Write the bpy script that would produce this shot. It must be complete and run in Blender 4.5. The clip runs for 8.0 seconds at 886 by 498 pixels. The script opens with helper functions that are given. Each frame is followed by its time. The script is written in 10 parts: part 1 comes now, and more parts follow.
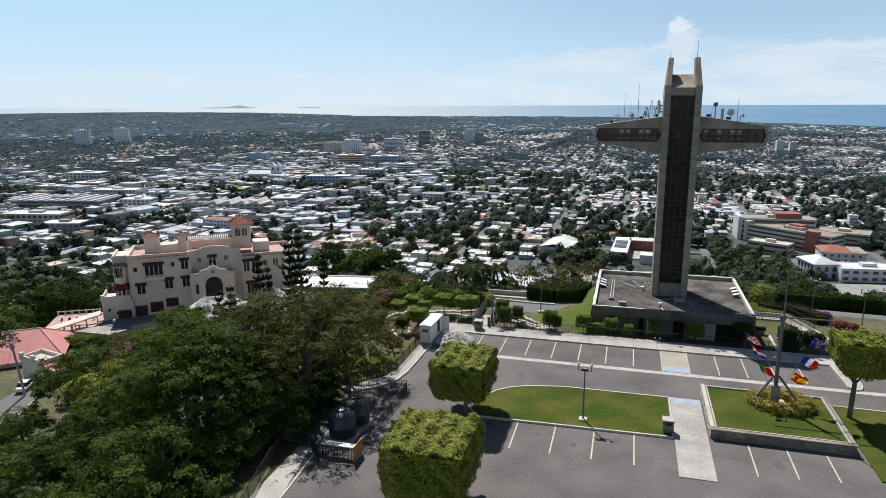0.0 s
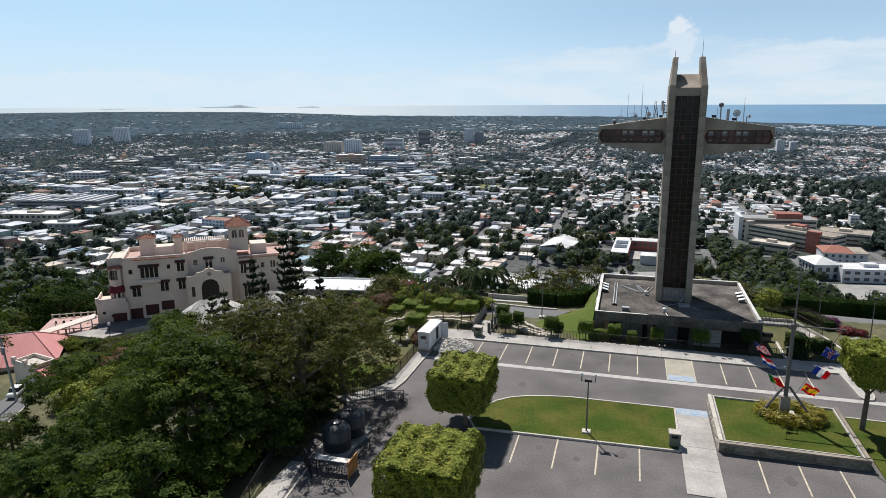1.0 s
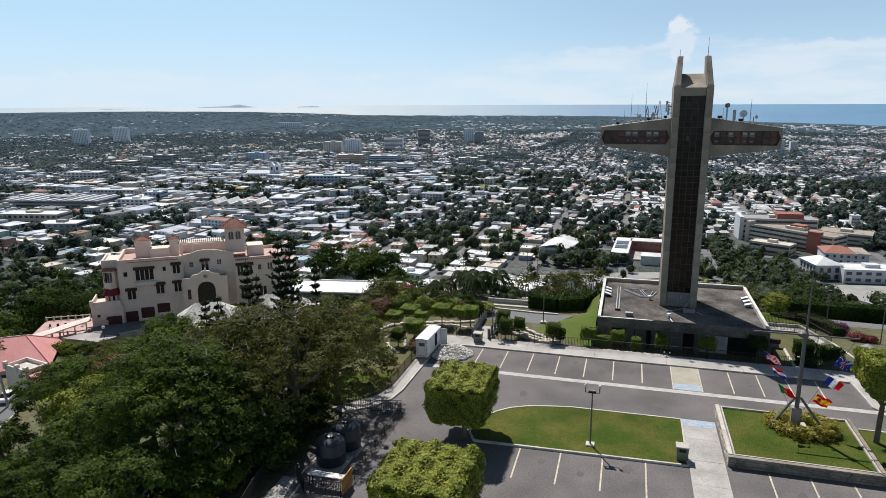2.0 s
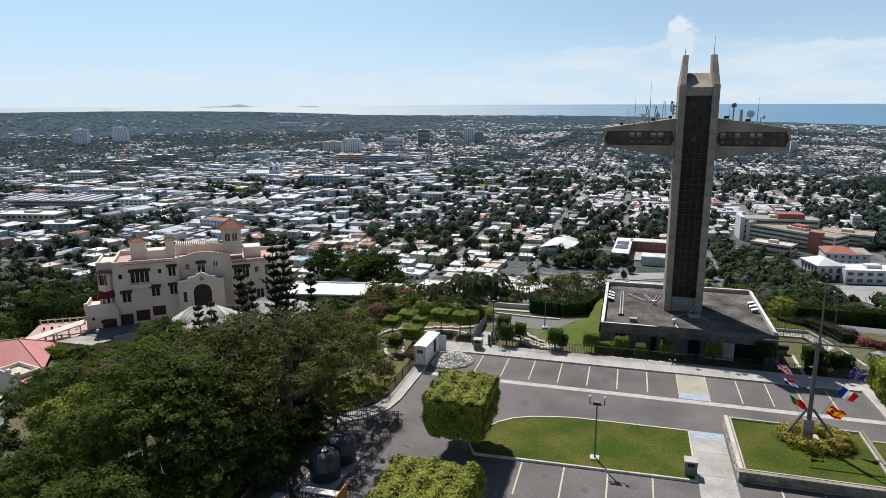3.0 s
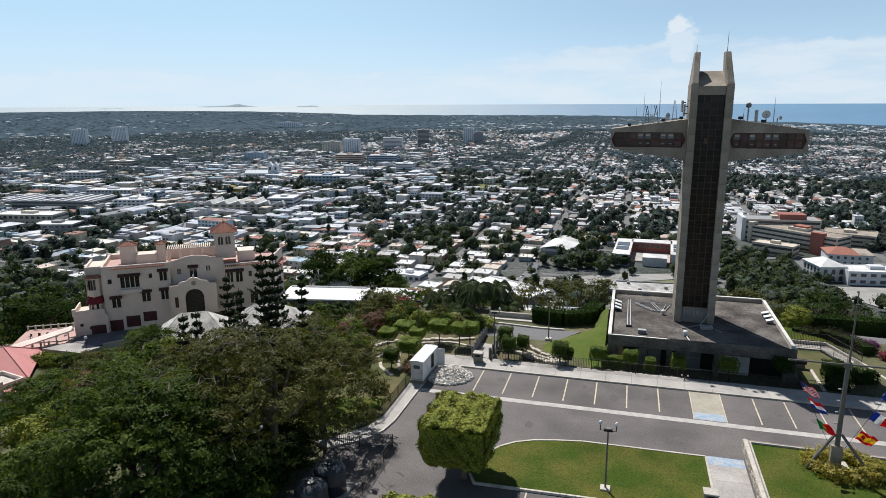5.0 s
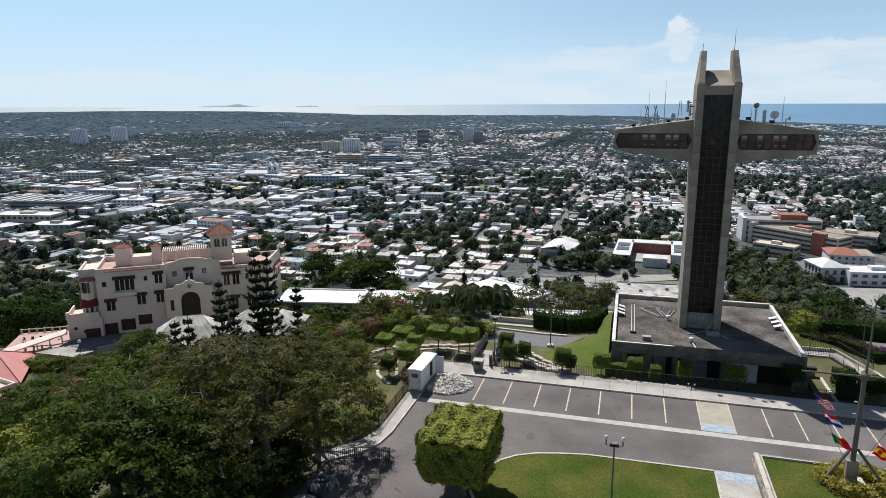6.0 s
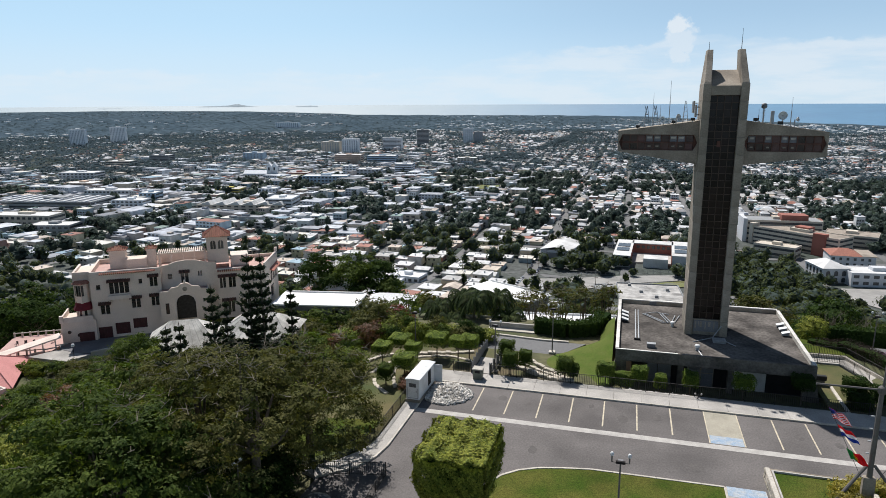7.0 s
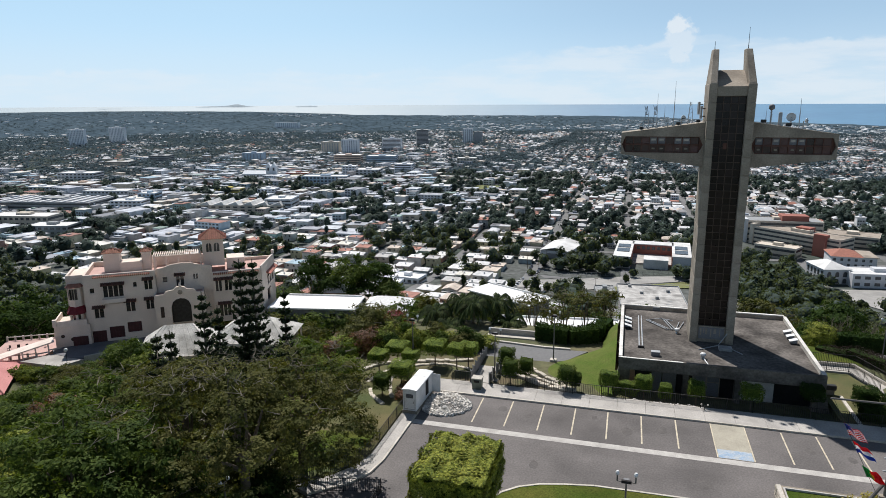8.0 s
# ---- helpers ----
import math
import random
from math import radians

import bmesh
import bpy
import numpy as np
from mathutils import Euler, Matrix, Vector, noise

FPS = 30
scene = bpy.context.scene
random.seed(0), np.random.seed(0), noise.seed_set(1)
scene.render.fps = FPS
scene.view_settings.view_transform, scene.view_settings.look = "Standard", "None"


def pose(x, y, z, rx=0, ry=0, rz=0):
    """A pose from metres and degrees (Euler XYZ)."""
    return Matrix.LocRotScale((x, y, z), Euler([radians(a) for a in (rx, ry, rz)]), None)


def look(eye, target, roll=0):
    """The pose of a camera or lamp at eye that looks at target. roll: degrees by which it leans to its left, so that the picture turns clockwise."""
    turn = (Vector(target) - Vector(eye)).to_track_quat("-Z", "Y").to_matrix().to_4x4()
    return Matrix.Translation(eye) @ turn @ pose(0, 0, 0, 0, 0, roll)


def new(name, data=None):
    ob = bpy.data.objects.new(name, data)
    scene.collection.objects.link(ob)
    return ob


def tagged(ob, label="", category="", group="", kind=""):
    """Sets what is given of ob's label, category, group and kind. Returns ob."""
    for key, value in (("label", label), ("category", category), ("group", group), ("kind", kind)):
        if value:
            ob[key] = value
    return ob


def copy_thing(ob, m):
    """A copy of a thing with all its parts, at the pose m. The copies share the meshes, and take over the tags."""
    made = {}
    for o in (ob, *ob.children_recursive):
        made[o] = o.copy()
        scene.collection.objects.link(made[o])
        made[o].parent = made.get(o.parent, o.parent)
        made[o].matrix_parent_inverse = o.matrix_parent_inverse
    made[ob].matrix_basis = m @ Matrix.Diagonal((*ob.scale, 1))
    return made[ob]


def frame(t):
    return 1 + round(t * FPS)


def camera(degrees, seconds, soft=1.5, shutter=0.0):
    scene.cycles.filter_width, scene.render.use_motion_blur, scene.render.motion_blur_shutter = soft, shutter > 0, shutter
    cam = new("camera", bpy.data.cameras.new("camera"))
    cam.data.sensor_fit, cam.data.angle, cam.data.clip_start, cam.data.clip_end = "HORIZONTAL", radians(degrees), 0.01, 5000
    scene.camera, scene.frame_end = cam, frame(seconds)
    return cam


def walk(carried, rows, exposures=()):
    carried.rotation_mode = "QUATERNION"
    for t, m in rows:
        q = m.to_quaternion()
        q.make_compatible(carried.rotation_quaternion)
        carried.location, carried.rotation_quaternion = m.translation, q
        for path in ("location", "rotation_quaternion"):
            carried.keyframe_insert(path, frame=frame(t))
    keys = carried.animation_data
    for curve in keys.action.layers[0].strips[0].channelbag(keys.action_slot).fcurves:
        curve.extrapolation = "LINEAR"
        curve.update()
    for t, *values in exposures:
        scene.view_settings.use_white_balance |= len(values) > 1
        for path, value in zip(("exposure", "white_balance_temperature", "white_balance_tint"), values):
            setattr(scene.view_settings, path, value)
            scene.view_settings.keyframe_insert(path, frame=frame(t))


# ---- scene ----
cam = camera(68.0, 8.0, soft=0.7)
PATH = [
    (0.0, pose(0.052, 0.016, 27.164, 90 - 12.576, 0, 15.932) @ pose(0, 0, 0, 0, 0, -0.33)),
    (1.0, pose(-0.379, 2.029, 27.277, 90 - 12.610, 0, 15.926) @ pose(0, 0, 0, 0, 0, -0.33)),
    (2.0, pose(-0.835, 4.053, 27.340, 90 - 12.637, 0, 15.917) @ pose(0, 0, 0, 0, 0, -0.33)),
    (3.0, pose(-1.313, 6.082, 27.364, 90 - 12.658, 0, 15.906) @ pose(0, 0, 0, 0, 0, -0.33)),
    (4.0, pose(-1.806, 8.109, 27.365, 90 - 12.672, 0, 15.893) @ pose(0, 0, 0, 0, 0, -0.33)),
    (5.0, pose(-2.302, 10.133, 27.358, 90 - 12.680, 0, 15.877) @ pose(0, 0, 0, 0, 0, -0.33)),
    (6.0, pose(-2.786, 12.148, 27.363, 90 - 12.681, 0, 15.859) @ pose(0, 0, 0, 0, 0, -0.33)),
    (7.0, pose(-3.239, 14.153, 27.401, 90 - 12.675, 0, 15.839) @ pose(0, 0, 0, 0, 0, -0.33)),
    (8.0, pose(-3.637, 16.147, 27.495, 90 - 12.663, 0, 15.816) @ pose(0, 0, 0, 0, 0, -0.33)),
]
walk(cam, PATH, [(0.0, 0.16, 6360, 10.8), (8.0, 0.16, 6360, 10.8)])

# ---- world, sun, exposure ----
SUN_AZ, SUN_EL = radians(-32.5), radians(55)
SUN_DIR = Vector((math.sin(SUN_AZ) * math.cos(SUN_EL), math.cos(SUN_AZ) * math.cos(SUN_EL), math.sin(SUN_EL)))


def build_world():
    w = bpy.data.worlds.new("sky")
    scene.world = w
    w.use_nodes = True
    nt = w.node_tree
    nt.nodes.clear()
    out = nt.nodes.new("ShaderNodeOutputWorld")
    bg = nt.nodes.new("ShaderNodeBackground")
    bg.inputs["Strength"].default_value = 0.065
    sky = nt.nodes.new("ShaderNodeTexSky")
    sky.sky_type = "NISHITA"
    sky.sun_disc = False
    sky.sun_elevation, sky.sun_rotation = SUN_EL, SUN_AZ
    sky.air_density, sky.dust_density, sky.ozone_density = 0.45, 0.2, 1.2
    co = nt.nodes.new("ShaderNodeTexCoord")
    sep = nt.nodes.new("ShaderNodeSeparateXYZ")
    nt.links.new(co.outputs["Generated"], sep.inputs[0])

    def math_node(op, a, b=None, c=None):
        n = nt.nodes.new("ShaderNodeMath")
        n.operation = op
        for k, v in enumerate((a, b, c)):
            if v is None:
                continue
            if isinstance(v, (int, float)):
                n.inputs[k].default_value = v
            else:
                nt.links.new(v, n.inputs[k])
        return n.outputs[0]

    def ramp(v, lo, hi):
        n = nt.nodes.new("ShaderNodeMapRange")
        n.interpolation_type = "SMOOTHSTEP"
        nt.links.new(v, n.inputs["Value"])
        n.inputs["From Min"].default_value, n.inputs["From Max"].default_value = lo, hi
        return n.outputs["Result"]

    # flat cumulus bank low over the sea, with a soft veil along the horizon
    def cloud_noise(scale, size, detail):
        mapping = nt.nodes.new("ShaderNodeMapping")
        mapping.inputs["Scale"].default_value = scale
        nt.links.new(co.outputs["Generated"], mapping.inputs[0])
        n = nt.nodes.new("ShaderNodeTexNoise")
        n.inputs["Scale"].default_value, n.inputs["Detail"].default_value, n.inputs["Roughness"].default_value = size, detail, 0.6
        nt.links.new(mapping.outputs[0], n.inputs["Vector"])
        return n.outputs[0]

    z, x = sep.outputs["Z"], sep.outputs["X"]
    heaps, wisps = cloud_noise((1, 1, 2.2), 9.0, 9), cloud_noise((1, 1, 5.0), 7.0, 8)
    east = ramp(x, -0.55, 0.15)
    top = math_node("ADD", math_node("MULTIPLY_ADD", heaps, 0.06, 0.012), math_node("MULTIPLY", east, 0.038))
    body = ramp(math_node("SUBTRACT", top, z), 0.0, 0.007)
    texture = math_node("MULTIPLY_ADD", ramp(wisps, 0.38, 0.62), 0.7, 0.2)
    cloud = math_node("MULTIPLY", math_node("MULTIPLY", body, math_node("MULTIPLY_ADD", east, 0.24, 0.46)), texture)
    # one small towering cloud
    puffs = []
    for centre, wide_x, wide_z, size in (((0.0557, 0.9935, 0.1000), 1.0, 1.0, 0.017), ((0.0600, 0.9950, 0.0740), 0.8, 0.55, 0.019)):
        mid = nt.nodes.new("ShaderNodeVectorMath")
        mid.operation = "SUBTRACT"
        nt.links.new(co.outputs["Generated"], mid.inputs[0])
        mid.inputs[1].default_value = Vector(centre).normalized()
        wide = nt.nodes.new("ShaderNodeVectorMath")
        wide.operation = "MULTIPLY"
        nt.links.new(mid.outputs[0], wide.inputs[0])
        wide.inputs[1].default_value = (wide_x, 1.0, wide_z)
        long = nt.nodes.new("ShaderNodeVectorMath")
        long.operation = "LENGTH"
        nt.links.new(wide.outputs[0], long.inputs[0])
        billow = cloud_noise((1, 1, 1), 60.0, 6)
        puffs.append(ramp(math_node("SUBTRACT", math_node("MULTIPLY_ADD", billow, 0.04, size - 0.021), long.outputs["Value"]), 0.0, 0.009))
    cloud = math_node("MAXIMUM", cloud, math_node("MULTIPLY", puffs[0], 0.85))
    cloud = math_node("MAXIMUM", cloud, math_node("MULTIPLY", puffs[1], 0.6))
    near_horizon = ramp(math_node("SUBTRACT", 0.55, z), 0.0, 0.50)
    veil = math_node("MULTIPLY_ADD", math_node("MULTIPLY", near_horizon, math_node("MULTIPLY_ADD", east, -0.34, 0.98)), 0.9, 0.05)

    def blend(factor, under, rgb):
        mix = nt.nodes.new("ShaderNodeMix")
        mix.data_type = "RGBA"
        nt.links.new(factor, mix.inputs["Factor"])
        nt.links.new(under, mix.inputs["A"])
        mix.inputs["B"].default_value = (*rgb, 1)
        return mix.outputs["Result"]

    upper = blend(veil, sky.outputs[0], (7.7, 11.1, 13.7))
    hazy = blend(math_node("MULTIPLY", ramp(math_node("SUBTRACT", 0.12, z), 0.0, 0.11), math_node("MULTIPLY_ADD", east, -0.35, 0.8)), upper, (9.5, 11.4, 12.6))
    whole = blend(cloud, hazy, (10.9, 11.7, 12.2))
    nt.links.new(whole, bg.inputs[0])
    nt.links.new(bg.outputs[0], out.inputs[0])


build_world()
sun = new("sun", bpy.data.lights.new("sun", "SUN"))
sun.data.energy, sun.data.angle, sun.data.color = 5.0, radians(0.53), (1.0, 0.955, 0.89)
sun.matrix_world = look(SUN_DIR * 100, (0, 0, 0))


# ---- materials ----
def material(name, color, second=None, rough=0.8, scale=1.5, fine=14.0, spread=0.35, bump=0.25, dist=0.02, metal=0.0, piece=0.0, island=0.0, leaf=0.0, stains=0.0, spec=0.4, through_tint=(1.5, 1.5, 0.7)):
    """A surface with variation at two scales. piece / island: change from object to object / piece to piece. leaf: light let through."""
    m = bpy.data.materials.new(name)
    m.use_nodes = True
    nt = m.node_tree
    bsdf = nt.nodes["Principled BSDF"]
    bsdf.inputs["Roughness"].default_value, bsdf.inputs["Metallic"].default_value = rough, metal
    bsdf.inputs["Specular IOR Level"].default_value = spec
    second = second or tuple(c * 0.6 for c in color)
    co = nt.nodes.new("ShaderNodeTexCoord")

    def noise_node(s, detail):
        n = nt.nodes.new("ShaderNodeTexNoise")
        n.inputs["Scale"].default_value, n.inputs["Detail"].default_value = s, detail
        nt.links.new(co.outputs["Object"], n.inputs["Vector"])
        return n.outputs[0]

    big, small = noise_node(scale, 5), noise_node(fine, 4)

    def mix(fac, a, b, kind="MIX"):
        n = nt.nodes.new("ShaderNodeMix")
        n.data_type, n.blend_type = "RGBA", kind
        for key, v in (("Factor", fac), ("A", a), ("B", b)):
            if hasattr(v, "is_linked"):
                nt.links.new(v, n.inputs[key])
            elif isinstance(v, tuple):
                n.inputs[key].default_value = (*v, 1)
            else:
                n.inputs[key].default_value = v
        return n.outputs["Result"]

    def span(v, lo, hi, a, b):
        n = nt.nodes.new("ShaderNodeMapRange")
        nt.links.new(v, n.inputs["Value"])
        for key, k in (("From Min", lo), ("From Max", hi), ("To Min", a), ("To Max", b)):
            n.inputs[key].default_value = k
        return n.outputs["Result"]

    col = mix(span(big, 0.35, 0.68, 0.0, 1.0), color, second)
    grain = span(small, 0.3, 0.7, 1.0 - spread, 1.0 + spread)
    rgb = nt.nodes.new("ShaderNodeCombineXYZ")
    for k in range(3):
        nt.links.new(grain, rgb.inputs[k])
    col = mix(1.0, col, rgb.outputs[0], "MULTIPLY")
    if stains:
        dark = span(noise_node(scale * 0.45, 7), 0.52, 0.72, 0.0, stains)
        col = mix(dark, col, tuple(c * 0.28 for c in color))
    if piece or island:
        if island:
            source = nt.nodes.new("ShaderNodeNewGeometry").outputs["Random Per Island"]
        else:
            source = nt.nodes.new("ShaderNodeObjectInfo").outputs["Random"]
        amount = piece or island
        hsv = nt.nodes.new("ShaderNodeHueSaturation")
        nt.links.new(col, hsv.inputs["Color"])
        nt.links.new(span(source, 0, 1, 1 - amount, 1 + amount), hsv.inputs["Value"])
        nt.links.new(span(source, 0, 1, 0.5 + 0.035 * amount, 0.5 - 0.045 * amount), hsv.inputs["Hue"])
        col = hsv.outputs[0]
    nt.links.new(col, bsdf.inputs["Base Color"])
    if bump:
        b = nt.nodes.new("ShaderNodeBump")
        b.inputs["Strength"].default_value, b.inputs["Distance"].default_value = bump, dist
        nt.links.new(small, b.inputs["Height"])
        nt.links.new(b.outputs[0], bsdf.inputs["Normal"])
    if leaf:
        tr = nt.nodes.new("ShaderNodeBsdfTranslucent")
        add = nt.nodes.new("ShaderNodeMixShader")
        add.inputs[0].default_value = leaf
        warm = mix(1.0, col, through_tint, "MULTIPLY")
        nt.links.new(warm, tr.inputs[0])
        nt.links.new(bsdf.outputs[0], add.inputs[1])
        nt.links.new(tr.outputs[0], add.inputs[2])
        nt.links.new(add.outputs[0], nt.nodes["Material Output"].inputs[0])
    return m


def palette(name, colors, rough=0.85, by="island", spread=0.15, grime=0.35, scale=0.3):
    """A painted or roofed surface whose colour is picked piece by piece from a short list."""
    m = bpy.data.materials.new(name)
    m.use_nodes = True
    nt = m.node_tree
    bsdf = nt.nodes["Principled BSDF"]
    bsdf.inputs["Roughness"].default_value = rough
    if by == "island":
        source = nt.nodes.new("ShaderNodeNewGeometry").outputs["Random Per Island"]
    else:
        source = nt.nodes.new("ShaderNodeObjectInfo").outputs["Random"]
    ramp = nt.nodes.new("ShaderNodeValToRGB")
    ramp.color_ramp.interpolation = "CONSTANT"
    els = ramp.color_ramp.elements
    while len(els) < len(colors):
        els.new(0.5)
    total = sum(c[3] for c in colors)
    at = 0.0
    for e, c in zip(els, colors):
        e.position, e.color = at, (*c[:3], 1)
        at += c[3] / total
    nt.links.new(source, ramp.inputs[0])
    co = nt.nodes.new("ShaderNodeTexCoord")
    n = nt.nodes.new("ShaderNodeTexNoise")
    n.inputs["Scale"].default_value, n.inputs["Detail"].default_value = scale, 8
    nt.links.new(co.outputs["Object"], n.inputs["Vector"])
    r = nt.nodes.new("ShaderNodeMapRange")
    nt.links.new(n.outputs[0], r.inputs["Value"])
    for key, k in (("From Min", 0.35), ("From Max", 0.7), ("To Min", 1.0 + spread), ("To Max", 1.0 - grime)):
        r.inputs[key].default_value = k
    c3 = nt.nodes.new("ShaderNodeCombineXYZ")
    for k in range(3):
        nt.links.new(r.outputs[0], c3.inputs[k])
    mx = nt.nodes.new("ShaderNodeMix")
    mx.data_type, mx.blend_type = "RGBA", "MULTIPLY"
    mx.inputs["Factor"].default_value = 1
    nt.links.new(ramp.outputs[0], mx.inputs["A"])
    nt.links.new(c3.outputs[0], mx.inputs["B"])
    nt.links.new(mx.outputs["Result"], bsdf.inputs["Base Color"])
    return m


CONCRETE = material("weathered_concrete", (0.325, 0.282, 0.226), (0.215, 0.184, 0.147), 0.9, 0.5, 6, 0.18, 0.3, 0.02, piece=0.1, stains=0.6)
LIMEWASH = material("limewashed_coping", (0.72, 0.70, 0.66), (0.50, 0.48, 0.45), 0.9, 0.6, 6, 0.15, 0.15, stains=0.4)
CONCRETE_PALE = material("pale_concrete", (0.50, 0.47, 0.42), (0.37, 0.34, 0.30), 0.9, 0.4, 5, 0.15, 0.2, stains=0.35)
# Darker, more heavily stained concrete for the front beam and the piers.
BEAM_CONCRETE = material("dark_stained_concrete", (0.185, 0.165, 0.142), (0.085, 0.075, 0.065), 0.95, 0.7, 5, 0.25, 0.3, 0.02, stains=0.9, spec=0.1)
ROOF_DECK = material("bitumen_roof", (0.170, 0.155, 0.142), (0.042, 0.038, 0.036), 0.95, 0.30, 3.0, 0.34, 0.2, stains=1.0, spec=0.08)
BRONZE_GLASS = material("bronze_glass", (0.017, 0.012, 0.009), (0.010, 0.007, 0.006), 0.22, 0.4, 3, 0.2, 0.03, piece=0.5, spec=0.25)
BRONZE = material("bronze_frame", (0.085, 0.058, 0.042), None, 0.5, 1, 10, 0.2, 0.1, metal=0.3)
RUSTY = material("rusty_brown_frame", (0.12, 0.052, 0.036), None, 0.7, 1, 10, 0.2, 0.1)
ROOM_GLASS = material("dark_room_glass", (0.085, 0.045, 0.035), None, 0.15, 1, 10, 0.2, 0.0, piece=0.6, spec=0.6)
WHITE_PANEL = material("white_board", (0.72, 0.70, 0.66), (0.6, 0.57, 0.53), 0.7, 1, 10, 0.1, 0.05, stains=0.2)
GREY_PANEL = material("grey_metal_panel", (0.20, 0.20, 0.21), (0.15, 0.15, 0.16), 0.6, 0.8, 8, 0.15, 0.08)
# Near-black painted in for the shaded inside of openings; also dark fittings.
DARK_INSIDE = material("dark_inside", (0.02, 0.018, 0.018), None, 0.9)
TAN_WALL = material("tan_painted_wall", (0.62, 0.40, 0.27), None, 0.8, 1, 10, 0.1)
ASPHALT = material("asphalt", (0.162, 0.149, 0.144), (0.106, 0.098, 0.095), 0.92, 0.22, 7.0, 0.2, 0.3, 0.012, stains=0.4, spec=0.25)
LINE_PAINT = material("worn_line_paint", (0.60, 0.53, 0.40), (0.40, 0.35, 0.27), 0.85, 2.2, 14, 0.2, 0.1)
WHITE_BAND = material("white_painted_band", (0.48, 0.46, 0.43), (0.36, 0.34, 0.32), 0.85, 1.2, 12, 0.15, 0.1, stains=0.2)
KERB = material("kerb_concrete", (0.56, 0.52, 0.46), (0.42, 0.39, 0.34), 0.9, 0.8, 9, 0.15, 0.2, stains=0.3)
PAVING = material("pavement_concrete", (0.45, 0.425, 0.395), (0.31, 0.295, 0.275), 0.9, 0.35, 8, 0.16, 0.2, stains=0.55)
PAD_TAN = material("tan_ramp_concrete", (0.40, 0.37, 0.30), (0.31, 0.285, 0.23), 0.9, 0.7, 9, 0.15, 0.2, stains=0.2)
BLUE_PAINT = material("faded_blue_paint", (0.24, 0.34, 0.47), (0.42, 0.44, 0.45), 0.85, 2.0, 10, 0.2, 0.1)
GRASS = material("lawn", (0.044, 0.074, 0.009), (0.100, 0.100, 0.022), 0.95, 0.35, 12, 0.45, 0.6, 0.04, stains=0.35, spec=0.1)
DRY_GRASS = material("dry_lawn", (0.125, 0.105, 0.045), (0.055, 0.072, 0.020), 0.95, 0.25, 18, 0.3, 0.5, 0.04)
STONE = material("rough_stone", (0.40, 0.36, 0.30), (0.30, 0.27, 0.22), 0.9, 1.2, 5, 0.25, 0.6, 0.04, piece=0.25, stains=0.3)
# Darker copy for the planter's front wall: its shade is put into the colour.
WALL_STONE = material("shaded_front_wall_stone", (0.24, 0.215, 0.17), (0.14, 0.125, 0.10), 0.9, 1.0, 4, 0.25, 0.6, 0.05, piece=0.25, stains=0.4)
RUBBLE = material("white_rubble", (0.62, 0.60, 0.56), (0.45, 0.42, 0.38), 0.9, 1, 8, 0.15, 0.4, island=0.3)
# Lighter than the lawn: sun on the slope is put into the colour.
GRASS_BANK = material("sunlit_bank_grass", (0.074, 0.114, 0.020), (0.112, 0.128, 0.034), 0.95, 0.4, 12, 0.35, 0.6, 0.04, spec=0.1)
BARK = material("bark", (0.16, 0.125, 0.09), (0.10, 0.08, 0.06), 0.95, 1.5, 9, 0.25, 0.5, 0.04)
TWIG = material("bare_twigs", (0.24, 0.21, 0.16), (0.15, 0.13, 0.10), 0.95, 1.5, 9, 0.2, 0.3)
LEAF = material("leaves", (0.032, 0.060, 0.013), (0.100, 0.136, 0.027), 0.7, 0.40, 3, 0.3, 0.0, island=0.3, leaf=0.3, spec=0.08)
LEAF_LIGHT = material("light_leaves", (0.085, 0.13, 0.02), (0.135, 0.16, 0.035), 0.7, 0.35, 3, 0.25, 0.0, island=0.45, leaf=0.3, spec=0.08)
LEAF_OLIVE = material("olive_leaves", (0.106, 0.104, 0.031), (0.042, 0.056, 0.016), 0.7, 0.40, 3, 0.3, 0.0, island=0.3, leaf=0.25, spec=0.08)
LEAF_BRIGHT = material("bright_leaves", (0.145, 0.182, 0.025), (0.21, 0.23, 0.036), 0.6, 0.6, 4, 0.25, 0.0, island=0.45, leaf=0.07, spec=0.1)
LEAF_CLIPPED = material("clipped_garden_leaves", (0.125, 0.185, 0.024), (0.185, 0.235, 0.034), 0.6, 0.6, 4, 0.25, 0.0, island=0.45, leaf=0.06, spec=0.1)
# Darker copy of the clipped leaves, toned for shade on the shrubs' fronts.
LEAF_SHRUB = material("square_shrub_leaves", (0.080, 0.130, 0.019), (0.135, 0.180, 0.028), 0.6, 0.6, 4, 0.25, 0.0, island=0.45, leaf=0.06, spec=0.1)
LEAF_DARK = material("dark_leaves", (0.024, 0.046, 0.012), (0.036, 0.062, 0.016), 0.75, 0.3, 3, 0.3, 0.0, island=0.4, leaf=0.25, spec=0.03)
LEAF_PINE = material("pine_needles", (0.020, 0.036, 0.014), (0.032, 0.045, 0.018), 0.7, 0.6, 4, 0.3, 0.0, island=0.4, leaf=0.12, spec=0.2)
EDGE_STONE = material("pale_edging_stone", (0.50, 0.455, 0.38), (0.38, 0.345, 0.29), 0.9, 1.0, 6, 0.2, 0.4, 0.03, piece=0.2, stains=0.25)
# Darker copy of the roof tiles: the hoods' shaded side put into colour.
HOOD_TILE = material("shaded_hood_tiles", (0.13, 0.058, 0.042), (0.09, 0.045, 0.035), 0.85, 0.9, 6, 0.25, 0.3, 0.03, piece=0.25)
TANK_PLASTIC = material("navy_tank_plastic", (0.030, 0.036, 0.046), (0.022, 0.027, 0.035), 0.38, 1, 12, 0.15, 0.03, spec=0.5)
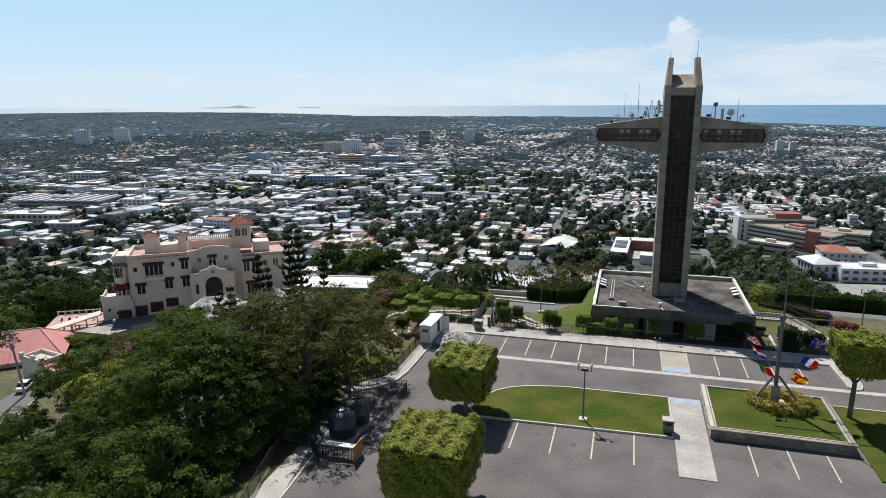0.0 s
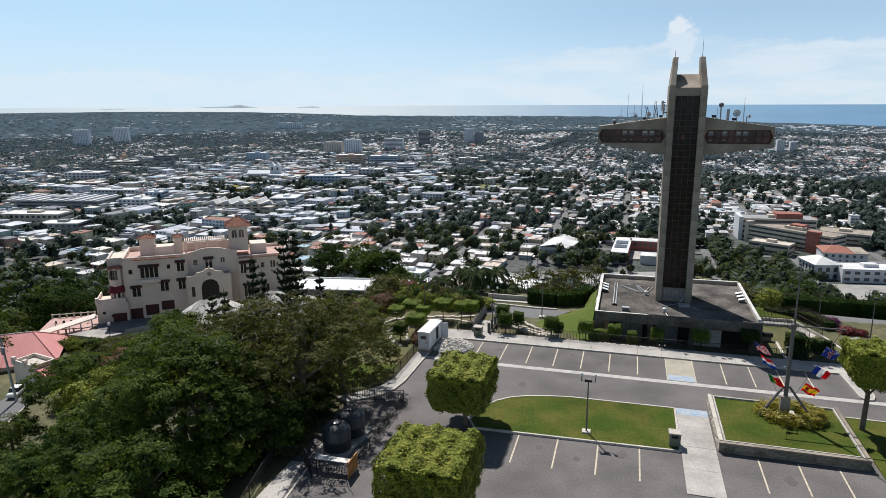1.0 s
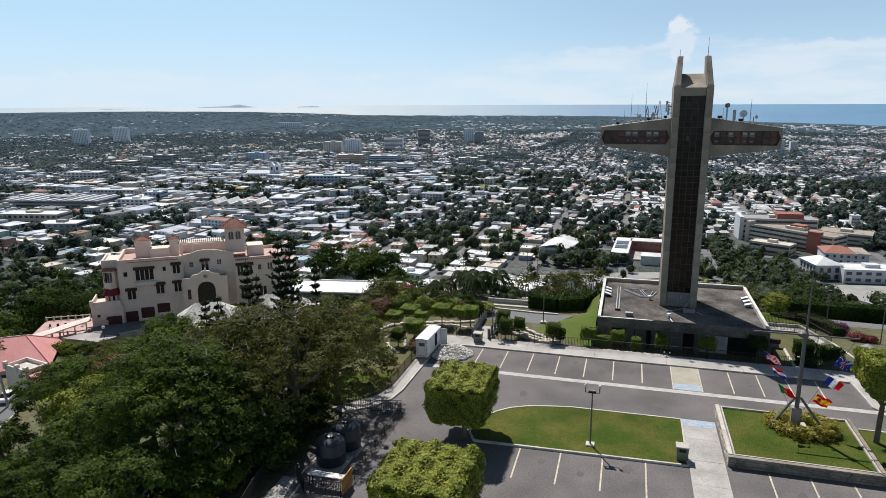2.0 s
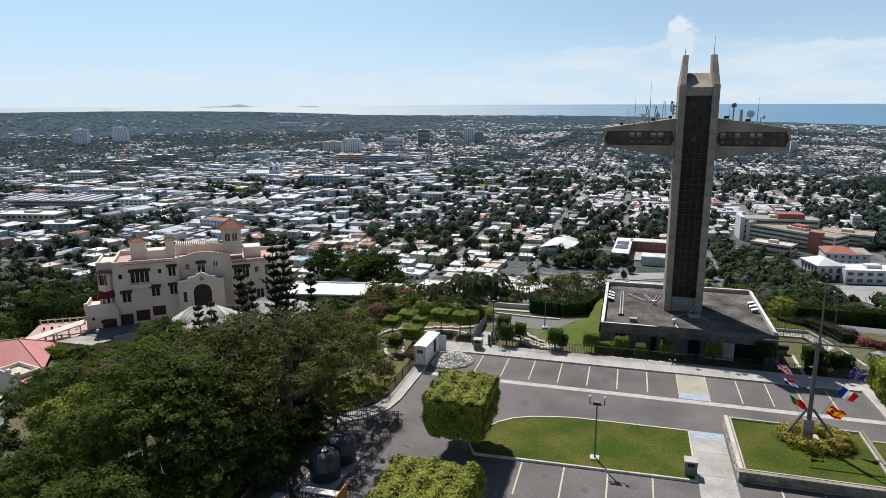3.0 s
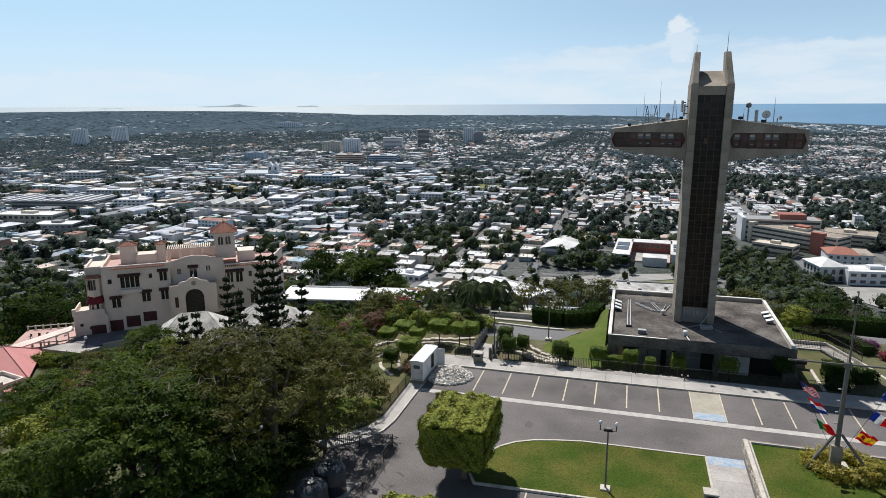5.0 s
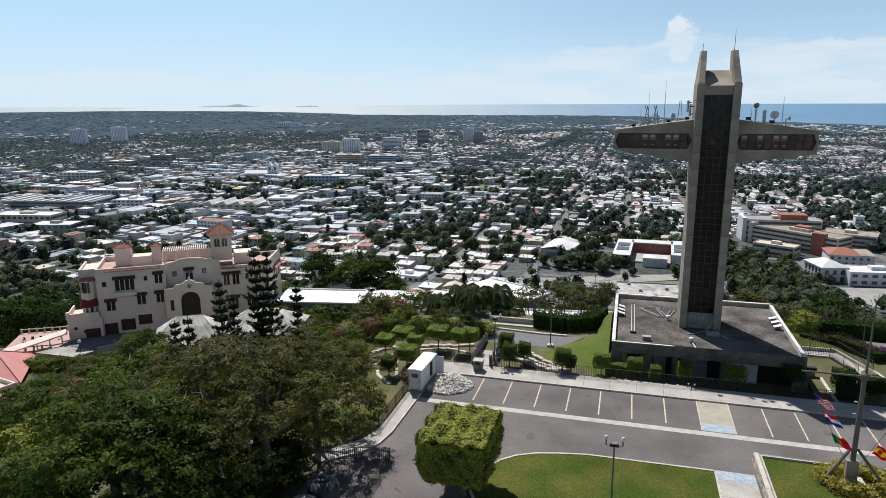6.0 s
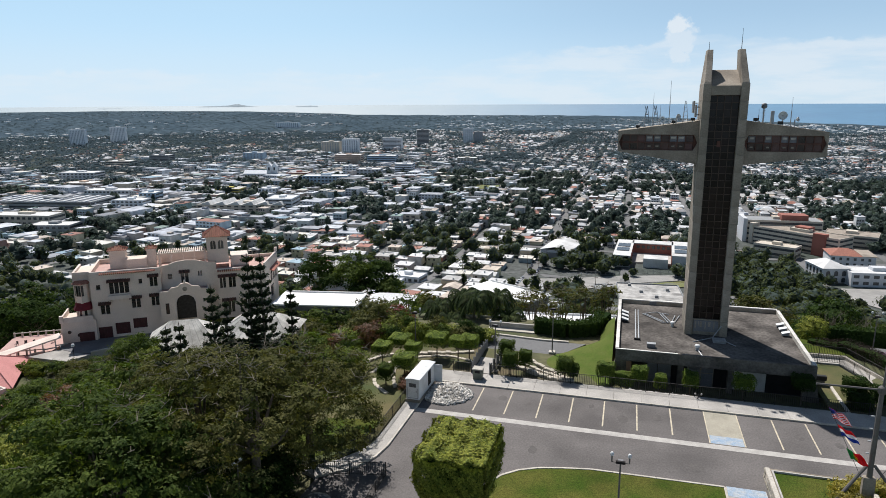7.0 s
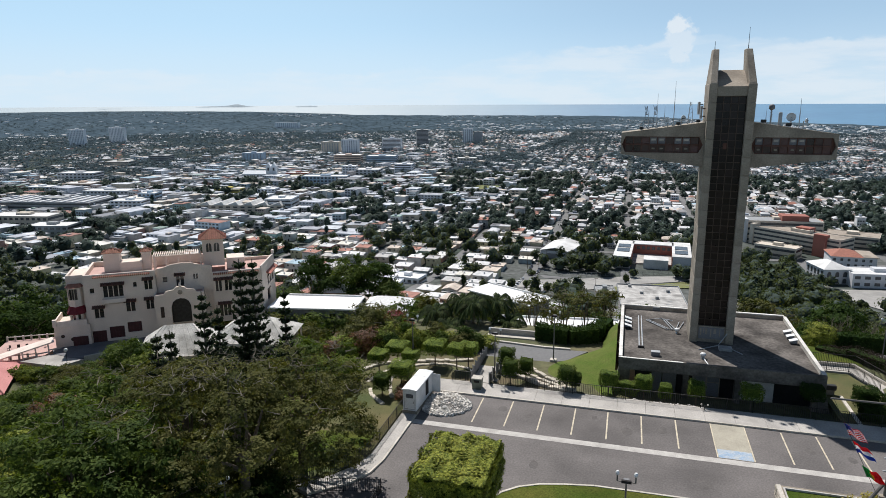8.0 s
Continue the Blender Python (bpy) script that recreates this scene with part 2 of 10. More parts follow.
LEAF_YELLOW = material("yellow_shrub_leaves", (0.31, 0.26, 0.03), (0.19, 0.185, 0.03), 0.6, 0.8, 4, 0.25, 0.0, island=0.35, leaf=0.3)
LEAF_RED = material("russet_leaves", (0.165, 0.082, 0.050), (0.11, 0.078, 0.042), 0.7, 0.8, 4, 0.25, 0.0, island=0.4, leaf=0.3)
BLOOM_PURPLE = material("purple_blossom", (0.17, 0.025, 0.15), (0.09, 0.03, 0.075), 0.7, 0.8, 4, 0.3, 0.0, island=0.5, leaf=0.3)
LEAF_DUSKY = material("dusky_hedge_leaves", (0.045, 0.032, 0.032), (0.035, 0.034, 0.024), 0.75, 0.8, 4, 0.3, 0.0, island=0.3, leaf=0.15, spec=0.08)
BLOOM_RED = material("crimson_blossom", (0.20, 0.012, 0.025), (0.07, 0.035, 0.015), 0.7, 0.8, 4, 0.3, 0.0, island=0.5, leaf=0.3)
IRON = material("dark_iron", (0.045, 0.043, 0.042), None, 0.6, 2, 20, 0.2, 0.1, metal=0.5)
GALV = material("galvanised_steel", (0.42, 0.43, 0.44), (0.32, 0.33, 0.34), 0.5, 2, 20, 0.12, 0.05, metal=0.5)
MAST_PAINT = material("grey_mast_paint", (0.15, 0.138, 0.127), (0.11, 0.10, 0.092), 0.6, 1, 8, 0.15, 0.1)
WHITE_METAL = material("white_metal", (0.70, 0.71, 0.71), (0.60, 0.61, 0.61), 0.5, 1, 10, 0.08, 0.03, stains=0.15)
BIN_GREEN = material("grey_green_plastic", (0.16, 0.18, 0.14), None, 0.6, 1, 12, 0.1)
BLACK_PLASTIC = material("black_tank_plastic", (0.028, 0.03, 0.034), None, 0.32, 1, 12, 0.15, 0.05)
WOOD_ORANGE = material("orange_wood", (0.42, 0.20, 0.05), (0.30, 0.13, 0.04), 0.7, 2, 14, 0.2, 0.2)
STUCCO = material("cream_pink_stucco", (0.72, 0.61, 0.525), (0.63, 0.53, 0.455), 0.9, 0.25, 5, 0.08, 0.15, stains=0.18)
STUCCO_TRIM = material("pale_stucco_trim", (0.72, 0.63, 0.56), (0.62, 0.53, 0.47), 0.9, 0.5, 6, 0.08, 0.1, stains=0.15)
TERRACOTTA = material("terracotta_tiles", (0.32, 0.138, 0.092), (0.235, 0.105, 0.072), 0.85, 0.7, 5, 0.25, 0.4, 0.04, piece=0.25)
DARK_WOOD = material("dark_stained_wood", (0.055, 0.030, 0.022), None, 0.6, 1.5, 12, 0.2, 0.15)
MAROON = material("maroon_garage_door", (0.075, 0.022, 0.022), None, 0.6, 1, 12, 0.15)
MAROON_CLOTH = material("maroon_awning", (0.20, 0.018, 0.025), None, 0.8, 1, 12, 0.15)
PINK_ROOF = material("pink_roof_membrane", (0.60, 0.27, 0.255), (0.52, 0.22, 0.21), 0.85, 0.2, 4, 0.1, 0.1, stains=0.15)
PINK_DECK = material("pink_terrace", (0.50, 0.33, 0.29), (0.42, 0.28, 0.25), 0.9, 0.4, 5, 0.1, 0.1)
DRIVE = material("grey_driveway", (0.16, 0.16, 0.17), (0.12, 0.12, 0.13), 0.9, 0.3, 6, 0.12)
WINDOW_GLASS = material("window_glass", (0.03, 0.03, 0.033), None, 0.1, 1, 5, 0.1, 0.0, piece=0.5, spec=0.6)
WHITE_ROOF = material("white_roof_coating", (0.68, 0.68, 0.675), (0.52, 0.52, 0.51), 0.8, 0.12, 2, 0.12, 0.05, stains=0.35)
FRESH_ROOF = material("fresh_white_roof_coating", (0.82, 0.82, 0.815), (0.70, 0.70, 0.69), 0.8, 0.12, 2, 0.1, 0.05, stains=0.25)
WORN_ROOF = material("worn_white_coating", (0.50, 0.49, 0.47), (0.27, 0.26, 0.25), 0.9, 0.25, 3, 0.2, 0.1, stains=0.8)
PALE_ROAD = material("pale_road_concrete", (0.34, 0.33, 0.315), (0.25, 0.245, 0.235), 0.92, 0.12, 2, 0.14, 0.1, stains=0.4)
ROAD = material("street_asphalt", (0.17, 0.17, 0.172), (0.13, 0.13, 0.132), 0.92, 0.1, 4, 0.12, 0.1)


def sea_material():
    """Open water: glint and sky sheen painted pale to the west, blue to the east, with faint streaks."""
    m = material("sea_water", (0.052, 0.165, 0.295), (0.066, 0.20, 0.335), 0.6, 0.0012, 0.02, 0.06, 0.0, spec=0.8)
    nt = m.node_tree
    bsdf = nt.nodes["Principled BSDF"]
    blue = bsdf.inputs["Base Color"].links[0].from_socket
    sep = nt.nodes.new("ShaderNodeSeparateXYZ")
    nt.links.new(nt.nodes["Texture Coordinate"].outputs["Object"], sep.inputs[0])
    west_sheen = nt.nodes.new("ShaderNodeMapRange")
    west_sheen.interpolation_type = "SMOOTHSTEP"
    for key, k in (("From Min", 500.0), ("From Max", -1900.0), ("To Min", 0.0), ("To Max", 0.92)):
        west_sheen.inputs[key].default_value = k
    nt.links.new(sep.outputs["X"], west_sheen.inputs["Value"])
    mix = nt.nodes.new("ShaderNodeMix")
    mix.data_type = "RGBA"
    nt.links.new(west_sheen.outputs["Result"], mix.inputs["Factor"])
    nt.links.new(blue, mix.inputs["A"])
    mix.inputs["B"].default_value = (0.195, 0.26, 0.29, 1)
    nt.links.new(mix.outputs["Result"], bsdf.inputs["Base Color"])
    return m


SEA = sea_material()
# Distance haze is put into the islands' blue-grey colour.
ISLAND = material("hazed_far_island", (0.22, 0.27, 0.31), (0.25, 0.30, 0.33), 0.95, 0.003, 0.05, 0.1, 0.0)


# ---- building helpers ----
def finish(bm, name, mat, smooth=False):
    me = bpy.data.meshes.new(name)
    bm.to_mesh(me)
    bm.free()
    me.materials.append(mat)
    if smooth:
        me.polygons.foreach_set("use_smooth", [True] * len(me.polygons))
    return me


def part(name, bm, mat, parent=None, label="", smooth=False):
    me = finish(bm, name, mat, smooth) if isinstance(bm, bmesh.types.BMesh) else bm
    ob = new(name, me)
    if parent is not None:
        ob.parent = parent
    if label:
        ob["label"] = label
    return ob


def thing(name, x, y, z, label, category, turn=0.0, group="", kind=""):
    ob = new(name)
    ob.matrix_basis = pose(x, y, z, 0, 0, turn)
    return tagged(ob, label, category, group, kind)


def box(bm, x0, x1, y0, y1, z0, z1, bevel=0.0):
    vs = [bm.verts.new((x, y, z)) for z in (z0, z1) for x, y in ((x0, y0), (x1, y0), (x1, y1), (x0, y1))]
    fs = [bm.faces.new([vs[k] for k in f]) for f in ((3, 2, 1, 0), (4, 5, 6, 7), (0, 1, 5, 4), (1, 2, 6, 5), (2, 3, 7, 6), (3, 0, 4, 7))]
    if bevel:
        bmesh.ops.bevel(bm, geom=list({e for f in fs for e in f.edges}), offset=bevel, segments=1, affect="EDGES")
    return bm


def boxes(*rows, bevel=0.0):
    bm = bmesh.new()
    for r in rows:
        box(bm, *r, bevel=bevel)
    return bm


def extruded(bm, outline, place):
    """A solid from an outline: place(u, v, side) gives the corner on side 0 or 1."""
    a = [bm.verts.new(place(u, v, 0)) for u, v in outline]
    b = [bm.verts.new(place(u, v, 1)) for u, v in outline]
    n = len(a)
    bm.faces.new(a[::-1])
    bm.faces.new(b)
    for k in range(n):
        bm.faces.new((a[k], a[(k + 1) % n], b[(k + 1) % n], b[k]))
    bmesh.ops.recalc_face_normals(bm, faces=bm.faces[:])
    return bm


def slab(outline, z0, z1):
    return extruded(bmesh.new(), outline, lambda u, v, s: (u, v, z1 if s else z0))


def profile(outline, y0, y1):
    """An outline in x, z carried from y0 to y1."""
    return extruded(bmesh.new(), outline, lambda u, v, s: (u, y1 if s else y0, v))


def rod(bm, a, b, ra, rb=None, n=8):
    a, b = Vector(a), Vector(b)
    rb = ra if rb is None else rb
    turn = (b - a).to_track_quat("Z", "Y").to_matrix()
    rings = []
    for p, r in ((a, ra), (b, rb)):
        rings.append([bm.verts.new(p + turn @ Vector((r * math.cos(6.2832 * k / n), r * math.sin(6.2832 * k / n), 0))) for k in range(n)])
    for k in range(n):
        bm.faces.new((rings[0][k], rings[0][(k + 1) % n], rings[1][(k + 1) % n], rings[1][k]))
    bm.faces.new(rings[0][::-1])
    bm.faces.new(rings[1])
    return bm


def rods(*rows, n=8):
    bm = bmesh.new()
    for r in rows:
        rod(bm, *r, n=n)
    return bm


def lathe(rings, n=16, centre=(0, 0)):
    """A turned body from (radius, height) pairs."""
    bm = bmesh.new()
    loops = [[bm.verts.new((centre[0] + r * math.cos(6.2832 * k / n), centre[1] + r * math.sin(6.2832 * k / n), z)) for k in range(n)] for r, z in rings]
    for lo, hi in zip(loops, loops[1:]):
        for k in range(n):
            bm.faces.new((lo[k], lo[(k + 1) % n], hi[(k + 1) % n], hi[k]))
    bm.faces.new(loops[0][::-1])
    bm.faces.new(loops[-1])
    return bm


def grid_mesh(name, verts, faces, mat, smooth=False):
    me = bpy.data.meshes.new(name)
    verts, faces = np.asarray(verts, np.float32), np.asarray(faces, np.int32)
    k = faces.shape[1]
    me.vertices.add(len(verts))
    me.vertices.foreach_set("co", verts.ravel())
    me.loops.add(faces.size)
    me.loops.foreach_set("vertex_index", faces.ravel())
    me.polygons.add(len(faces))
    me.polygons.foreach_set("loop_start", np.arange(0, faces.size, k, dtype=np.int32))
    me.update(calc_edges=True)
    me.validate()
    me.materials.append(mat)
    if smooth:
        me.polygons.foreach_set("use_smooth", np.ones(len(faces), bool))
    else:
        me.polygons.foreach_set("use_smooth", np.zeros(len(faces), bool))
    return me


def leaf_cards(rng, centres, outward, size, slim=0.5, toss=0.9):
    """Small pointed leaves round the centres, each leaning outward by chance."""
    n = len(centres)
    nrm = outward + toss * rng.normal(size=(n, 3))
    nrm /= np.linalg.norm(nrm, axis=1)[:, None] + 1e-9
    side = np.cross(nrm, rng.normal(size=(n, 3)))
    side /= np.linalg.norm(side, axis=1)[:, None] + 1e-9
    up = np.cross(nrm, side)
    s = size * (0.6 + 0.8 * rng.random((n, 1)))
    a, b = side * s * 0.5, up * s * 0.5 * slim
    verts = np.stack([centres - a, centres + a * 0.7 - b * 1.15, centres + a * 0.7 + b * 1.15 - nrm * s * 0.1], 1).reshape(-1, 3)
    return verts, np.arange(3 * n).reshape(-1, 3)


# ---- ground ----
FALL_AT = (0, 6, 16, 30, 45, 60, 95, 200, 330, 480, 2200, 3000, 3400, 3800, 4300, 5200)
FALL_TO = (-0.15, -1.2, -6.0, -14.0, -19.0, -21.5, -22.3, -52.0, -82.0, -97.0, -97.0, -90.0, -84.0, -77.0, -69.0, -66.0)


def ground_height(x, y):
    """Height of the land: the hilltop car park, the slopes round it, the town on the plain, the far coast."""
    x, y = np.asarray(x, float), np.asarray(y, float)
    dx = np.maximum(np.maximum(-26 - x, x - 34), 0)
    dy = np.maximum(np.maximum(y - 97, -60 - y), 0)
    dy = dy + 0.6 * np.minimum(np.maximum(y - 97, 0), 160)
    z = np.interp(np.hypot(dx, dy), FALL_AT, FALL_TO)
    back = np.clip((y - 77) / 20, 0, 1)
    z = z - 0.9 * back * back * (3 - 2 * back) * (np.abs(x) < 60)
    z = z - 1.15 * np.clip((y - 76.2) / 2.5, 0, 1) * np.clip((x + 5.5) / 2, 0, 1) * np.clip((22 - x) / 4, 0, 1) * (y < 200)
    coast = np.interp(np.degrees(np.arctan2(x, y - 60)), (-60, -42, -33, -24, -15, -4, 0, 6), (50, 48, 40, 21, 16, 15, 13, 0)) * (y > 60)
    far = np.clip((np.hypot(x, y - 60) - 3000) / 1500, 0, 1)
    return z + coast * far * far * (3 - 2 * far)


def build_ground():
    radii = np.r_[np.arange(0, 130, 2.0), np.geomspace(130, 4900, 70)]
    na = 300
    ang = np.linspace(0, 2 * np.pi, na, endpoint=False)
    rr, aa = np.meshgrid(radii[1:], ang, indexing="ij")
    xs, ys = rr * np.cos(aa), 60 + rr * np.sin(aa)
    zs = ground_height(xs, ys)
    verts = np.c_[xs.ravel(), ys.ravel(), zs.ravel()]
    i, j = np.meshgrid(np.arange(len(radii) - 2), np.arange(na), indexing="ij")
    k = (j + 1) % na
    quads = np.stack([i * na + j, (i + 1) * na + j, (i + 1) * na + k, i * na + k], -1).reshape(-1, 4)
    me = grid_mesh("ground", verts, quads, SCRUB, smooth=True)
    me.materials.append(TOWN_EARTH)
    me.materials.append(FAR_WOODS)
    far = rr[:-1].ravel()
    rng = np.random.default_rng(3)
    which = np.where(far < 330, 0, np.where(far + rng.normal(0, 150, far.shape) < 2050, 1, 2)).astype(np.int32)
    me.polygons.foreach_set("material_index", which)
    return tagged(new("ground", me), "green hillside falling to a wide town on the coastal plain", "ground", kind="structure")


SCRUB = material("hillside_scrub", (0.06, 0.07, 0.028), (0.13, 0.115, 0.06), 0.95, 0.08, 1.2, 0.3, 0.5, 0.1)
# Town ground and far woods tinted blue to stand for distance haze.
TOWN_EARTH = material("town_ground", (0.125, 0.130, 0.128), (0.05, 0.066, 0.054), 1.0, 0.012, 0.25, 0.3, 0.0, spec=0.0)
FAR_WOODS = material("hazed_plain_woods", (0.054, 0.080, 0.102), (0.074, 0.103, 0.126), 1.0, 0.006, 0.05, 0.4, 0.0, spec=0.0)
build_ground()


def sea_shore(bearing):
    """Distance at which the coast lies, by bearing in degrees from the y axis towards x."""
    return np.interp(bearing, (-90, -60, -50, -42, -35, -26, -22, -8, 2, 10, 20, 40), (4300, 4400, 4430, 4480, 4460, 4330, 4150, 4080, 3950, 3600, 3300, 3100))


def build_sea():
    bearings = np.linspace(-80, 40, 160)
    rows = []
    for s in np.linspace(0, 1, 14):
        near = sea_shore(bearings) + 25 * np.sin(bearings * 1.7) + 18 * np.sin(bearings * 4.1 + 1)
        d = near * (1 - s) + 4860 * s
        shore_z = ground_height(near * np.sin(np.radians(bearings)), near * np.cos(np.radians(bearings))) + 0.6
        z = shore_z * (1 - s) + (5.0 - 6.0 * np.clip((bearings + 30) / 40, 0, 1)) * s
        a = np.radians(bearings)
        rows.append(np.c_[d * np.sin(a), 60 + d * np.cos(a), z])
    verts = np.concatenate(rows)
    n = len(bearings)
    i, j = np.meshgrid(np.arange(13), np.arange(n - 1), indexing="ij")
    quads = np.stack([i * n + j, i * n + j + 1, (i + 1) * n + j + 1, (i + 1) * n + j], -1).reshape(-1, 4)
    tagged(new("water", grid_mesh("water", verts, quads, SEA, smooth=True)), "calm blue sea beyond the plain", "sea", kind="structure")


build_sea()


def build_island(bearing, width, height, label, d=4780, low=-2.4):
    """A low far island, as a ridge of uneven height."""
    a = radians(bearing)
    cx, cy = d * math.sin(a), 60 + d * math.cos(a)
    rng = np.random.default_rng(int(1000 - bearing * 3))
    n = 26
    u = np.linspace(-1, 1, n)
    h = height * (0.12 * (1 - u ** 4) + 0.75 * np.exp(-((u - 0.35) / 0.22) ** 2) + 0.25 * np.exp(-((u + 0.1) / 0.3) ** 2)) + rng.normal(0, height * 0.03, n)
    h = np.maximum(h, 0.2) * np.clip((1 - np.abs(u)) * 8, 0.05, 1)
    ux, uy = math.cos(a), -math.sin(a)
    verts = []
    for k, side in enumerate((-40, 0, 40)):
        for i in range(n):
            verts.append((cx + u[i] * width / 2 * ux + side * math.sin(a), cy + u[i] * width / 2 * uy + side * math.cos(a), low + side * 0.085 + (h[i] if k == 1 else 0)))
    i, j = np.meshgrid(np.arange(2), np.arange(n - 1), indexing="ij")
    quads = np.stack([i * n + j, i * n + j + 1, (i + 1) * n + j + 1, (i + 1) * n + j], -1).reshape(-1, 4)
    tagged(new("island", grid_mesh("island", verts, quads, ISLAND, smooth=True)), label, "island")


build_island(-34.2, 540, 20, "long low hazy grey island with one rounded hill")
build_island(-27.5, 150, 7, "small hazy grey islet on the horizon")
build_island(-42.6, 280, 3, "low flat hazy grey island off the coast", 4660, -9.0)

# ---- car park ----
LOT = thing("car_park", 0, 0, 0, "grey asphalt car park with worn pale stall lines", "car park", kind="structure")
part("asphalt", slab([(-24.5, 18), (44, 18), (44, 73.1), (-21.0, 73.1), (-21.0, 60), (-21.9, 57), (-24.5, 54)], -0.4, 0.0), ASPHALT, LOT)
part("drain_band", boxes((-21.0, 40, 66.25, 67.0, -0.05, 0.006)), WHITE_BAND, LOT, "pale concrete band across the asphalt")


def stall_line(x, y0, y1, lean=0.0):
    part("stall_line", extruded(bmesh.new(), [(x - 0.06 + lean, y0), (x + 0.06 + lean, y0), (x + 0.06, y1), (x - 0.06, y1)], lambda u, v, s: (u, v, 0.005 if s else -0.02)), LINE_PAINT, LOT)


for k in range(7):
    stall_line(-15.75 + 2.87 * k, 67.75, 72.75)
for k in range(4):
    stall_line(9.9 + 2.68 * k, 67.5, 72.7)
for k in range(7):
    stall_line(-8.15 + 3.23 * k if k < 4 else 10.4 + 2.83 * (k - 4), 47.7 if k < 4 else 48.5 + 0.35 * (k - 4), 52.6 if k < 4 else 53.3)
OIL = material("oil_stained_asphalt", (0.075, 0.068, 0.064), (0.105, 0.095, 0.09), 0.75, 0.9, 6, 0.2, 0.1)
rnd = random.Random(19)
for k, (x, y) in enumerate([(-13.6, 71.0), (-10.9, 70.2), (-5.4, 71.4), (0.3, 70.6), (-2.6, 69.6), (11.6, 70.0), (14.4, 69.4), (-6.2, 50.6), (-3.2, 49.6), (0.2, 51.2), (12.2, 50.6), (-9.5, 62.3), (3.0, 62.9), (-16.0, 63.4)]):
    n, r = 11, rnd.uniform(0.25, 0.55)
    ring = [(x + r * rnd.uniform(0.7, 1.15) * math.cos(6.283 * i / n), y + 1.5 * r * rnd.uniform(0.7, 1.15) * math.sin(6.283 * i / n)) for i in range(n)]
    part("oil_stain", slab(ring, -0.02, 0.004), OIL, LOT, "dark oil stain on the asphalt")
part("ramp_pad", boxes((4.38, 7.02, 67.1, 73.05, -0.05, 0.012)), PAD_TAN, LOT, "tan concrete pad of the crossing")
part("pad_edge", boxes((4.30, 4.38, 67.1, 73.05, -0.05, 0.03), (7.02, 7.10, 67.1, 73.05, -0.05, 0.03)), LINE_PAINT, LOT)
part("blue_mark", boxes((4.42, 6.98, 67.15, 68.5, 0.0, 0.016)), BLUE_PAINT, LOT, "faded blue paint of an access mark")


def kerb_run(points, parent, height=0.15, width=0.18, step=1.5):
    """Kerb stones end to end along a line of points, each a block of its own."""
    for a, b in zip(points, points[1:]):
        a, b = Vector((*a, 0)), Vector((*b, 0))
        n = max(1, round((b - a).length / step))
        for k in range(n):
            p, q = a.lerp(b, k / n), a.lerp(b, (k + 1) / n)
            d = (q - p).normalized()
            s = Vector((-d.y, d.x, 0)) * width / 2
            p, q = p + d * 0.008, q - d * 0.008
            part("kerb_stone", extruded(bmesh.new(), [tuple((p + s)[:2]), tuple((p - s)[:2]), tuple((q - s)[:2]), tuple((q + s)[:2])], lambda u, v, t: (u, v, height if t else -0.2)), KERB, parent)


# far pavement along the fence
PAVE = thing("pavement_far", 0, 0, 0, "pale concrete pavement along the railing", "pavement", kind="structure")
for k in range(17):
    x0 = -21.0 + 2.5 * k
    part("pavement_slab", boxes((x0 + 0.01, x0 + 2.49, 73.12, 75.75, -0.3, 0.14)), PAVING, PAVE)
kerb_run([(-21.0, 73.04), (21.5, 73.04)], PAVE, 0.15, 0.14, 2.5)

# left pavement that curves round the turning place
SIDE = thing("pavement_side", 0, 0, 0, "narrow concrete pavement along the garden railing", "pavement", kind="structure")
INNER = [(-20.85, 73.4), (-20.85, 67.5), (-20.9, 63.3), (-20.95, 59.8), (-21.3, 57.8), (-22.3, 56.0), (-24.6, 54.0)]
OUTER = [(-22.15, 73.4), (-22.15, 67.7), (-22.15, 63.3), (-22.2, 60.1), (-22.8, 58.2), (-23.9, 56.7), (-26.0, 54.6)]
for (a, b), (c, d) in zip(zip(INNER, INNER[1:]), zip(OUTER, OUTER[1:])):
    part("pavement_slab", slab([a, b, d, c], -0.3, 0.14), PAVING, SIDE)
kerb_run(INNER, SIDE, 0.15, 0.16, 2.0)

# near-left apron beside the tank yard
APRON = thing("pavement_apron", 0, 0, 0, "worn concrete apron with a pale kerb line", "pavement", kind="structure")
part("apron_slab", slab([(-24.6, 43.4), (-23.6, 43.4), (-21.8, 33), (-24.6, 33)], -0.2, 0.03), PAVING, APRON)
kerb_run([(-22.9, 43.0), (-22.5, 38), (-22.1, 30)], APRON, 0.06, 0.16, 2.5)

# lawn island
ISLE = thing("lawn_island", 0, 0, 0, "mown green lawn island edged by pale kerbs", "lawn", kind="structure")
ISLE_LINE = [(-12.0, 52.2), (4.65, 52.75), (4.65, 60.5), (-4.8, 60.35), (-7.0, 59.95), (-8.7, 59.5), (-10.1, 58.8), (-11.2, 57.8), (-12.05, 56.4), (-12.6, 55.0), (-12.7, 53.5)]
part("lawn", slab(ISLE_LINE, -0.2, 0.13), GRASS, ISLE)
kerb_run(ISLE_LINE + ISLE_LINE[:1], ISLE, 0.17, 0.17, 1.6)

# footway between lawn and planter
FOOT = thing("footway", 0, 0, 0, "broad pale concrete footway with a faded blue end", "footway", kind="structure")
for k in range(4):
    part("paving_slab", boxes((4.76, 7.42, 46.85 + 3.48 * k + 0.01, 46.85 + 3.48 * (k + 1) - 0.01, -0.2, 0.05 if k < 2 else 0.06)), PAVING, FOOT)
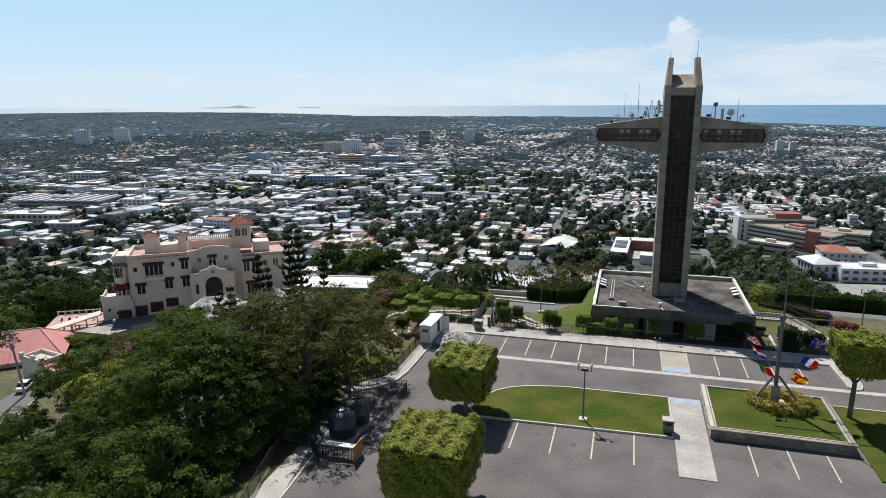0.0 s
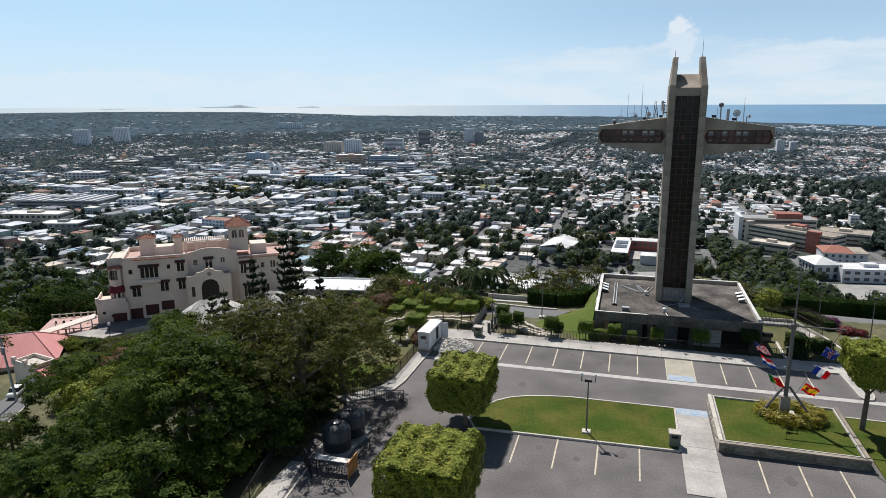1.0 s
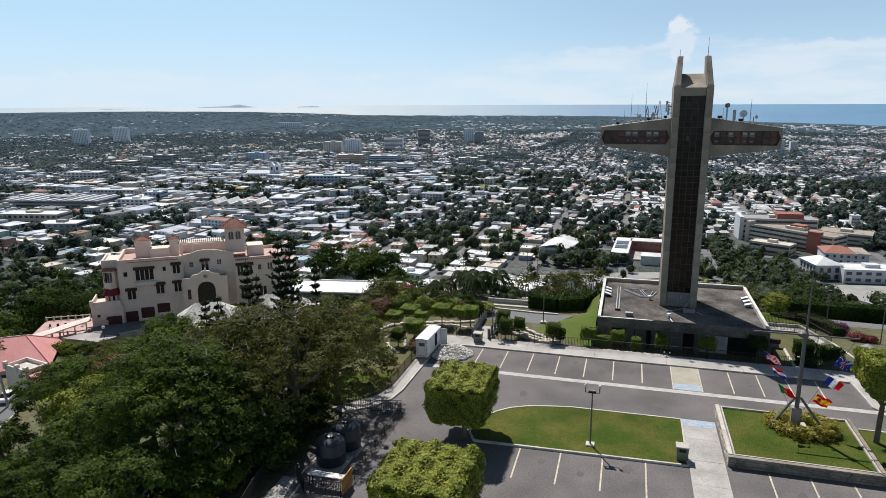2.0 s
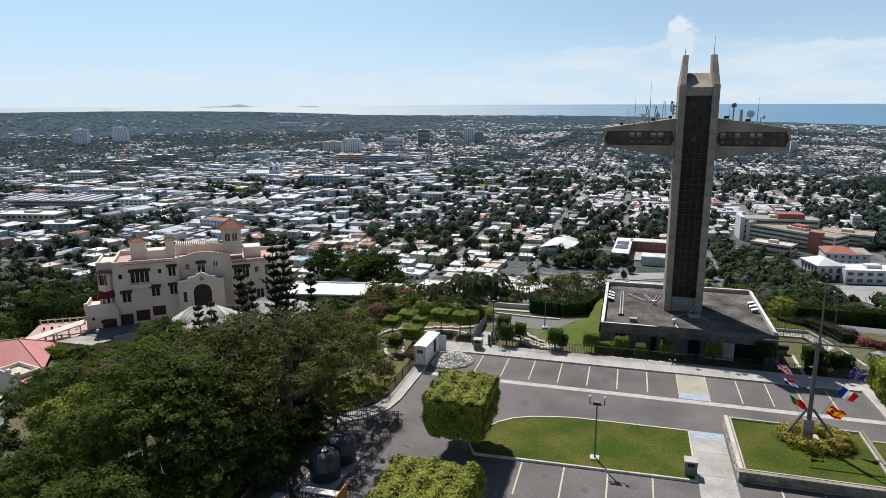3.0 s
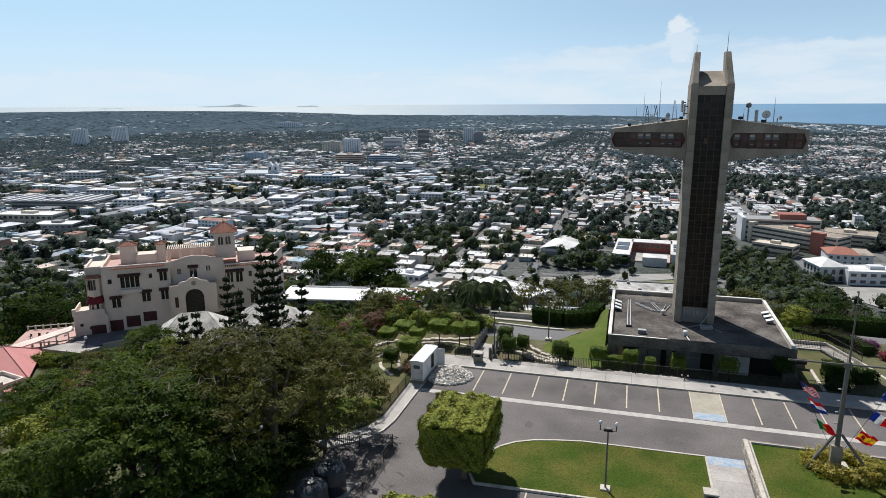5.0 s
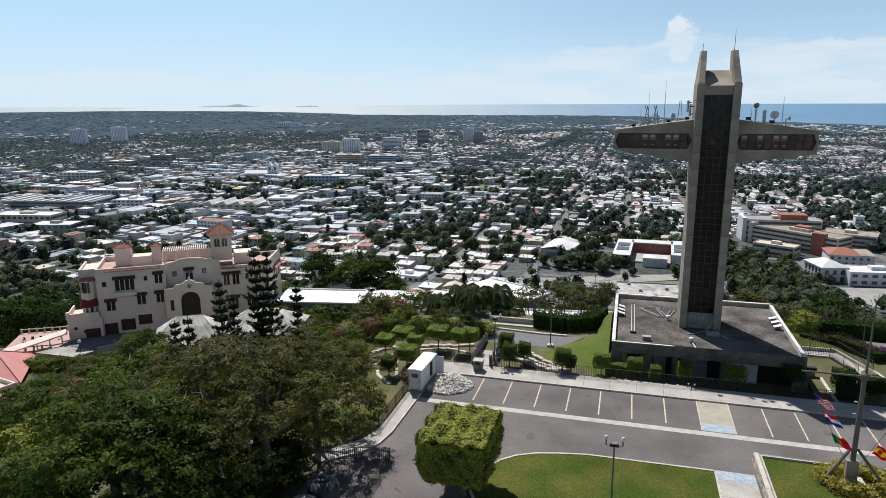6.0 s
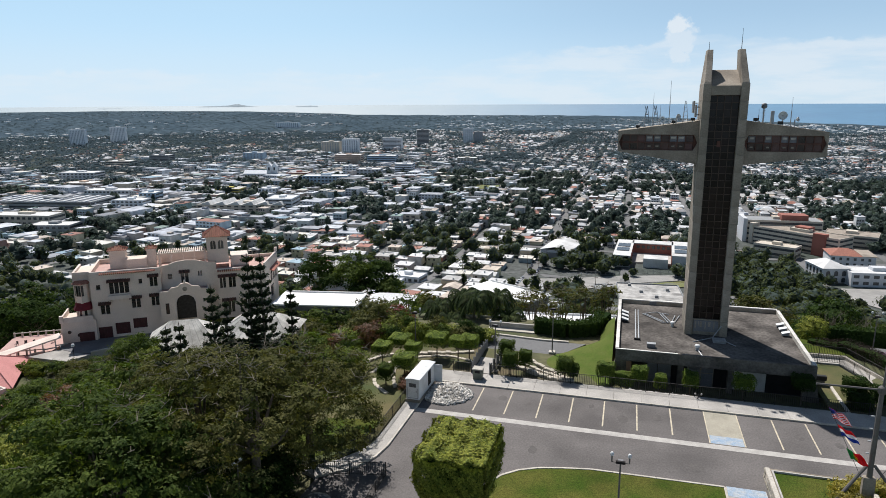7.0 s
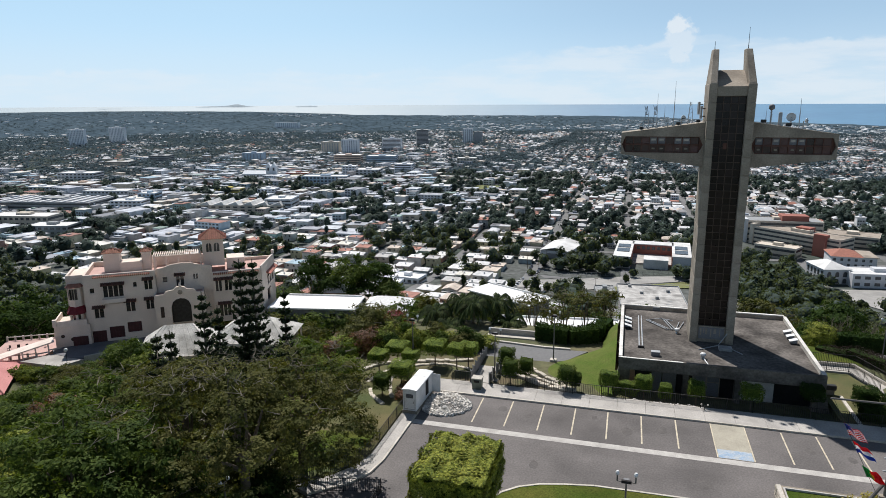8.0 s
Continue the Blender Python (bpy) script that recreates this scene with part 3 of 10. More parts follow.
part("blue_mark", boxes((4.78, 7.4, 59.5, 60.75, 0.0, 0.066)), BLUE_PAINT, FOOT)

# planter with stone walls
PLANT = thing("planter", 0, 0, 0, "raised stone-walled planter with a mown lawn", "planter")
part("soil", boxes((8.1, 17.82, 54.1, 62.4, -0.2, 0.72)), GRASS, PLANT, "mown lawn")
for r in ((8.0, 17.92, 54.0, 54.12), (8.0, 17.92, 62.4, 62.52), (8.0, 8.12, 54.12, 62.4), (17.80, 17.92, 54.12, 62.4)):
    part("edging", boxes((*r, 0.3, 0.86)), WHITE_BAND, PLANT)
part("core", boxes((7.62, 18.22, 53.62, 54.0, -0.2, 0.80), (7.62, 18.22, 62.52, 62.8, -0.2, 0.80), (7.62, 7.98, 54.0, 62.52, -0.2, 0.80), (17.94, 18.22, 54.0, 62.52, -0.2, 0.80)), CONCRETE, PLANT)
rng = random.Random(5)
for side in range(2):
    for row in range(4):
        at = 7.60 if side == 0 else 53.6
        while at < (18.22 if side == 0 else 62.8):
            w = rng.uniform(0.38, 0.8)
            end = min(at + w, 18.24 if side == 0 else 62.82)
            z0, z1, d = 0.02 + 0.2 * row, 0.20 + 0.2 * row, rng.uniform(0.03, 0.07)
            if side == 0:
                part("stone", boxes((at + 0.012, end - 0.012, 53.62 - d, 53.63, z0, z1)), WALL_STONE, PLANT)
            else:
                part("stone", boxes((7.62 - d, 7.63, at + 0.012, end - 0.012, z0, z1)), STONE, PLANT)
            at = end
for k in range(8):
    x0 = 7.5 + 1.355 * k
    part("coping", boxes((x0 + 0.01, x0 + 1.345, 53.52, 53.86, 0.802, 0.88)), CONCRETE, PLANT)
    if k < 7:
        y0 = 54.0 + 1.255 * k
        part("coping", boxes((7.60, 7.90, y0 + 0.01, y0 + 1.245, 0.802, 0.88)), KERB, PLANT)
        part("coping", boxes((18.0, 18.27, y0 + 0.01, y0 + 1.245, 0.802, 0.88)), CONCRETE, PLANT)

# lawn and kerb end at the far right of the car park
EAST = thing("lawn_east", 0, 0, 0, "green lawn under clipped trees beside the car park", "lawn", kind="structure")
part("lawn", slab([(18.9, 50.0), (44, 47.0), (44, 62.0), (18.9, 62.5)], -0.2, 0.1), GRASS, EAST)
kerb_run([(18.9, 62.55), (40, 62.1)], EAST, 0.15, 0.16, 2.5)
NOSE = thing("kerb_island", 0, 0, 0, "rounded concrete kerb island at the end of the stalls", "kerb island", kind="structure")
part("island_slab", slab([(21.0, 75.6), (21.3, 70), (21.5, 67.4), (21.9, 66.9), (22.5, 67.1), (22.8, 68.0), (23.2, 75.6)], -0.2, 0.15), PAVING, NOSE)
kerb_run([(21.3, 73.5), (21.5, 67.4), (21.9, 66.9), (22.5, 67.1), (22.8, 68.0), (23.0, 73.5)], NOSE, 0.16, 0.14, 1.6)


# ---- the cross monument ----
CROSS = thing("cross_tower", 0, 0, 0, "tall weathered concrete cross tower with bronze glass and side galleries", "monument")


def side_plate(x0, x1, t0, t1):
    bm = bmesh.new()
    path = [(88.25, 1.85, 0), (88.25, 29.1, 0), (91.2, 32.55, 1), (92.6, 32.55, 1), (92.55, 29.1, 0), (92.55, 1.85, 0)]
    a = [bm.verts.new((t0 if k else x0, y, z)) for y, z, k in path]
    b = [bm.verts.new((t1 if k else x1, y, z)) for y, z, k in path]
    for ring, flip in ((a, False), (b, True)):
        for f in ((0, 1, 4, 5), (1, 2, 3, 4)):
            bm.faces.new([ring[k] for k in (f[::-1] if flip else f)])
    for k in range(6):
        m = (k + 1) % 6
        bm.faces.new((a[k], b[k], b[m], a[m]))
    bmesh.ops.recalc_face_normals(bm, faces=bm.faces[:])
    bmesh.ops.bevel(bm, geom=bm.edges[:], offset=0.05, segments=1, affect="EDGES")
    return bm


part("side_plate", side_plate(3.70, 4.40, 4.02, 4.62), CONCRETE, CROSS)
part("side_plate", side_plate(7.28, 8.0, 7.14, 7.76), CONCRETE, CROSS)
# cast lifts of the two plates, with open joints between them
for x0, x1 in ((3.65, 4.43), (7.25, 8.05)):
    lift = finish(boxes((x0, x1, 88.2, 92.6, 0.0, 1.79), bevel=0.035), "concrete_lift", CONCRETE)
    for k in range(15):
        part("concrete_lift", lift, None, CROSS).matrix_basis = Matrix.Translation((0, 0.004 * ((k * 5) % 3 - 1), 1.85 + 1.815 * k))
part("back_wall", boxes((4.42, 7.24, 91.7, 92.3, 1.85, 30.3)), CONCRETE, CROSS)
part("lintel", boxes((4.42, 7.24, 88.32, 89.0, 27.85, 28.82), bevel=0.03), CONCRETE, CROSS)
part("sloping_roof", extruded(bmesh.new(), [(88.35, 28.82), (91.9, 30.5), (91.9, 30.3), (88.35, 28.55)], lambda u, v, s: (7.24 if s else 4.42, u, v)), CONCRETE, CROSS, "pale stained sloping concrete roof")
part("sill_wall", boxes((4.42, 7.24, 88.45, 88.9, 1.85, 3.75)), CONCRETE, CROSS)
part("sign_panel", boxes((4.55, 7.1, 88.36, 88.45, 2.35, 3.6)), GREY_PANEL, CROSS, "stained grey panel over the tower door")
for x0, wide, low in ((4.68, 0.16, 2.7), (5.02, 0.09, 3.0), (5.20, 0.22, 2.85), (5.72, 0.12, 2.6), (6.05, 0.26, 2.95), (6.62, 0.1, 2.7)):
    part("stain_strip", boxes((x0, x0 + wide, 88.345, 88.36, low, 3.5)), CONCRETE, CROSS)
pane_me = finish(boxes((-0.32, 0.32, -0.02, 0.02, -0.33, 0.33)), "pane", BRONZE_GLASS)
for row in range(33):
    for col in range(4):
        p = part("glass_pane", pane_me, None, CROSS)
        p.matrix_basis = pose(4.42 + 0.705 * (col + 0.5), 88.72, 3.75 + 0.73 * (row + 0.5), (row * 7 + col * 13) % 5 * 0.25 - 0.5, 0, (row * 5 + col * 11) % 7 * 0.25 - 0.75)
for row in range(34):
    part("transom", boxes((4.42, 7.24, 88.62, 88.74, 3.72 + 0.73 * row, 3.78 + 0.73 * row)), BRONZE, CROSS)
for col in range(1, 4):
    part("mullion", boxes((4.42 + 0.705 * col - 0.035, 4.42 + 0.705 * col + 0.035, 88.6, 88.75, 3.75, 27.85)), BRONZE, CROSS)
part("light_box", boxes((5.4, 5.75, 88.6, 88.68, 22.6, 23.2)), RUSTY, CROSS)


def gallery(side, root_x, tip_x, root_top, tip_top, root_low, tip_low):
    """One arm of the cross: concrete hull with a hexagonal window band."""
    g = part("gallery_arm", boxes((min(root_x, tip_x) + 0.4, max(root_x, tip_x) - 0.4, 90.20, 92.40, 22.15, 23.75)), DARK_INSIDE, CROSS, "side gallery with a pointed window band")
    lo, hi = 22.1, 23.78
    tip, root = tip_x - 0.1 * side, root_x + 0.05 * side
    mid = 22.94
    at = lambda x, a, b: a + (b - a) * (x - root_x) / (tip_x - root_x)
    part("top_beam", profile([(root_x, root_top), (tip_x, tip_top), (tip_x, mid), (tip, mid), (tip - 0.35 * side, hi), (root + 0.42 * side, hi), (root, mid), (root_x, mid)], 89.35, 92.50), CONCRETE, g)
    part("low_beam", profile([(root_x, root_low), (tip_x, tip_low), (tip_x, mid - 0.004), (tip, mid - 0.004), (tip - 0.35 * side, lo), (root + 0.42 * side, lo), (root, mid - 0.004), (root_x, mid - 0.004)], 89.35, 92.50), CONCRETE, g)
    n = 9
    a, b = root + 0.42 * side, tip - 0.35 * side
    for k in range(n):
        xa, xb = a + (b - a) * k / n, a + (b - a) * (k + 1) / n
        x0, x1 = min(xa, xb) + 0.05, max(xa, xb) - 0.05
        bright = k in ((1, 2, 4, 5) if side < 0 else (0, 2, 4, 5))
        part("upper_pane", boxes((x0, x1, 89.70, 89.74, 23.02, 23.68)), GREY_PANEL if bright else ROOM_GLASS, g)
        part("lower_pane", boxes((x0, x1, 89.72, 89.76, 22.2, 22.86)), ROOM_GLASS, g)
        part("mullion", boxes((xb - 0.05, xb + 0.05, 89.60, 89.80, 22.1, 23.78)), RUSTY, g)
        if bright:
            part("louvre", boxes((x0 + 0.12, x1 - 0.12, 89.65, 89.70, 23.35, 23.55)), CONCRETE_PALE, g)
            part("louvre", boxes((x0 + 0.2, x1 - 0.2, 89.65, 89.70, 22.45, 22.6)), CONCRETE, g)
    for z0, z1 in ((22.10, 22.2), (22.86, 23.02), (23.68, 23.78)):
        part("rail", boxes((min(a, b), max(a, b), 89.55, 89.80, z0, z1)), RUSTY, g)
    for x0, x1, d in ((root, root + 0.42 * side, 1), (tip, tip - 0.35 * side, 1)):
        part("end_plate", profile([(x0, mid), (x1, hi), (x1, lo)], 89.70, 89.85), RUSTY, g)


gallery(-1, 3.65, -4.60, 25.25, 24.15, 20.68, 21.95)
gallery(1, 8.05, 16.0, 25.3, 24.15, 20.66, 21.7)

# ---- base building ----
BASE = thing("base_building", 0, 0, 0, "low concrete pavilion with a flat bitumen roof", "building")
X0, X1, Y0, Y1, ZR = -3.58, 15.18, 80.5, 98.75, 2.38
part("roof_deck", boxes((X0 + 0.3, X1 - 0.3, Y0 + 0.3, Y1 - 0.3, 1.45, 1.95)), ROOF_DECK, BASE, "dark stained bitumen roof")
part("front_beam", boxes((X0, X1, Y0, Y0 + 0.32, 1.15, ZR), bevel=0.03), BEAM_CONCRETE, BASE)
part("back_beam", boxes((X0, X1, Y1 - 0.32, Y1, 1.15, ZR), bevel=0.03), CONCRETE, BASE)
part("side_beam", boxes((X0, X0 + 0.3, Y0 + 0.33, Y1 - 0.33, 1.15, ZR), bevel=0.03), CONCRETE_PALE, BASE)
part("side_beam", boxes((X1 - 0.3, X1, Y0 + 0.33, Y1 - 0.33, 1.15, ZR), bevel=0.03), CONCRETE_PALE, BASE)
part("coping", boxes((X0 - 0.04, X0 + 6.1, Y0 - 0.04, Y0 + 0.16, ZR, ZR + 0.05)), LIMEWASH, BASE)
for x in (X0, X1 - 0.3):
    part("coping", boxes((x - 0.03, x + 0.33, Y0 + 0.36, Y1 - 0.34, ZR, ZR + 0.05), bevel=0.01), LIMEWASH, BASE)
for k in range(12):
    part("coping_block", boxes((X0 + 1.55 * k + 0.01, X0 + 1.55 * k + 1.53, Y1 - 0.3, Y1 + 0.05, ZR, ZR + 0.10)), LIMEWASH, BASE)
part("wall_back", boxes((X0 + 0.6, X1 - 0.6, Y1 - 1.2, Y1 - 0.9, -2.5, 1.45)), CONCRETE, BASE)
part("wall_side", boxes((X0 + 0.5, X0 + 0.8, Y0 + 1.6, Y1 - 1.2, -2.5, 1.45)), CONCRETE, BASE)
part("wall_side", boxes((X1 - 0.8, X1 - 0.5, Y0 + 1.6, Y1 - 1.2, -2.5, 1.45)), CONCRETE, BASE)
for x, w in ((X0, 1), (X1, -1)):
    for y in (Y0 + 0.1, Y0 + 9.0, Y1 - 0.9):
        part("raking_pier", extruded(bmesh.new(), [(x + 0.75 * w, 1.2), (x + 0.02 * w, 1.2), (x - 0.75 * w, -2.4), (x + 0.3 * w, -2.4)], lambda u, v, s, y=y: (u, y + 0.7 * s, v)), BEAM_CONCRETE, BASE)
FY = Y0 + 1.5
for x0, x1, mat, name in ((-2.9, -1.9, TAN_WALL, "wall_panel"), (-1.9, -0.3, DARK_INSIDE, "opening"), (-0.3, 0.7, GREY_PANEL, "metal_door"), (0.75, 2.1, GREY_PANEL, "metal_door"), (2.1, 3.6, DARK_INSIDE, "opening"), (3.6, 4.9, GREY_PANEL, "roller_shutter"), (4.95, 6.2, GREY_PANEL, "roller_shutter"), (6.2, 7.6, DARK_INSIDE, "opening"), (7.6, 11.1, WHITE_PANEL, "wall_panel"), (11.1, 14.6, DARK_INSIDE, "opening")):
    part(name, boxes((x0 + 0.02, x1 - 0.02, FY, FY + 0.15, -2.5, 1.2)), mat, BASE)
for x in (-3.0, 2.6, 7.35, 14.2):
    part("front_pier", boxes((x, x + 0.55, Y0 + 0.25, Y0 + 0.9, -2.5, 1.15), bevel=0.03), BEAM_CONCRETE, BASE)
part("shutter_frame", boxes((3.7, 3.78, FY - 0.05, FY, -1.5, 1.0), (4.85, 5.0, FY - 0.05, FY, -1.5, 1.0), (6.1, 6.18, FY - 0.05, FY, -1.5, 1.0), (3.7, 6.18, FY - 0.05, FY, 0.0, 0.08)), CONCRETE, BASE)


def roof_vent(x, y, turn=0.0):
    t = thing("roof_vent", x, y, 1.95, "grey metal roof vent with a white slanting hood", "roof vent", turn, "vents along the roof edge")
    part("hood", extruded(bmesh.new(), [(-0.35, 0.1), (0.35, 0.1), (0.35, 0.28), (-0.35, 0.5)], lambda u, v, s: (u, 0.3 if s else -0.3, v)), GREY_PANEL, t)
    part("cap", extruded(bmesh.new(), [(-0.4, 0.52), (0.4, 0.29), (0.4, 0.33), (-0.4, 0.56)], lambda u, v, s: (u, 0.34 if s else -0.34, v)), WHITE_METAL, t, "white sheet-metal cap")
    part("louvre", boxes((-0.3, 0.3, -0.33, -0.302, 0.12, 0.27)), DARK_INSIDE, t)
    part("curb", boxes((-0.3, 0.3, -0.27, 0.27, 0, 0.1)), DARK_INSIDE, t)


for k in range(3):
    roof_vent(-2.75, 93.5 - 1.35 * k, 0)
    roof_vent(14.3, 93.2 - 1.45 * k, 180)


def turbine(x, y):
    t = thing("turbine_vent", x, y, 1.95, "white turbine ventilator on the bitumen roof", "roof vent", 0, "turbine vents")
    part("neck", lathe([(0.2, 0), (0.15, 0.26)], 12), GALV, t)
    part("head", lathe([(0.15, 0.26), (0.26, 0.34), (0.29, 0.46), (0.22, 0.57), (0.06, 0.62)], 14), WHITE_METAL, t, smooth=True)


turbine(2.55, 90.5)
turbine(4.6, 83.4)
for x, y in ((0.0, 83.0), (0.6, 98.6), (11.6, 98.7)):
    t = thing("roof_box", x, y, 1.95, "small grey service box on the roof", "service box", group="service boxes")
    part("casing", boxes((-0.42, 0.42, -0.25, 0.25, 0, 0.42), bevel=0.02), GREY_PANEL, t)
    part("lid", boxes((-0.45, 0.45, -0.28, 0.28, 0.42, 0.46)), GALV, t)
for dx in (0.0, 0.32):
    t = thing("steel_pole", -1.55 + dx, 90.0, 2.02, "long steel pole lying on the roof", "pole", group="poles on the roof")
    part("shaft", rods(((0, -5.0, 0.0), (0, 5.6, 0), 0.09, 0.06)), GALV, t)
    part("base_flange", boxes((-0.17, 0.17, -5.2, -5.0, -0.07, 0.15)), IRON, t)
FRAME = thing("antenna_frame", 1.3, 92.6, 1.97, "dismantled lattice antenna frame lying on the roof", "antenna frame")
for a, b in (((-2.0, 1.6), (0.1, -1.3)), ((-1.7, 1.65), (0.35, -1.15)), ((0.0, 2.1), (0.8, -1.4)), ((0.25, 2.2), (1.1, -1.2)), ((0.1, -1.3), (1.6, -1.0)), ((1.5, -1.0), (2.2, 1.6)), ((1.2, -1.0), (1.7, 1.5)), ((-2.0, 1.6), (-0.2, 2.4)), ((-0.2, 2.4), (1.0, 1.8))):
    part("strut", rods(((a[0], a[1], 0.06), (b[0], b[1], 0.14), 0.055), n=6), GALV, FRAME)
t = thing("cable_coil", 7.0, 86.3, 1.96, "tangle of grey cable and a metal box on the roof", "cable")
part("box", boxes((-0.6, 0.7, -0.4, 0.5, 0, 0.35), bevel=0.03), GALV, t)
part("cable", rods(((-2.6, -0.6, 0.05), (-0.5, 1.2, 0.05), 0.05), ((-0.5, 1.2, 0.05), (0.4, 1.9, 1.2), 0.05), n=6), GALV, t)
part("cable", rods(((0.7, 0.2, 0.1), (1.6, -0.9, 0.05), 0.05), n=6), GALV, t)
t = thing("downpipe", 4.9, 82.1, 1.96, "white pipe leading over the roof edge", "pipe")
part("pipe", rods(((-0.2, 1.0, 0.06), (0.1, -0.9, 0.06), 0.06), n=8), WHITE_METAL, t)


# ---- antennas on the arms ----
def arm_top(x):
    return 25.27 - 1.1 * (3.48 - x) / 7.9 if x < 5 else 25.3 - 1.15 * (x - 8.16) / 8


def whip(x, y, h, r=0.035, cross=0):
    t = thing("whip_antenna", x, y, arm_top(x) - 0.05, "thin grey whip antenna on the cross arm", "antenna", group="whip antennas")
    part("mast", rods(((0, 0, 0), (0, 0, h * 0.55), r), n=6), GALV, t)
    part("whip", rods(((0, 0, h * 0.55), (0, 0, h), r * 0.6, r * 0.3), n=6), GALV, t)
    part("foot", boxes((-0.15, 0.15, -0.15, 0.15, 0, 0.12)), GALV, t)
    for k in range(cross):
        part("dipole", rods(((-0.45, 0, h * (0.3 + 0.15 * k)), (0.45, 0, h * (0.3 + 0.15 * k)), 0.03), n=6), GALV, t)


def dish(x, y, h, r, turn):
    t = thing("dish_antenna", x, y, arm_top(x) - 0.05, "white dish antenna on a steel post", "antenna", turn, "dish antennas")
    part("post", rods(((0, 0, 0), (0, 0, h), 0.06)), GALV, t)
    d = part("dish", lathe([(0.05, 0.0), (r * 0.5, 0.05), (r * 0.85, 0.14), (r, 0.24), (r * 0.97, 0.25), (r * 0.8, 0.16), (0.04, 0.04)], 18), WHITE_METAL, t, smooth=True)
    d.matrix_basis = pose(0, -0.1, h, 80, 0, 0)
    part("feed", rods(((0, -0.1, h), (0, -0.5, h + 0.05), 0.03), n=6), IRON, t)


def drum(x, y, h, r):
    t = thing("drum_antenna", x, y, arm_top(x) - 0.05, "grey drum antenna on a lattice post", "antenna")
    part("post", rods(((0, 0, 0), (0, 0, h), 0.07)), GALV, t)
    for k in range(6):
        part("rung", rods(((-0.14, 0, 0.2 + h * k / 7), (0.14, 0, 0.3 + h * k / 7), 0.025), n=6), GALV, t)
    part("drum", lathe([(0.1, h - r), (r, h - r * 0.6), (r, h + r * 0.5), (r * 0.5, h + r)], 16), GREY_PANEL, t, smooth=True)


def panel(x, y, z, turn):
    t = thing("panel_antenna", x, y, z, "upright grey panel antenna with its bracket", "antenna", turn, "panel antennas")
    part("panel", boxes((-0.16, 0.16, -0.1, 0.1, 0, 1.3), bevel=0.03), GALV, t)
    part("bracket", boxes((-0.05, 0.05, 0.1, 0.4, 0.2, 0.3), (-0.05, 0.05, 0.1, 0.4, 1.0, 1.1)), IRON, t)


whip(-1.1, 90.2, 3.6)
whip(0.6, 90.4, 4.6, 0.04)
whip(-1.9, 91.0, 2.0, cross=2)
whip(-0.3, 91.2, 2.2, cross=2)
whip(12.5, 90.2, 3.0, 0.045)
whip(9.6, 91.2, 1.4)
dish(1.3, 89.6, 0.7, 0.32, 40)
dish(0.0, 89.7, 0.6, 0.3, -20)
dish(11.75, 90.2, 1.0, 0.44, -15)
dish(12.8, 89.8, 0.8, 0.26, 60)
drum(9.9, 90.3, 1.75, 0.28)
panel(10.7, 90.0, 24.95, 10)
panel(3.1, 91.6, 26.0, -70)
panel(3.2, 89.9, 25.6, -80)
MASTS = thing("lattice_mast", 2.2, 90.6, 25.0, "small blue-grey lattice mast with dipoles", "antenna")
for k in range(3):
    a = 2.094 * k
    part("leg", rods(((0.35 * math.cos(a), 0.35 * math.sin(a), 0), (0.08 * math.cos(a), 0.08 * math.sin(a), 2.3), 0.03), n=6), GALV, MASTS)
for k in range(5):
    part("brace", rods(((-0.3 + 0.05 * k, 0, 0.2 + 0.42 * k), (0.3 - 0.05 * k, 0.1, 0.4 + 0.42 * k), 0.02), n=6), GALV, MASTS)
for x in (-2.6, 1.0, 2.9):
    t = thing("flood_lamp", x, 89.0, arm_top(x) - 0.02, "small dark floodlight on the arm edge", "floodlight", group="floodlights")
    part("head", boxes((-0.2, 0.2, -0.25, 0.05, 0.1, 0.4), bevel=0.03), IRON, t)
    part("bracket", boxes((-0.04, 0.04, -0.1, 0.02, 0, 0.12)), GALV, t)
for x in (9.0, 11.3):
    t = thing("flood_lamp", x, 89.0, arm_top(x) - 0.02, "small dark floodlight on the arm edge", "floodlight", group="floodlights")
    part("head", boxes((-0.25, 0.25, -0.25, 0.05, 0.1, 0.4), bevel=0.03), IRON, t)
    part("bracket", boxes((-0.04, 0.04, -0.1, 0.02, 0, 0.12)), GALV, t)
for x, z in ((4.25, 32.5), (7.45, 32.5)):
    t = thing("lightning_rod", x, 92.0, z, "thin lightning rod on the tower horn", "lightning rod", group="lightning rods")
    part("rod", rods(((0, 0, 0), (0, 0, 2.2 if x > 5 else 0.9), 0.035, 0.015), n=6), IRON, t)
    part("clamp", boxes((-0.08, 0.08, -0.08, 0.08, -0.05, 0.12)), GALV, t)


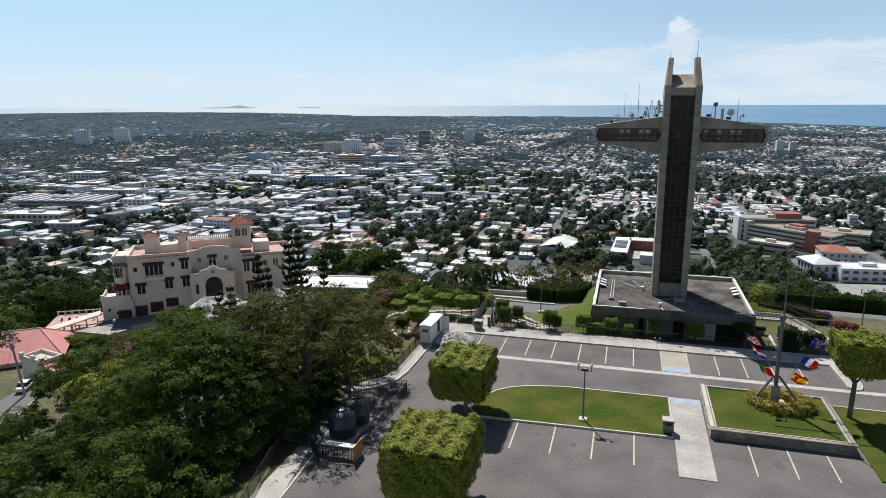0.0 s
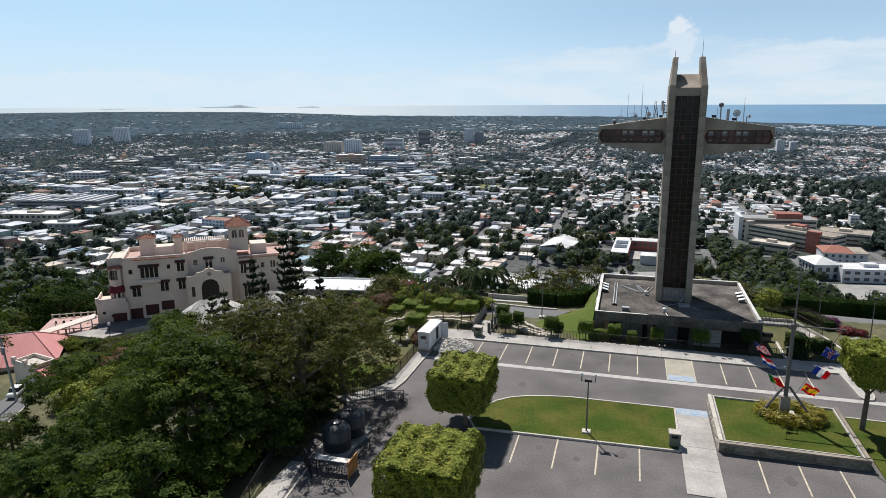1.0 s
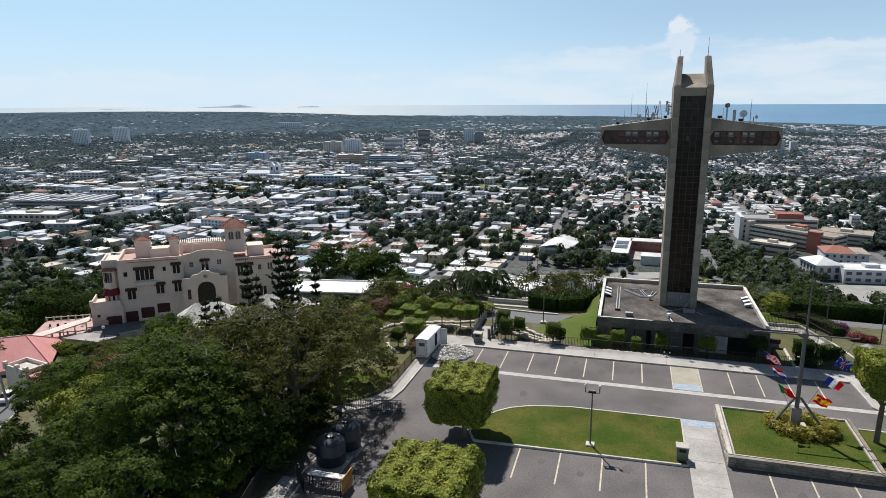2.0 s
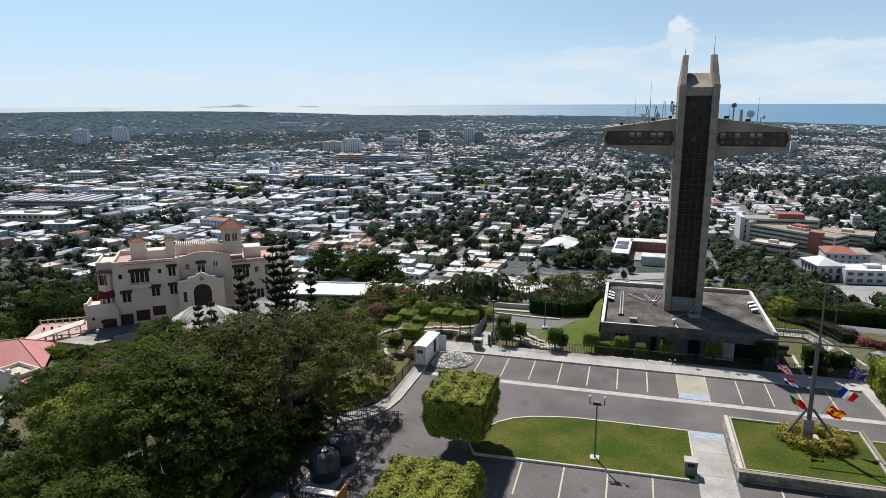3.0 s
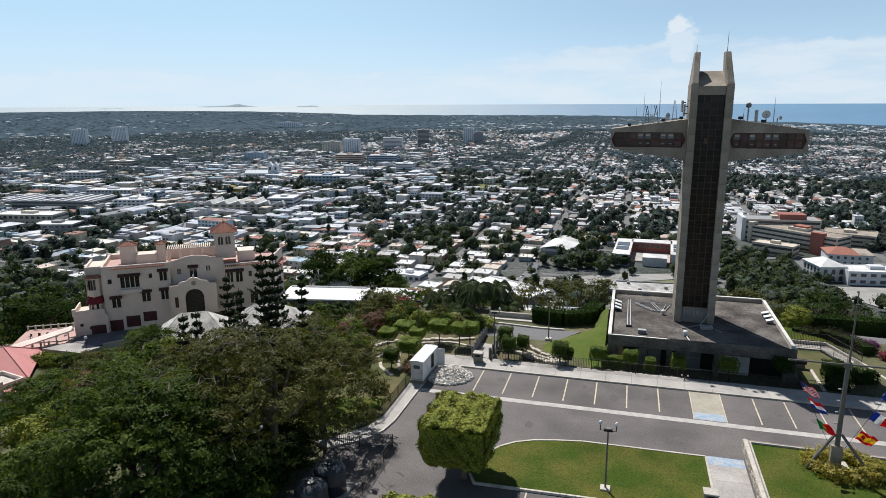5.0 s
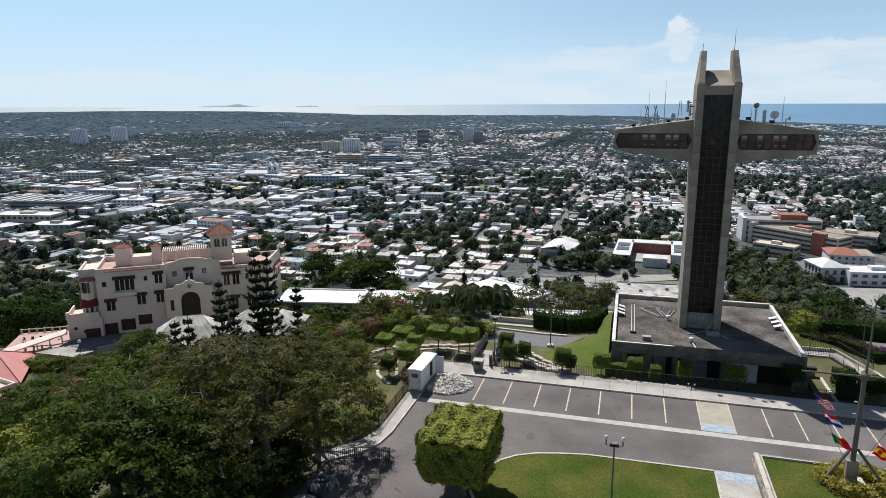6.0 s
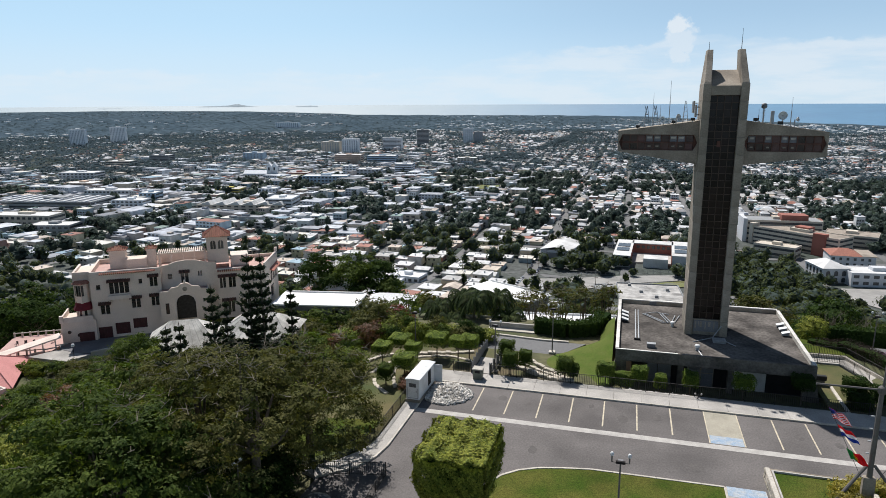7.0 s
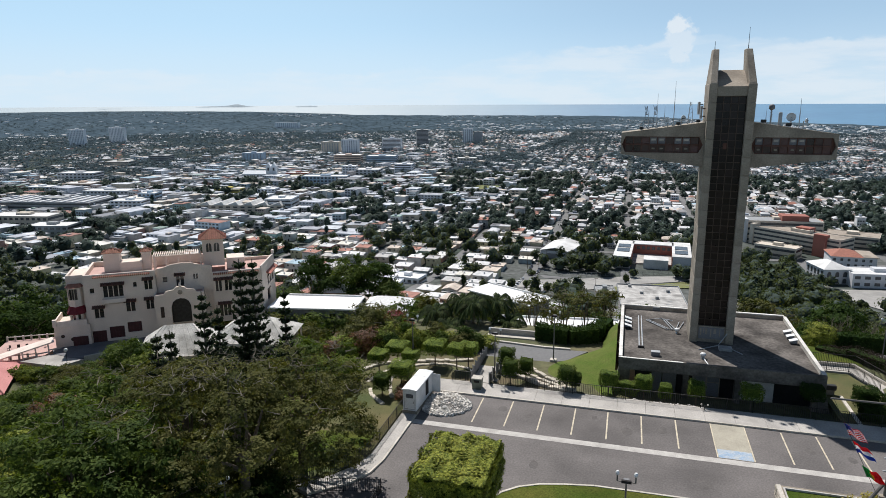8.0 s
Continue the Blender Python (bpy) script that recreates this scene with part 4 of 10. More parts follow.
# ---- railings ----
def railing(points, label, height=1.1, gap=0.16, lift=0.14, slope=True, base=None):
    """A dark picket railing along points: posts, two rails a bay, and its thin pickets."""
    t = thing("railing", 0, 0, 0, label, "railing")
    pick = bmesh.new()
    for a, b in zip(points, points[1:]):
        za, zb = (a[2] if len(a) > 2 else lift), (b[2] if len(b) > 2 else lift)
        p, q = Vector((a[0], a[1], za)), Vector((b[0], b[1], zb))
        n = max(1, round((q - p).length / 2.4))
        for k in range(n):
            s, e = p.lerp(q, k / n), p.lerp(q, (k + 1) / n)
            part("post", rods((s, s + Vector((0, 0, height + 0.06)), 0.035), n=6), IRON, t)
            for h in (0.12, height):
                part("rail", rods((s + Vector((0, 0, h)), e + Vector((0, 0, h)), 0.024), n=5), IRON, t)
            m = int((e - s).length / gap)
            for i in range(1, m):
                c = s.lerp(e, i / m)
                rod(pick, c + Vector((0, 0, 0.12)), c + Vector((0, 0, height)), 0.017, n=4)
        part("post", rods((q, q + Vector((0, 0, height + 0.06)), 0.035), n=6), IRON, t)
    tagged(part("picket", pick, IRON, t), kind="stuff")
    return t


railing([(-19.6, 75.6), (-17.7, 75.6)], "dark iron picket railing behind the pavement")
railing([(-15.7, 75.6), (-5.0, 75.6), (3.8, 75.6)], "dark iron picket railing behind the pavement")
railing([(3.8, 75.6), (8.2, 75.75), (20.8, 75.6)], "dark iron picket railing before the pavilion")
railing([(-22.2, 68.5), (-22.2, 60.1), (-22.9, 58.2), (-24.0, 56.7), (-26.2, 54.5), (-28.5, 51.5)], "dark iron railing along the garden pavement")
railing([(-19.55, 55.6, 0), (-24.9, 54.4, 0)], "dark iron railing of the tank yard")
railing([(-19.55, 55.6, 0), (-19.25, 42.2, 0)], "low dark iron railing of the tank yard", 0.9)
railing([(-19.3, 42.0, 0), (-22.0, 41.7, 0)], "dark iron railing of the tank yard", 1.2, 0.12)
railing([(-22.0, 41.7, 0), (-23.6, 43.6, 0)], "dark iron railing of the tank yard", 1.2, 0.14)
railing([(-23.8, 43.6, 0), (-26.0, 43.2, 0), (-24.9, 38.0, 0), (-23.9, 33.5, 0)], "dark iron railing above the wooded slope", 1.2, 0.14)

t = thing("gate_panel", -19.2, 42.1, 0.1, "orange wooden gate panel leaning on the tank yard railing", "gate")
for k in range(6):
    part("board", boxes((-0.04, 0.04, 0.28 * k, 0.28 * k + 0.27, 0.05, 1.3)), WOOD_ORANGE, t)
part("brace", boxes((0.04, 0.08, 0.0, 1.68, 0.25, 0.38), (0.04, 0.08, 0.0, 1.68, 0.95, 1.08)), WOOD_ORANGE, t)
t = thing("work_table", -20.7, 43.0, 0, "white-topped table beside the water tanks", "table")
part("tabletop", boxes((-1.5, 1.5, -0.3, 0.3, 0.95, 1.02)), WHITE_PANEL, t)
for x in (-1.4, 1.4):
    for y in (-0.22, 0.22):
        part("leg", boxes((x - 0.04, x + 0.04, y - 0.04, y + 0.04, 0, 0.95)), IRON, t)


def water_tank(x, y, s=1.0):
    t = thing("water_tank", x, y, 0.0, "dark plastic water tank with a ribbed domed top", "water tank", group="water tanks")
    part("plinth", boxes((-1.3 * s, 1.3 * s, -1.3 * s, 1.3 * s, 0, 0.2)), PAVING, t)
    rings = [(1.12 * s, 0.2), (1.14 * s, 0.3), (1.14 * s, 1.0), (1.155 * s, 1.03), (1.155 * s, 1.09), (1.14 * s, 1.12), (1.13 * s, 1.85), (1.05 * s, 2.02), (0.85 * s, 2.18), (0.46 * s, 2.32), (0.42 * s, 2.34)]
    part("body", lathe(rings, 28), TANK_PLASTIC, t, smooth=True)
    part("lid", lathe([(0.38 * s, 2.34), (0.40 * s, 2.44), (0.2 * s, 2.5)], 16), TANK_PLASTIC, t)
    for k in range(10):
        a = 0.628 * k
        part("rib", rods(((0.42 * s * math.cos(a), 0.42 * s * math.sin(a), 2.33), (1.08 * s * math.cos(a), 1.08 * s * math.sin(a), 1.98), 0.06, 0.05), n=6), TANK_PLASTIC, t)


water_tank(-21.9, 46.0)
water_tank(-21.7, 48.5)
t = thing("yard_pipe", -23.4, 46.0, 0.0, "thin pale pipe beside the water tanks", "pipe")
part("pipe", rods(((0, -2, 0.1), (0.3, 5.0, 0.1), 0.07), n=8), KERB, t)
part("elbow", rods(((0.3, 5.0, 0.1), (1.6, 5.2, 0.1), 0.07), n=8), KERB, t)


# ---- generator cabinet, rubble, bins ----
t = thing("generator_cabinet", -21.45, 67.6, 0.14, "white metal generator cabinet with an open side door", "cabinet", turn=-2)
part("base", boxes((-0.68, 0.72, 0.0, 4.7, 0, 0.25)), CONCRETE, t)
part("body", boxes((-0.62, 0.66, 0.06, 4.6, 0.25, 2.2), bevel=0.03), WHITE_METAL, t)
for k in range(3):
    part("roof_panel", extruded(bmesh.new(), [(-0.70, 2.2), (0.74, 2.2), (0.74, 2.28), (0.02, 2.36), (-0.70, 2.28)], lambda u, v, s, k=k: (u, 0.0 + 1.56 * k + 1.54 * s, v)), WHITE_METAL, t)
part("vent_grille", boxes((-0.3, 0.35, 0.02, 0.06, 1.5, 1.85)), IRON, t)
for k in range(5):
    part("louvre", boxes((-0.28, 0.33, 0.0, 0.03, 1.53 + 0.065 * k, 1.56 + 0.065 * k)), GREY_PANEL, t)
part("door_seam", boxes((-0.5, 0.55, 0.045, 0.062, 0.4, 0.43), (-0.5, -0.47, 0.045, 0.062, 0.4, 1.4), (0.52, 0.55, 0.045, 0.062, 0.4, 1.4)), GREY_PANEL, t)
part("side_opening", boxes((0.64, 0.672, 2.6, 3.4, 0.6, 2.05)), DARK_INSIDE, t)
part("side_door", boxes((0.67, 1.5, 4.45, 4.5, 0.3, 2.1)), WHITE_METAL, t, "open white metal door")
part("handle", rods(((0.4, 0.0, 1.0), (0.4, 0.0, 1.2), 0.02), n=6), IRON, t)


def rubble_pile():
    rng = np.random.default_rng(8)
    verts, faces = [], []
    n = 1900
    for k in range(n):
        a, r = rng.random() * 6.283, math.sqrt(rng.random())
        px, py = -18.7 + 2.3 * r * math.cos(a), 70.4 + 2.3 * r * math.sin(a) * (1.0 - 0.15 * math.cos(a))
        pz = 0.05 + 0.75 * (1 - r) ** 0.8 * rng.uniform(0.5, 1.0)
        s = rng.uniform(0.05, 0.15) * np.array([1, rng.uniform(0.6, 1.2), rng.uniform(0.35, 0.8)])
        q = Euler((rng.random() * 3, rng.random() * 3, rng.random() * 6)).to_matrix()
        base = len(verts)
        for c in ((-1, -1, -1), (1, -1, -1), (1, 1, -1), (-1, 1, -1), (-0.8, -0.7, 1), (0.7, -0.9, 1), (0.9, 0.8, 1), (-0.7, 0.9, 1)):
            v = q @ Vector((c[0] * s[0], c[1] * s[1], c[2] * s[2]))
            verts.append((px + v.x, py + v.y, max(pz + v.z, 0.0)))
        faces += [[base + i for i in f] for f in ((3, 2, 1, 0), (4, 5, 6, 7), (0, 1, 5, 4), (1, 2, 6, 5), (2, 3, 7, 6), (3, 0, 4, 7))]
    tagged(new("rubble_pile", grid_mesh("rubble_pile", verts, faces, RUBBLE)), "heap of broken white stone rubble on the asphalt", "rubble", kind="stuff")


rubble_pile()


def bin_box(x, y, z, w, h, label):
    t = thing("litter_bin", x, y, z, label, "litter bin", group="litter bins")
    part("body", extruded(bmesh.new(), [(-w * 0.5, 0), (w * 0.5, 0), (w * 0.56, h), (-w * 0.56, h)], lambda u, v, s: (u, w * (0.5 if s else -0.5), v)), BIN_GREEN, t)
    part("lid", boxes((-w * 0.62, w * 0.62, -w * 0.56, w * 0.56, h, h + 0.09), bevel=0.02), CONCRETE_PALE, t)
    part("slot", boxes((-w * 0.3, w * 0.3, -w * 0.58, -w * 0.5, h - 0.32, h - 0.1)), DARK_INSIDE, t)


bin_box(-16.75, 74.5, 0.14, 0.85, 1.05, "grey-green litter bin with a pale lid on the pavement")
bin_box(4.25, 53.7, 0.13, 0.8, 1.05, "grey-green litter bin with a pale lid on the lawn edge")


# ---- lamp posts ----
def lamp_post(x, y, z, h, twin=True, label="slim metal lamp post with two shaded heads"):
    t = thing("lamp_post", x, y, z, label, "lamp post", group="lamp posts")
    part("footing", boxes((-0.35, 0.35, -0.35, 0.35, -0.3, 0.12), bevel=0.03), KERB, t)
    part("pole", rods(((0, 0, 0.1), (0, 0, h), 0.075, 0.05), n=10), MAST_PAINT, t)
    part("ballast_box", boxes((-0.18, 0.18, -0.12, 0.12, h - 0.03, h + 0.2), bevel=0.02), GREY_PANEL, t)
    part("crossbar", rods(((-0.55, 0, h), (0.55, 0, h), 0.035), n=8), MAST_PAINT, t)
    for s in (-0.55, 0.55):
        part("arm", rods(((s, 0, h), (s, 0, h + 0.55), 0.045), n=8), MAST_PAINT, t)
        part("lamp_head", lathe([(0.06, h + 0.40), (0.11, h + 0.46), (0.12, h + 0.6), (0.07, h + 0.68)], 12, (s, 0)), WHITE_METAL, t)
    part("floodlight", boxes((-0.3, 0.3, -0.3, -0.14, h + 0.05, h + 0.22)), DARK_INSIDE, t)
    return t


lamp_post(-2.75, 53.95, 0.13, 4.55)
lamp_post(-24.6, 78.3, -0.3, 5.4)
lamp_post(-15.6, 77.3, -0.2, 5.0)
lamp_post(-10.5, 84.6, -0.3, 5.0, label="slim pale lamp post on the grass bank")
lamp_post(25.0, 96.5, -1.2, 4.2, label="slim pale lamp post beside the hedge")
lamp_post(28.5, 88.0, -0.9, 5.0, label="slim pale lamp post beside the drive")
t = thing("globe_lamp", -26.25, 46.95, float(ground_height(-26.25, 46.95)), "lamp post with two white globes among the trees", "lamp post")
top = 5.0 - float(ground_height(-26.25, 46.95))
part("pole", rods(((0, 0, -0.3), (0, 0, top), 0.06, 0.045), n=8), MAST_PAINT, t)
part("crossbar", rods(((-0.05, -0.34, top), (0.05, 0.34, top), 0.03), n=6), MAST_PAINT, t)
for v in (-0.32, 0.32):
    part("globe", lathe([(0.03, top), (0.09, top + 0.04), (0.12, top + 0.12), (0.09, top + 0.2), (0.02, top + 0.24)], 14, (0.15 * v, v)), WHITE_METAL, t, "white globe", smooth=True)

# ---- flag mast ----
MX, MY = 13.55, 60.5
MAST = thing("flag_mast", MX, MY, 0.7, "grey nautical flag mast with a yardarm and two stays", "flag mast")
part("footing", boxes((-0.9, 0.9, -0.6, 0.6, 0, 0.18), bevel=0.04), KERB, MAST)
part("tabernacle", boxes((-0.38, 0.38, -0.2, 0.2, 0.18, 1.7), bevel=0.03), CONCRETE, MAST)
part("lower_mast", rods(((0, 0, 0.2), (0, 0, 8.2), 0.19, 0.14), n=14), MAST_PAINT, MAST)
part("collar", lathe([(0.18, 7.75), (0.25, 7.85), (0.25, 8.2), (0.16, 8.3)], 14), MAST_PAINT, MAST)
part("top_mast", rods(((0.05, 0, 7.7), (0.05, 0, 13.4), 0.09, 0.04), n=10), MAST_PAINT, MAST)
part("yardarm", rods(((-3.9, 0, 8.05), (3.9, 0, 8.05), 0.07), n=8), MAST_PAINT, MAST)
part("truck", lathe([(0.04, 13.4), (0.11, 13.47), (0.04, 13.55)], 10), MAST_PAINT, MAST)
for k in range(6):
    part("cleat", boxes((-0.42, -0.22, -0.05, 0.05, 1.6 + 0.9 * k, 1.66 + 0.9 * k)), GALV, MAST)
for s in (-1, 1):
    part("strut", rods(((s * 0.2, 0, 2.6), (s * 2.1, -0.9, 0.15), 0.11), n=8), MAST_PAINT, MAST)
    part("halyard", rods(((s * 3.7, 0, 8.0), (s * 0.45, -0.1, 1.5), 0.015), n=5), IRON, MAST)


def flag_sheet(name, u0, u1, v0, v1, rgb, parent, lift=0.0, poly=None, slant=0.0):
    """One coloured field of a waving flag; u along the fly, v up the hoist."""
    pts = poly or [(u0, v0), (u1, v0), (u1, v1), (u0, v1)]
    n = 10 if poly is None else 1
    verts, faces = [], []

    def wave(u, v, side):
        return (u * 0.9 + slant * v, 0.13 * math.sin(4.4 * u + 2.2 * v) + 0.06 * math.sin(9 * u - 3 * v) + (0.008 + lift) * side, 0.95 * v * (1 - 0.08 * u) - 0.24 * u - 0.05 * u * u + 0.06 * math.sin(5.5 * u))

    for side in (-1, 1):
        base = len(verts)
        if poly is None:
            for i in range(n + 1):
                u = u0 + (u1 - u0) * i / n
                verts += [wave(u, v0, side), wave(u, v1, side)]
            faces += [[base + 2 * i, base + 2 * i + 2, base + 2 * i + 3, base + 2 * i + 1] for i in range(n)]
        else:
            verts += [wave(u, v, side) for u, v in pts]
            faces += [[base, base + 1, base + 2, base + 3]]
    key = "flag_cloth_%d_%d_%d" % tuple(int(c * 100) for c in rgb)
    mat = bpy.data.materials.get(key) or material(key, rgb, tuple(c * 0.8 for c in rgb), 0.8, 3, 30, 0.08, 0.1, leaf=0.5, through_tint=(1.3, 1.3, 1.3))
    part(name, grid_mesh(name, verts, faces, mat), None, parent)


RED, BLUE, WHITE, GREEN, YELLOW = (0.68, 0.03, 0.04), (0.04, 0.09, 0.42), (0.82, 0.82, 0.82), (0.03, 0.30, 0.09), (0.80, 0.60, 0.05)


def flag(x, z, fields, label, turn, slant, size=1.0):
    t = thing("flag", x, MY - 0.05, z, label, "flag", turn, "flags on the halyards")
    t.scale = (0.72 * size, 0.72 * size, 0.72 * size)
    for k, f in enumerate(fields):
        if len(f) == 2:
            flag_sheet("field", 0, 0, 0, 0, f[1], t, f[0][0], f[0][1:], slant)
        else:
            flag_sheet("field", f[0], f[1], f[2], f[3], f[4], t, f[5] if len(f) > 5 else 0.0, None, slant)
    return t


stripes = [(0 if k < 6 else 0.0, 1.7, k / 13 * 1.1, (k + 1) / 13 * 1.1, RED if k % 2 == 0 else WHITE) for k in range(13)]
flag(10.95, 6.35, stripes + [(0, 0.72, 0.5, 1.1, BLUE, 0.012)], "flag with red and white stripes and a blue canton", -12, -0.45)
flag(11.55, 5.2, [(0, 1.7, 0.72, 1.1, RED), (0, 1.7, 0.36, 0.72, WHITE), (0, 1.7, 0, 0.36, BLUE)], "waving flag in red, white and blue bands", -20, -0.45)
flag(12.3, 3.55, [(0, 0.65, 0, 1.1, GREEN), (0.65, 1.7, 0, 1.1, RED), (0.48, 0.86, 0.35, 0.75, YELLOW, 0.012)], "green and red flag with a yellow emblem", -10, -0.45)
uk = [(0, 1.7, 0, 1.1, BLUE), (0, 1.7, 0.42, 0.68, WHITE, 0.012), (0.7, 1.0, 0, 1.1, WHITE, 0.012), (0, 1.7, 0.48, 0.62, RED, 0.022), (0.77, 0.93, 0, 1.1, RED, 0.022)]
uk += [([0.03, (0, 0), (0.24, 0), (1.7, 1.1), (1.46, 1.1)], WHITE), ([0.03, (0, 1.1), (0.24, 1.1), (1.7, 0), (1.46, 0)], WHITE)]
flag(15.85, 6.35, uk, "blue flag with red and white crosses", 8, 0.45)
flag(15.25, 4.7, [(0, 0.57, 0, 1.1, BLUE), (0.57, 1.14, 0, 1.1, WHITE), (1.14, 1.7, 0, 1.1, RED)], "flag in blue, white and red bands", -14, 0.45)
flag(14.6, 3.05, [(0, 1.7, 0.82, 1.1, RED), (0, 1.7, 0.28, 0.82, YELLOW), (0, 1.7, 0, 0.28, RED), (0.3, 0.62, 0.38, 0.74, RED, 0.012)], "red and yellow flag with a small emblem", -8, 0.45)


# ---- garden edging, steps ----
def stone_edge(points, label, wide=0.2, tall=0.16):
    """A low curving edge of rough pale stones set end to end, one by one."""
    t = thing("stone_edging", 0, 0, 0, label, "edging", kind="structure")
    rng = random.Random(int(points[0][0] * 10 + points[-1][1]))
    pts = [Vector((*p, 0)) for p in points]
    smooth = []
    for k in range(len(pts) - 1):
        p0, p1, p2, p3 = pts[max(0, k - 1)], pts[k], pts[k + 1], pts[min(len(pts) - 1, k + 2)]
        for i in range(8):
            u = i / 8
            smooth.append(0.5 * ((2 * p1) + (p2 - p0) * u + (2 * p0 - 5 * p1 + 4 * p2 - p3) * u * u + (3 * p1 - p0 - 3 * p2 + p3) * u ** 3))
    smooth.append(pts[-1])
    due = 0.0
    for a, b in zip(smooth, smooth[1:]):
        d, run = (b - a).normalized(), (b - a).length
        while due < run:
            half = rng.uniform(0.2, 0.34)
            c = a + d * due
            z = max(float(ground_height(c.x, c.y)), -0.22)
            st = part("stone", boxes((-half, half, -wide * rng.uniform(0.8, 1.1), wide * rng.uniform(0.8, 1.1), -0.3, tall * rng.uniform(0.7, 1.25)), bevel=0.04), EDGE_STONE, t)
            st.matrix_basis = pose(c.x, c.y, z + 0.05, rng.uniform(-4, 4), rng.uniform(-4, 4), math.degrees(math.atan2(d.y, d.x)) + rng.uniform(-7, 7))
            due += 2 * half * 0.97
        due -= run


stone_edge([(-29.4, 76.0), (-28.2, 77.9), (-25.1, 79.6), (-21.6, 80.7), (-18.7, 81.8)], "long low edging of pale stone along the garden terrace", 0.26, 0.3)
stone_edge([(-24.6, 78.6), (-23.2, 79.4), (-21.4, 79.9), (-19.6, 79.6), (-18.6, 79.2)], "pale stone edging of the middle garden bed", 0.2)
stone_edge([(-27.8, 73.6), (-27.4, 75.9), (-26.2, 77.4), (-24.6, 78.4)], "pale stone edging of a curving garden path", 0.2)
stone_edge([(-24.3, 70.8), (-25.5, 73.5), (-25.8, 75.6), (-25.0, 77.0)], "pale stone edging of a curving garden path", 0.2)
stone_edge([(-27.0, 72.0), (-26.2, 70.6), (-24.6, 69.1)], "pale stone edging beside the cabinet", 0.22)
stone_edge([(-15.6, 79.6), (-13.7, 78.9), (-11.4, 77.5), (-9.3, 76.5), (-7.4, 76.1)], "low stacked stone wall beside the grass bank", 0.26, 0.4)
stone_edge([(-15.2, 80.6), (-13.2, 79.9), (-11.0, 78.3), (-9.0, 77.0), (-7.6, 76.5)], "low stacked stone wall beside the grass bank", 0.2, 0.3)
stone_edge([(-12.8, 81.3), (-10.8, 79.3), (-9.1, 77.7), (-7.8, 76.7)], "pale stone edging along the foot of the grass bank", 0.22, 0.3)
SOIL = material("dry_garden_soil", (0.12, 0.095, 0.055), (0.075, 0.085, 0.03), 0.95, 0.45, 9, 0.3, 0.5, 0.05, stains=0.3)
BEDS = thing("garden_beds", 0, 0, 0, "dry garden soil with thin grass behind the railing", "garden bed", kind="structure")
part("soil", slab([(-24.4, 76.0), (-15.0, 76.0), (-9.5, 76.0), (-12.6, 81.5), (-15.5, 83.0), (-22.0, 84.0), (-30.0, 82.0), (-30.0, 76.5)], -1.4, -0.1), SOIL, BEDS)

STEPS = thing("garden_steps", 0, 0, 0, "concrete steps with solid grey side rails into the garden", "steps", kind="structure")
for k in range(9):
    part("tread", boxes((-17.7, -15.9, 75.9 + 0.42 * k, 76.32 + 0.42 * k, -2.0, 0.14 - 0.02 * k)), PAVING, STEPS)
for k in range(9):
    part("tread", boxes((-18.0 + 0.1 * k, -15.9 + 0.12 * k, 79.68 + 0.5 * k, 80.18 + 0.5 * k, -2.0, -0.02 - 0.07 * k)), PAVING, STEPS)
for x, lean in ((-17.75, -0.04), (-15.85, 0.2)):
    for k in range(7):
        ya, yb, drop = 75.7 + 1.25 * k, 76.85 + 1.25 * k, 0.1 * max(0, k - 2)
        xk = x + lean * k * 0.6
        part("side_panel", extruded(bmesh.new(), [(ya, 0.05 - drop), (yb, 0.0 - drop), (yb, 1.0 - drop), (ya, 1.3 - drop)], lambda u, v, s, xk=xk: (xk + 0.05 * s, u, v)), GREY_PANEL, STEPS)
        part("rail_post", rods(((xk, ya, -0.6), (xk, ya, 1.45 - drop), 0.05), n=6), GALV, STEPS)

# ---- walkway and lawn east of the pavilion ----
RAMP = thing("ramp_walk", 0, 0, 0, "pale concrete ramp with white side walls east of the pavilion", "ramp", kind="structure")
part("ramp_slab", slab([(15.4, 91.5), (20.8, 91.5), (22.8, 86.0), (24.6, 78.2), (23.0, 78.2), (21.4, 85.4), (19.9, 89.9), (15.4, 89.9)], -3.0, -0.62), PAVING, RAMP)
part("ramp_wall", slab([(15.4, 91.7), (15.4, 91.45), (20.7, 91.45), (22.7, 86.0), (24.5, 78.2), (24.75, 78.2), (22.95, 86.1), (20.9, 91.7)], -3.0, -0.25), KERB, RAMP)
railing([(15.6, 90.0, -0.62), (19.8, 90.0, -0.62), (21.3, 85.5, -0.62)], "dark iron railing along the ramp", 1.0)
railing([(15.6, 91.6, -0.3), (20.8, 91.6, -0.3), (22.8, 86.0, -0.3)], "dark iron railing along the ramp wall", 1.0)
EASTLAWN = thing("lawn_bank", 0, 0, 0, "patchy lawn beside the pavilion ramp", "lawn", kind="structure")
part("lawn", slab([(15.9, 77.0), (22.8, 77.0), (21.2, 85.4), (19.7, 89.7), (15.9, 89.7)], -2.5, -0.75), DRY_GRASS, EASTLAWN)
part("lawn", slab([(15.6, 92.0), (22.0, 92.0), (22.0, 98.0), (15.6, 98.0)], -3.0, -0.85), GRASS, EASTLAWN)
part("edging", boxes((17.2, 17.5, 76.2, 83.5, -1.5, -0.62)), KERB, EASTLAWN)
t = thing("spot_lamp", 16.4, 83.9, -0.75, "black floodlight in a concrete holder on the lawn", "floodlight")
part("housing", boxes((-0.6, 0.6, -0.25, 0.25, 0.5, 1.0), bevel=0.05), IRON, t)
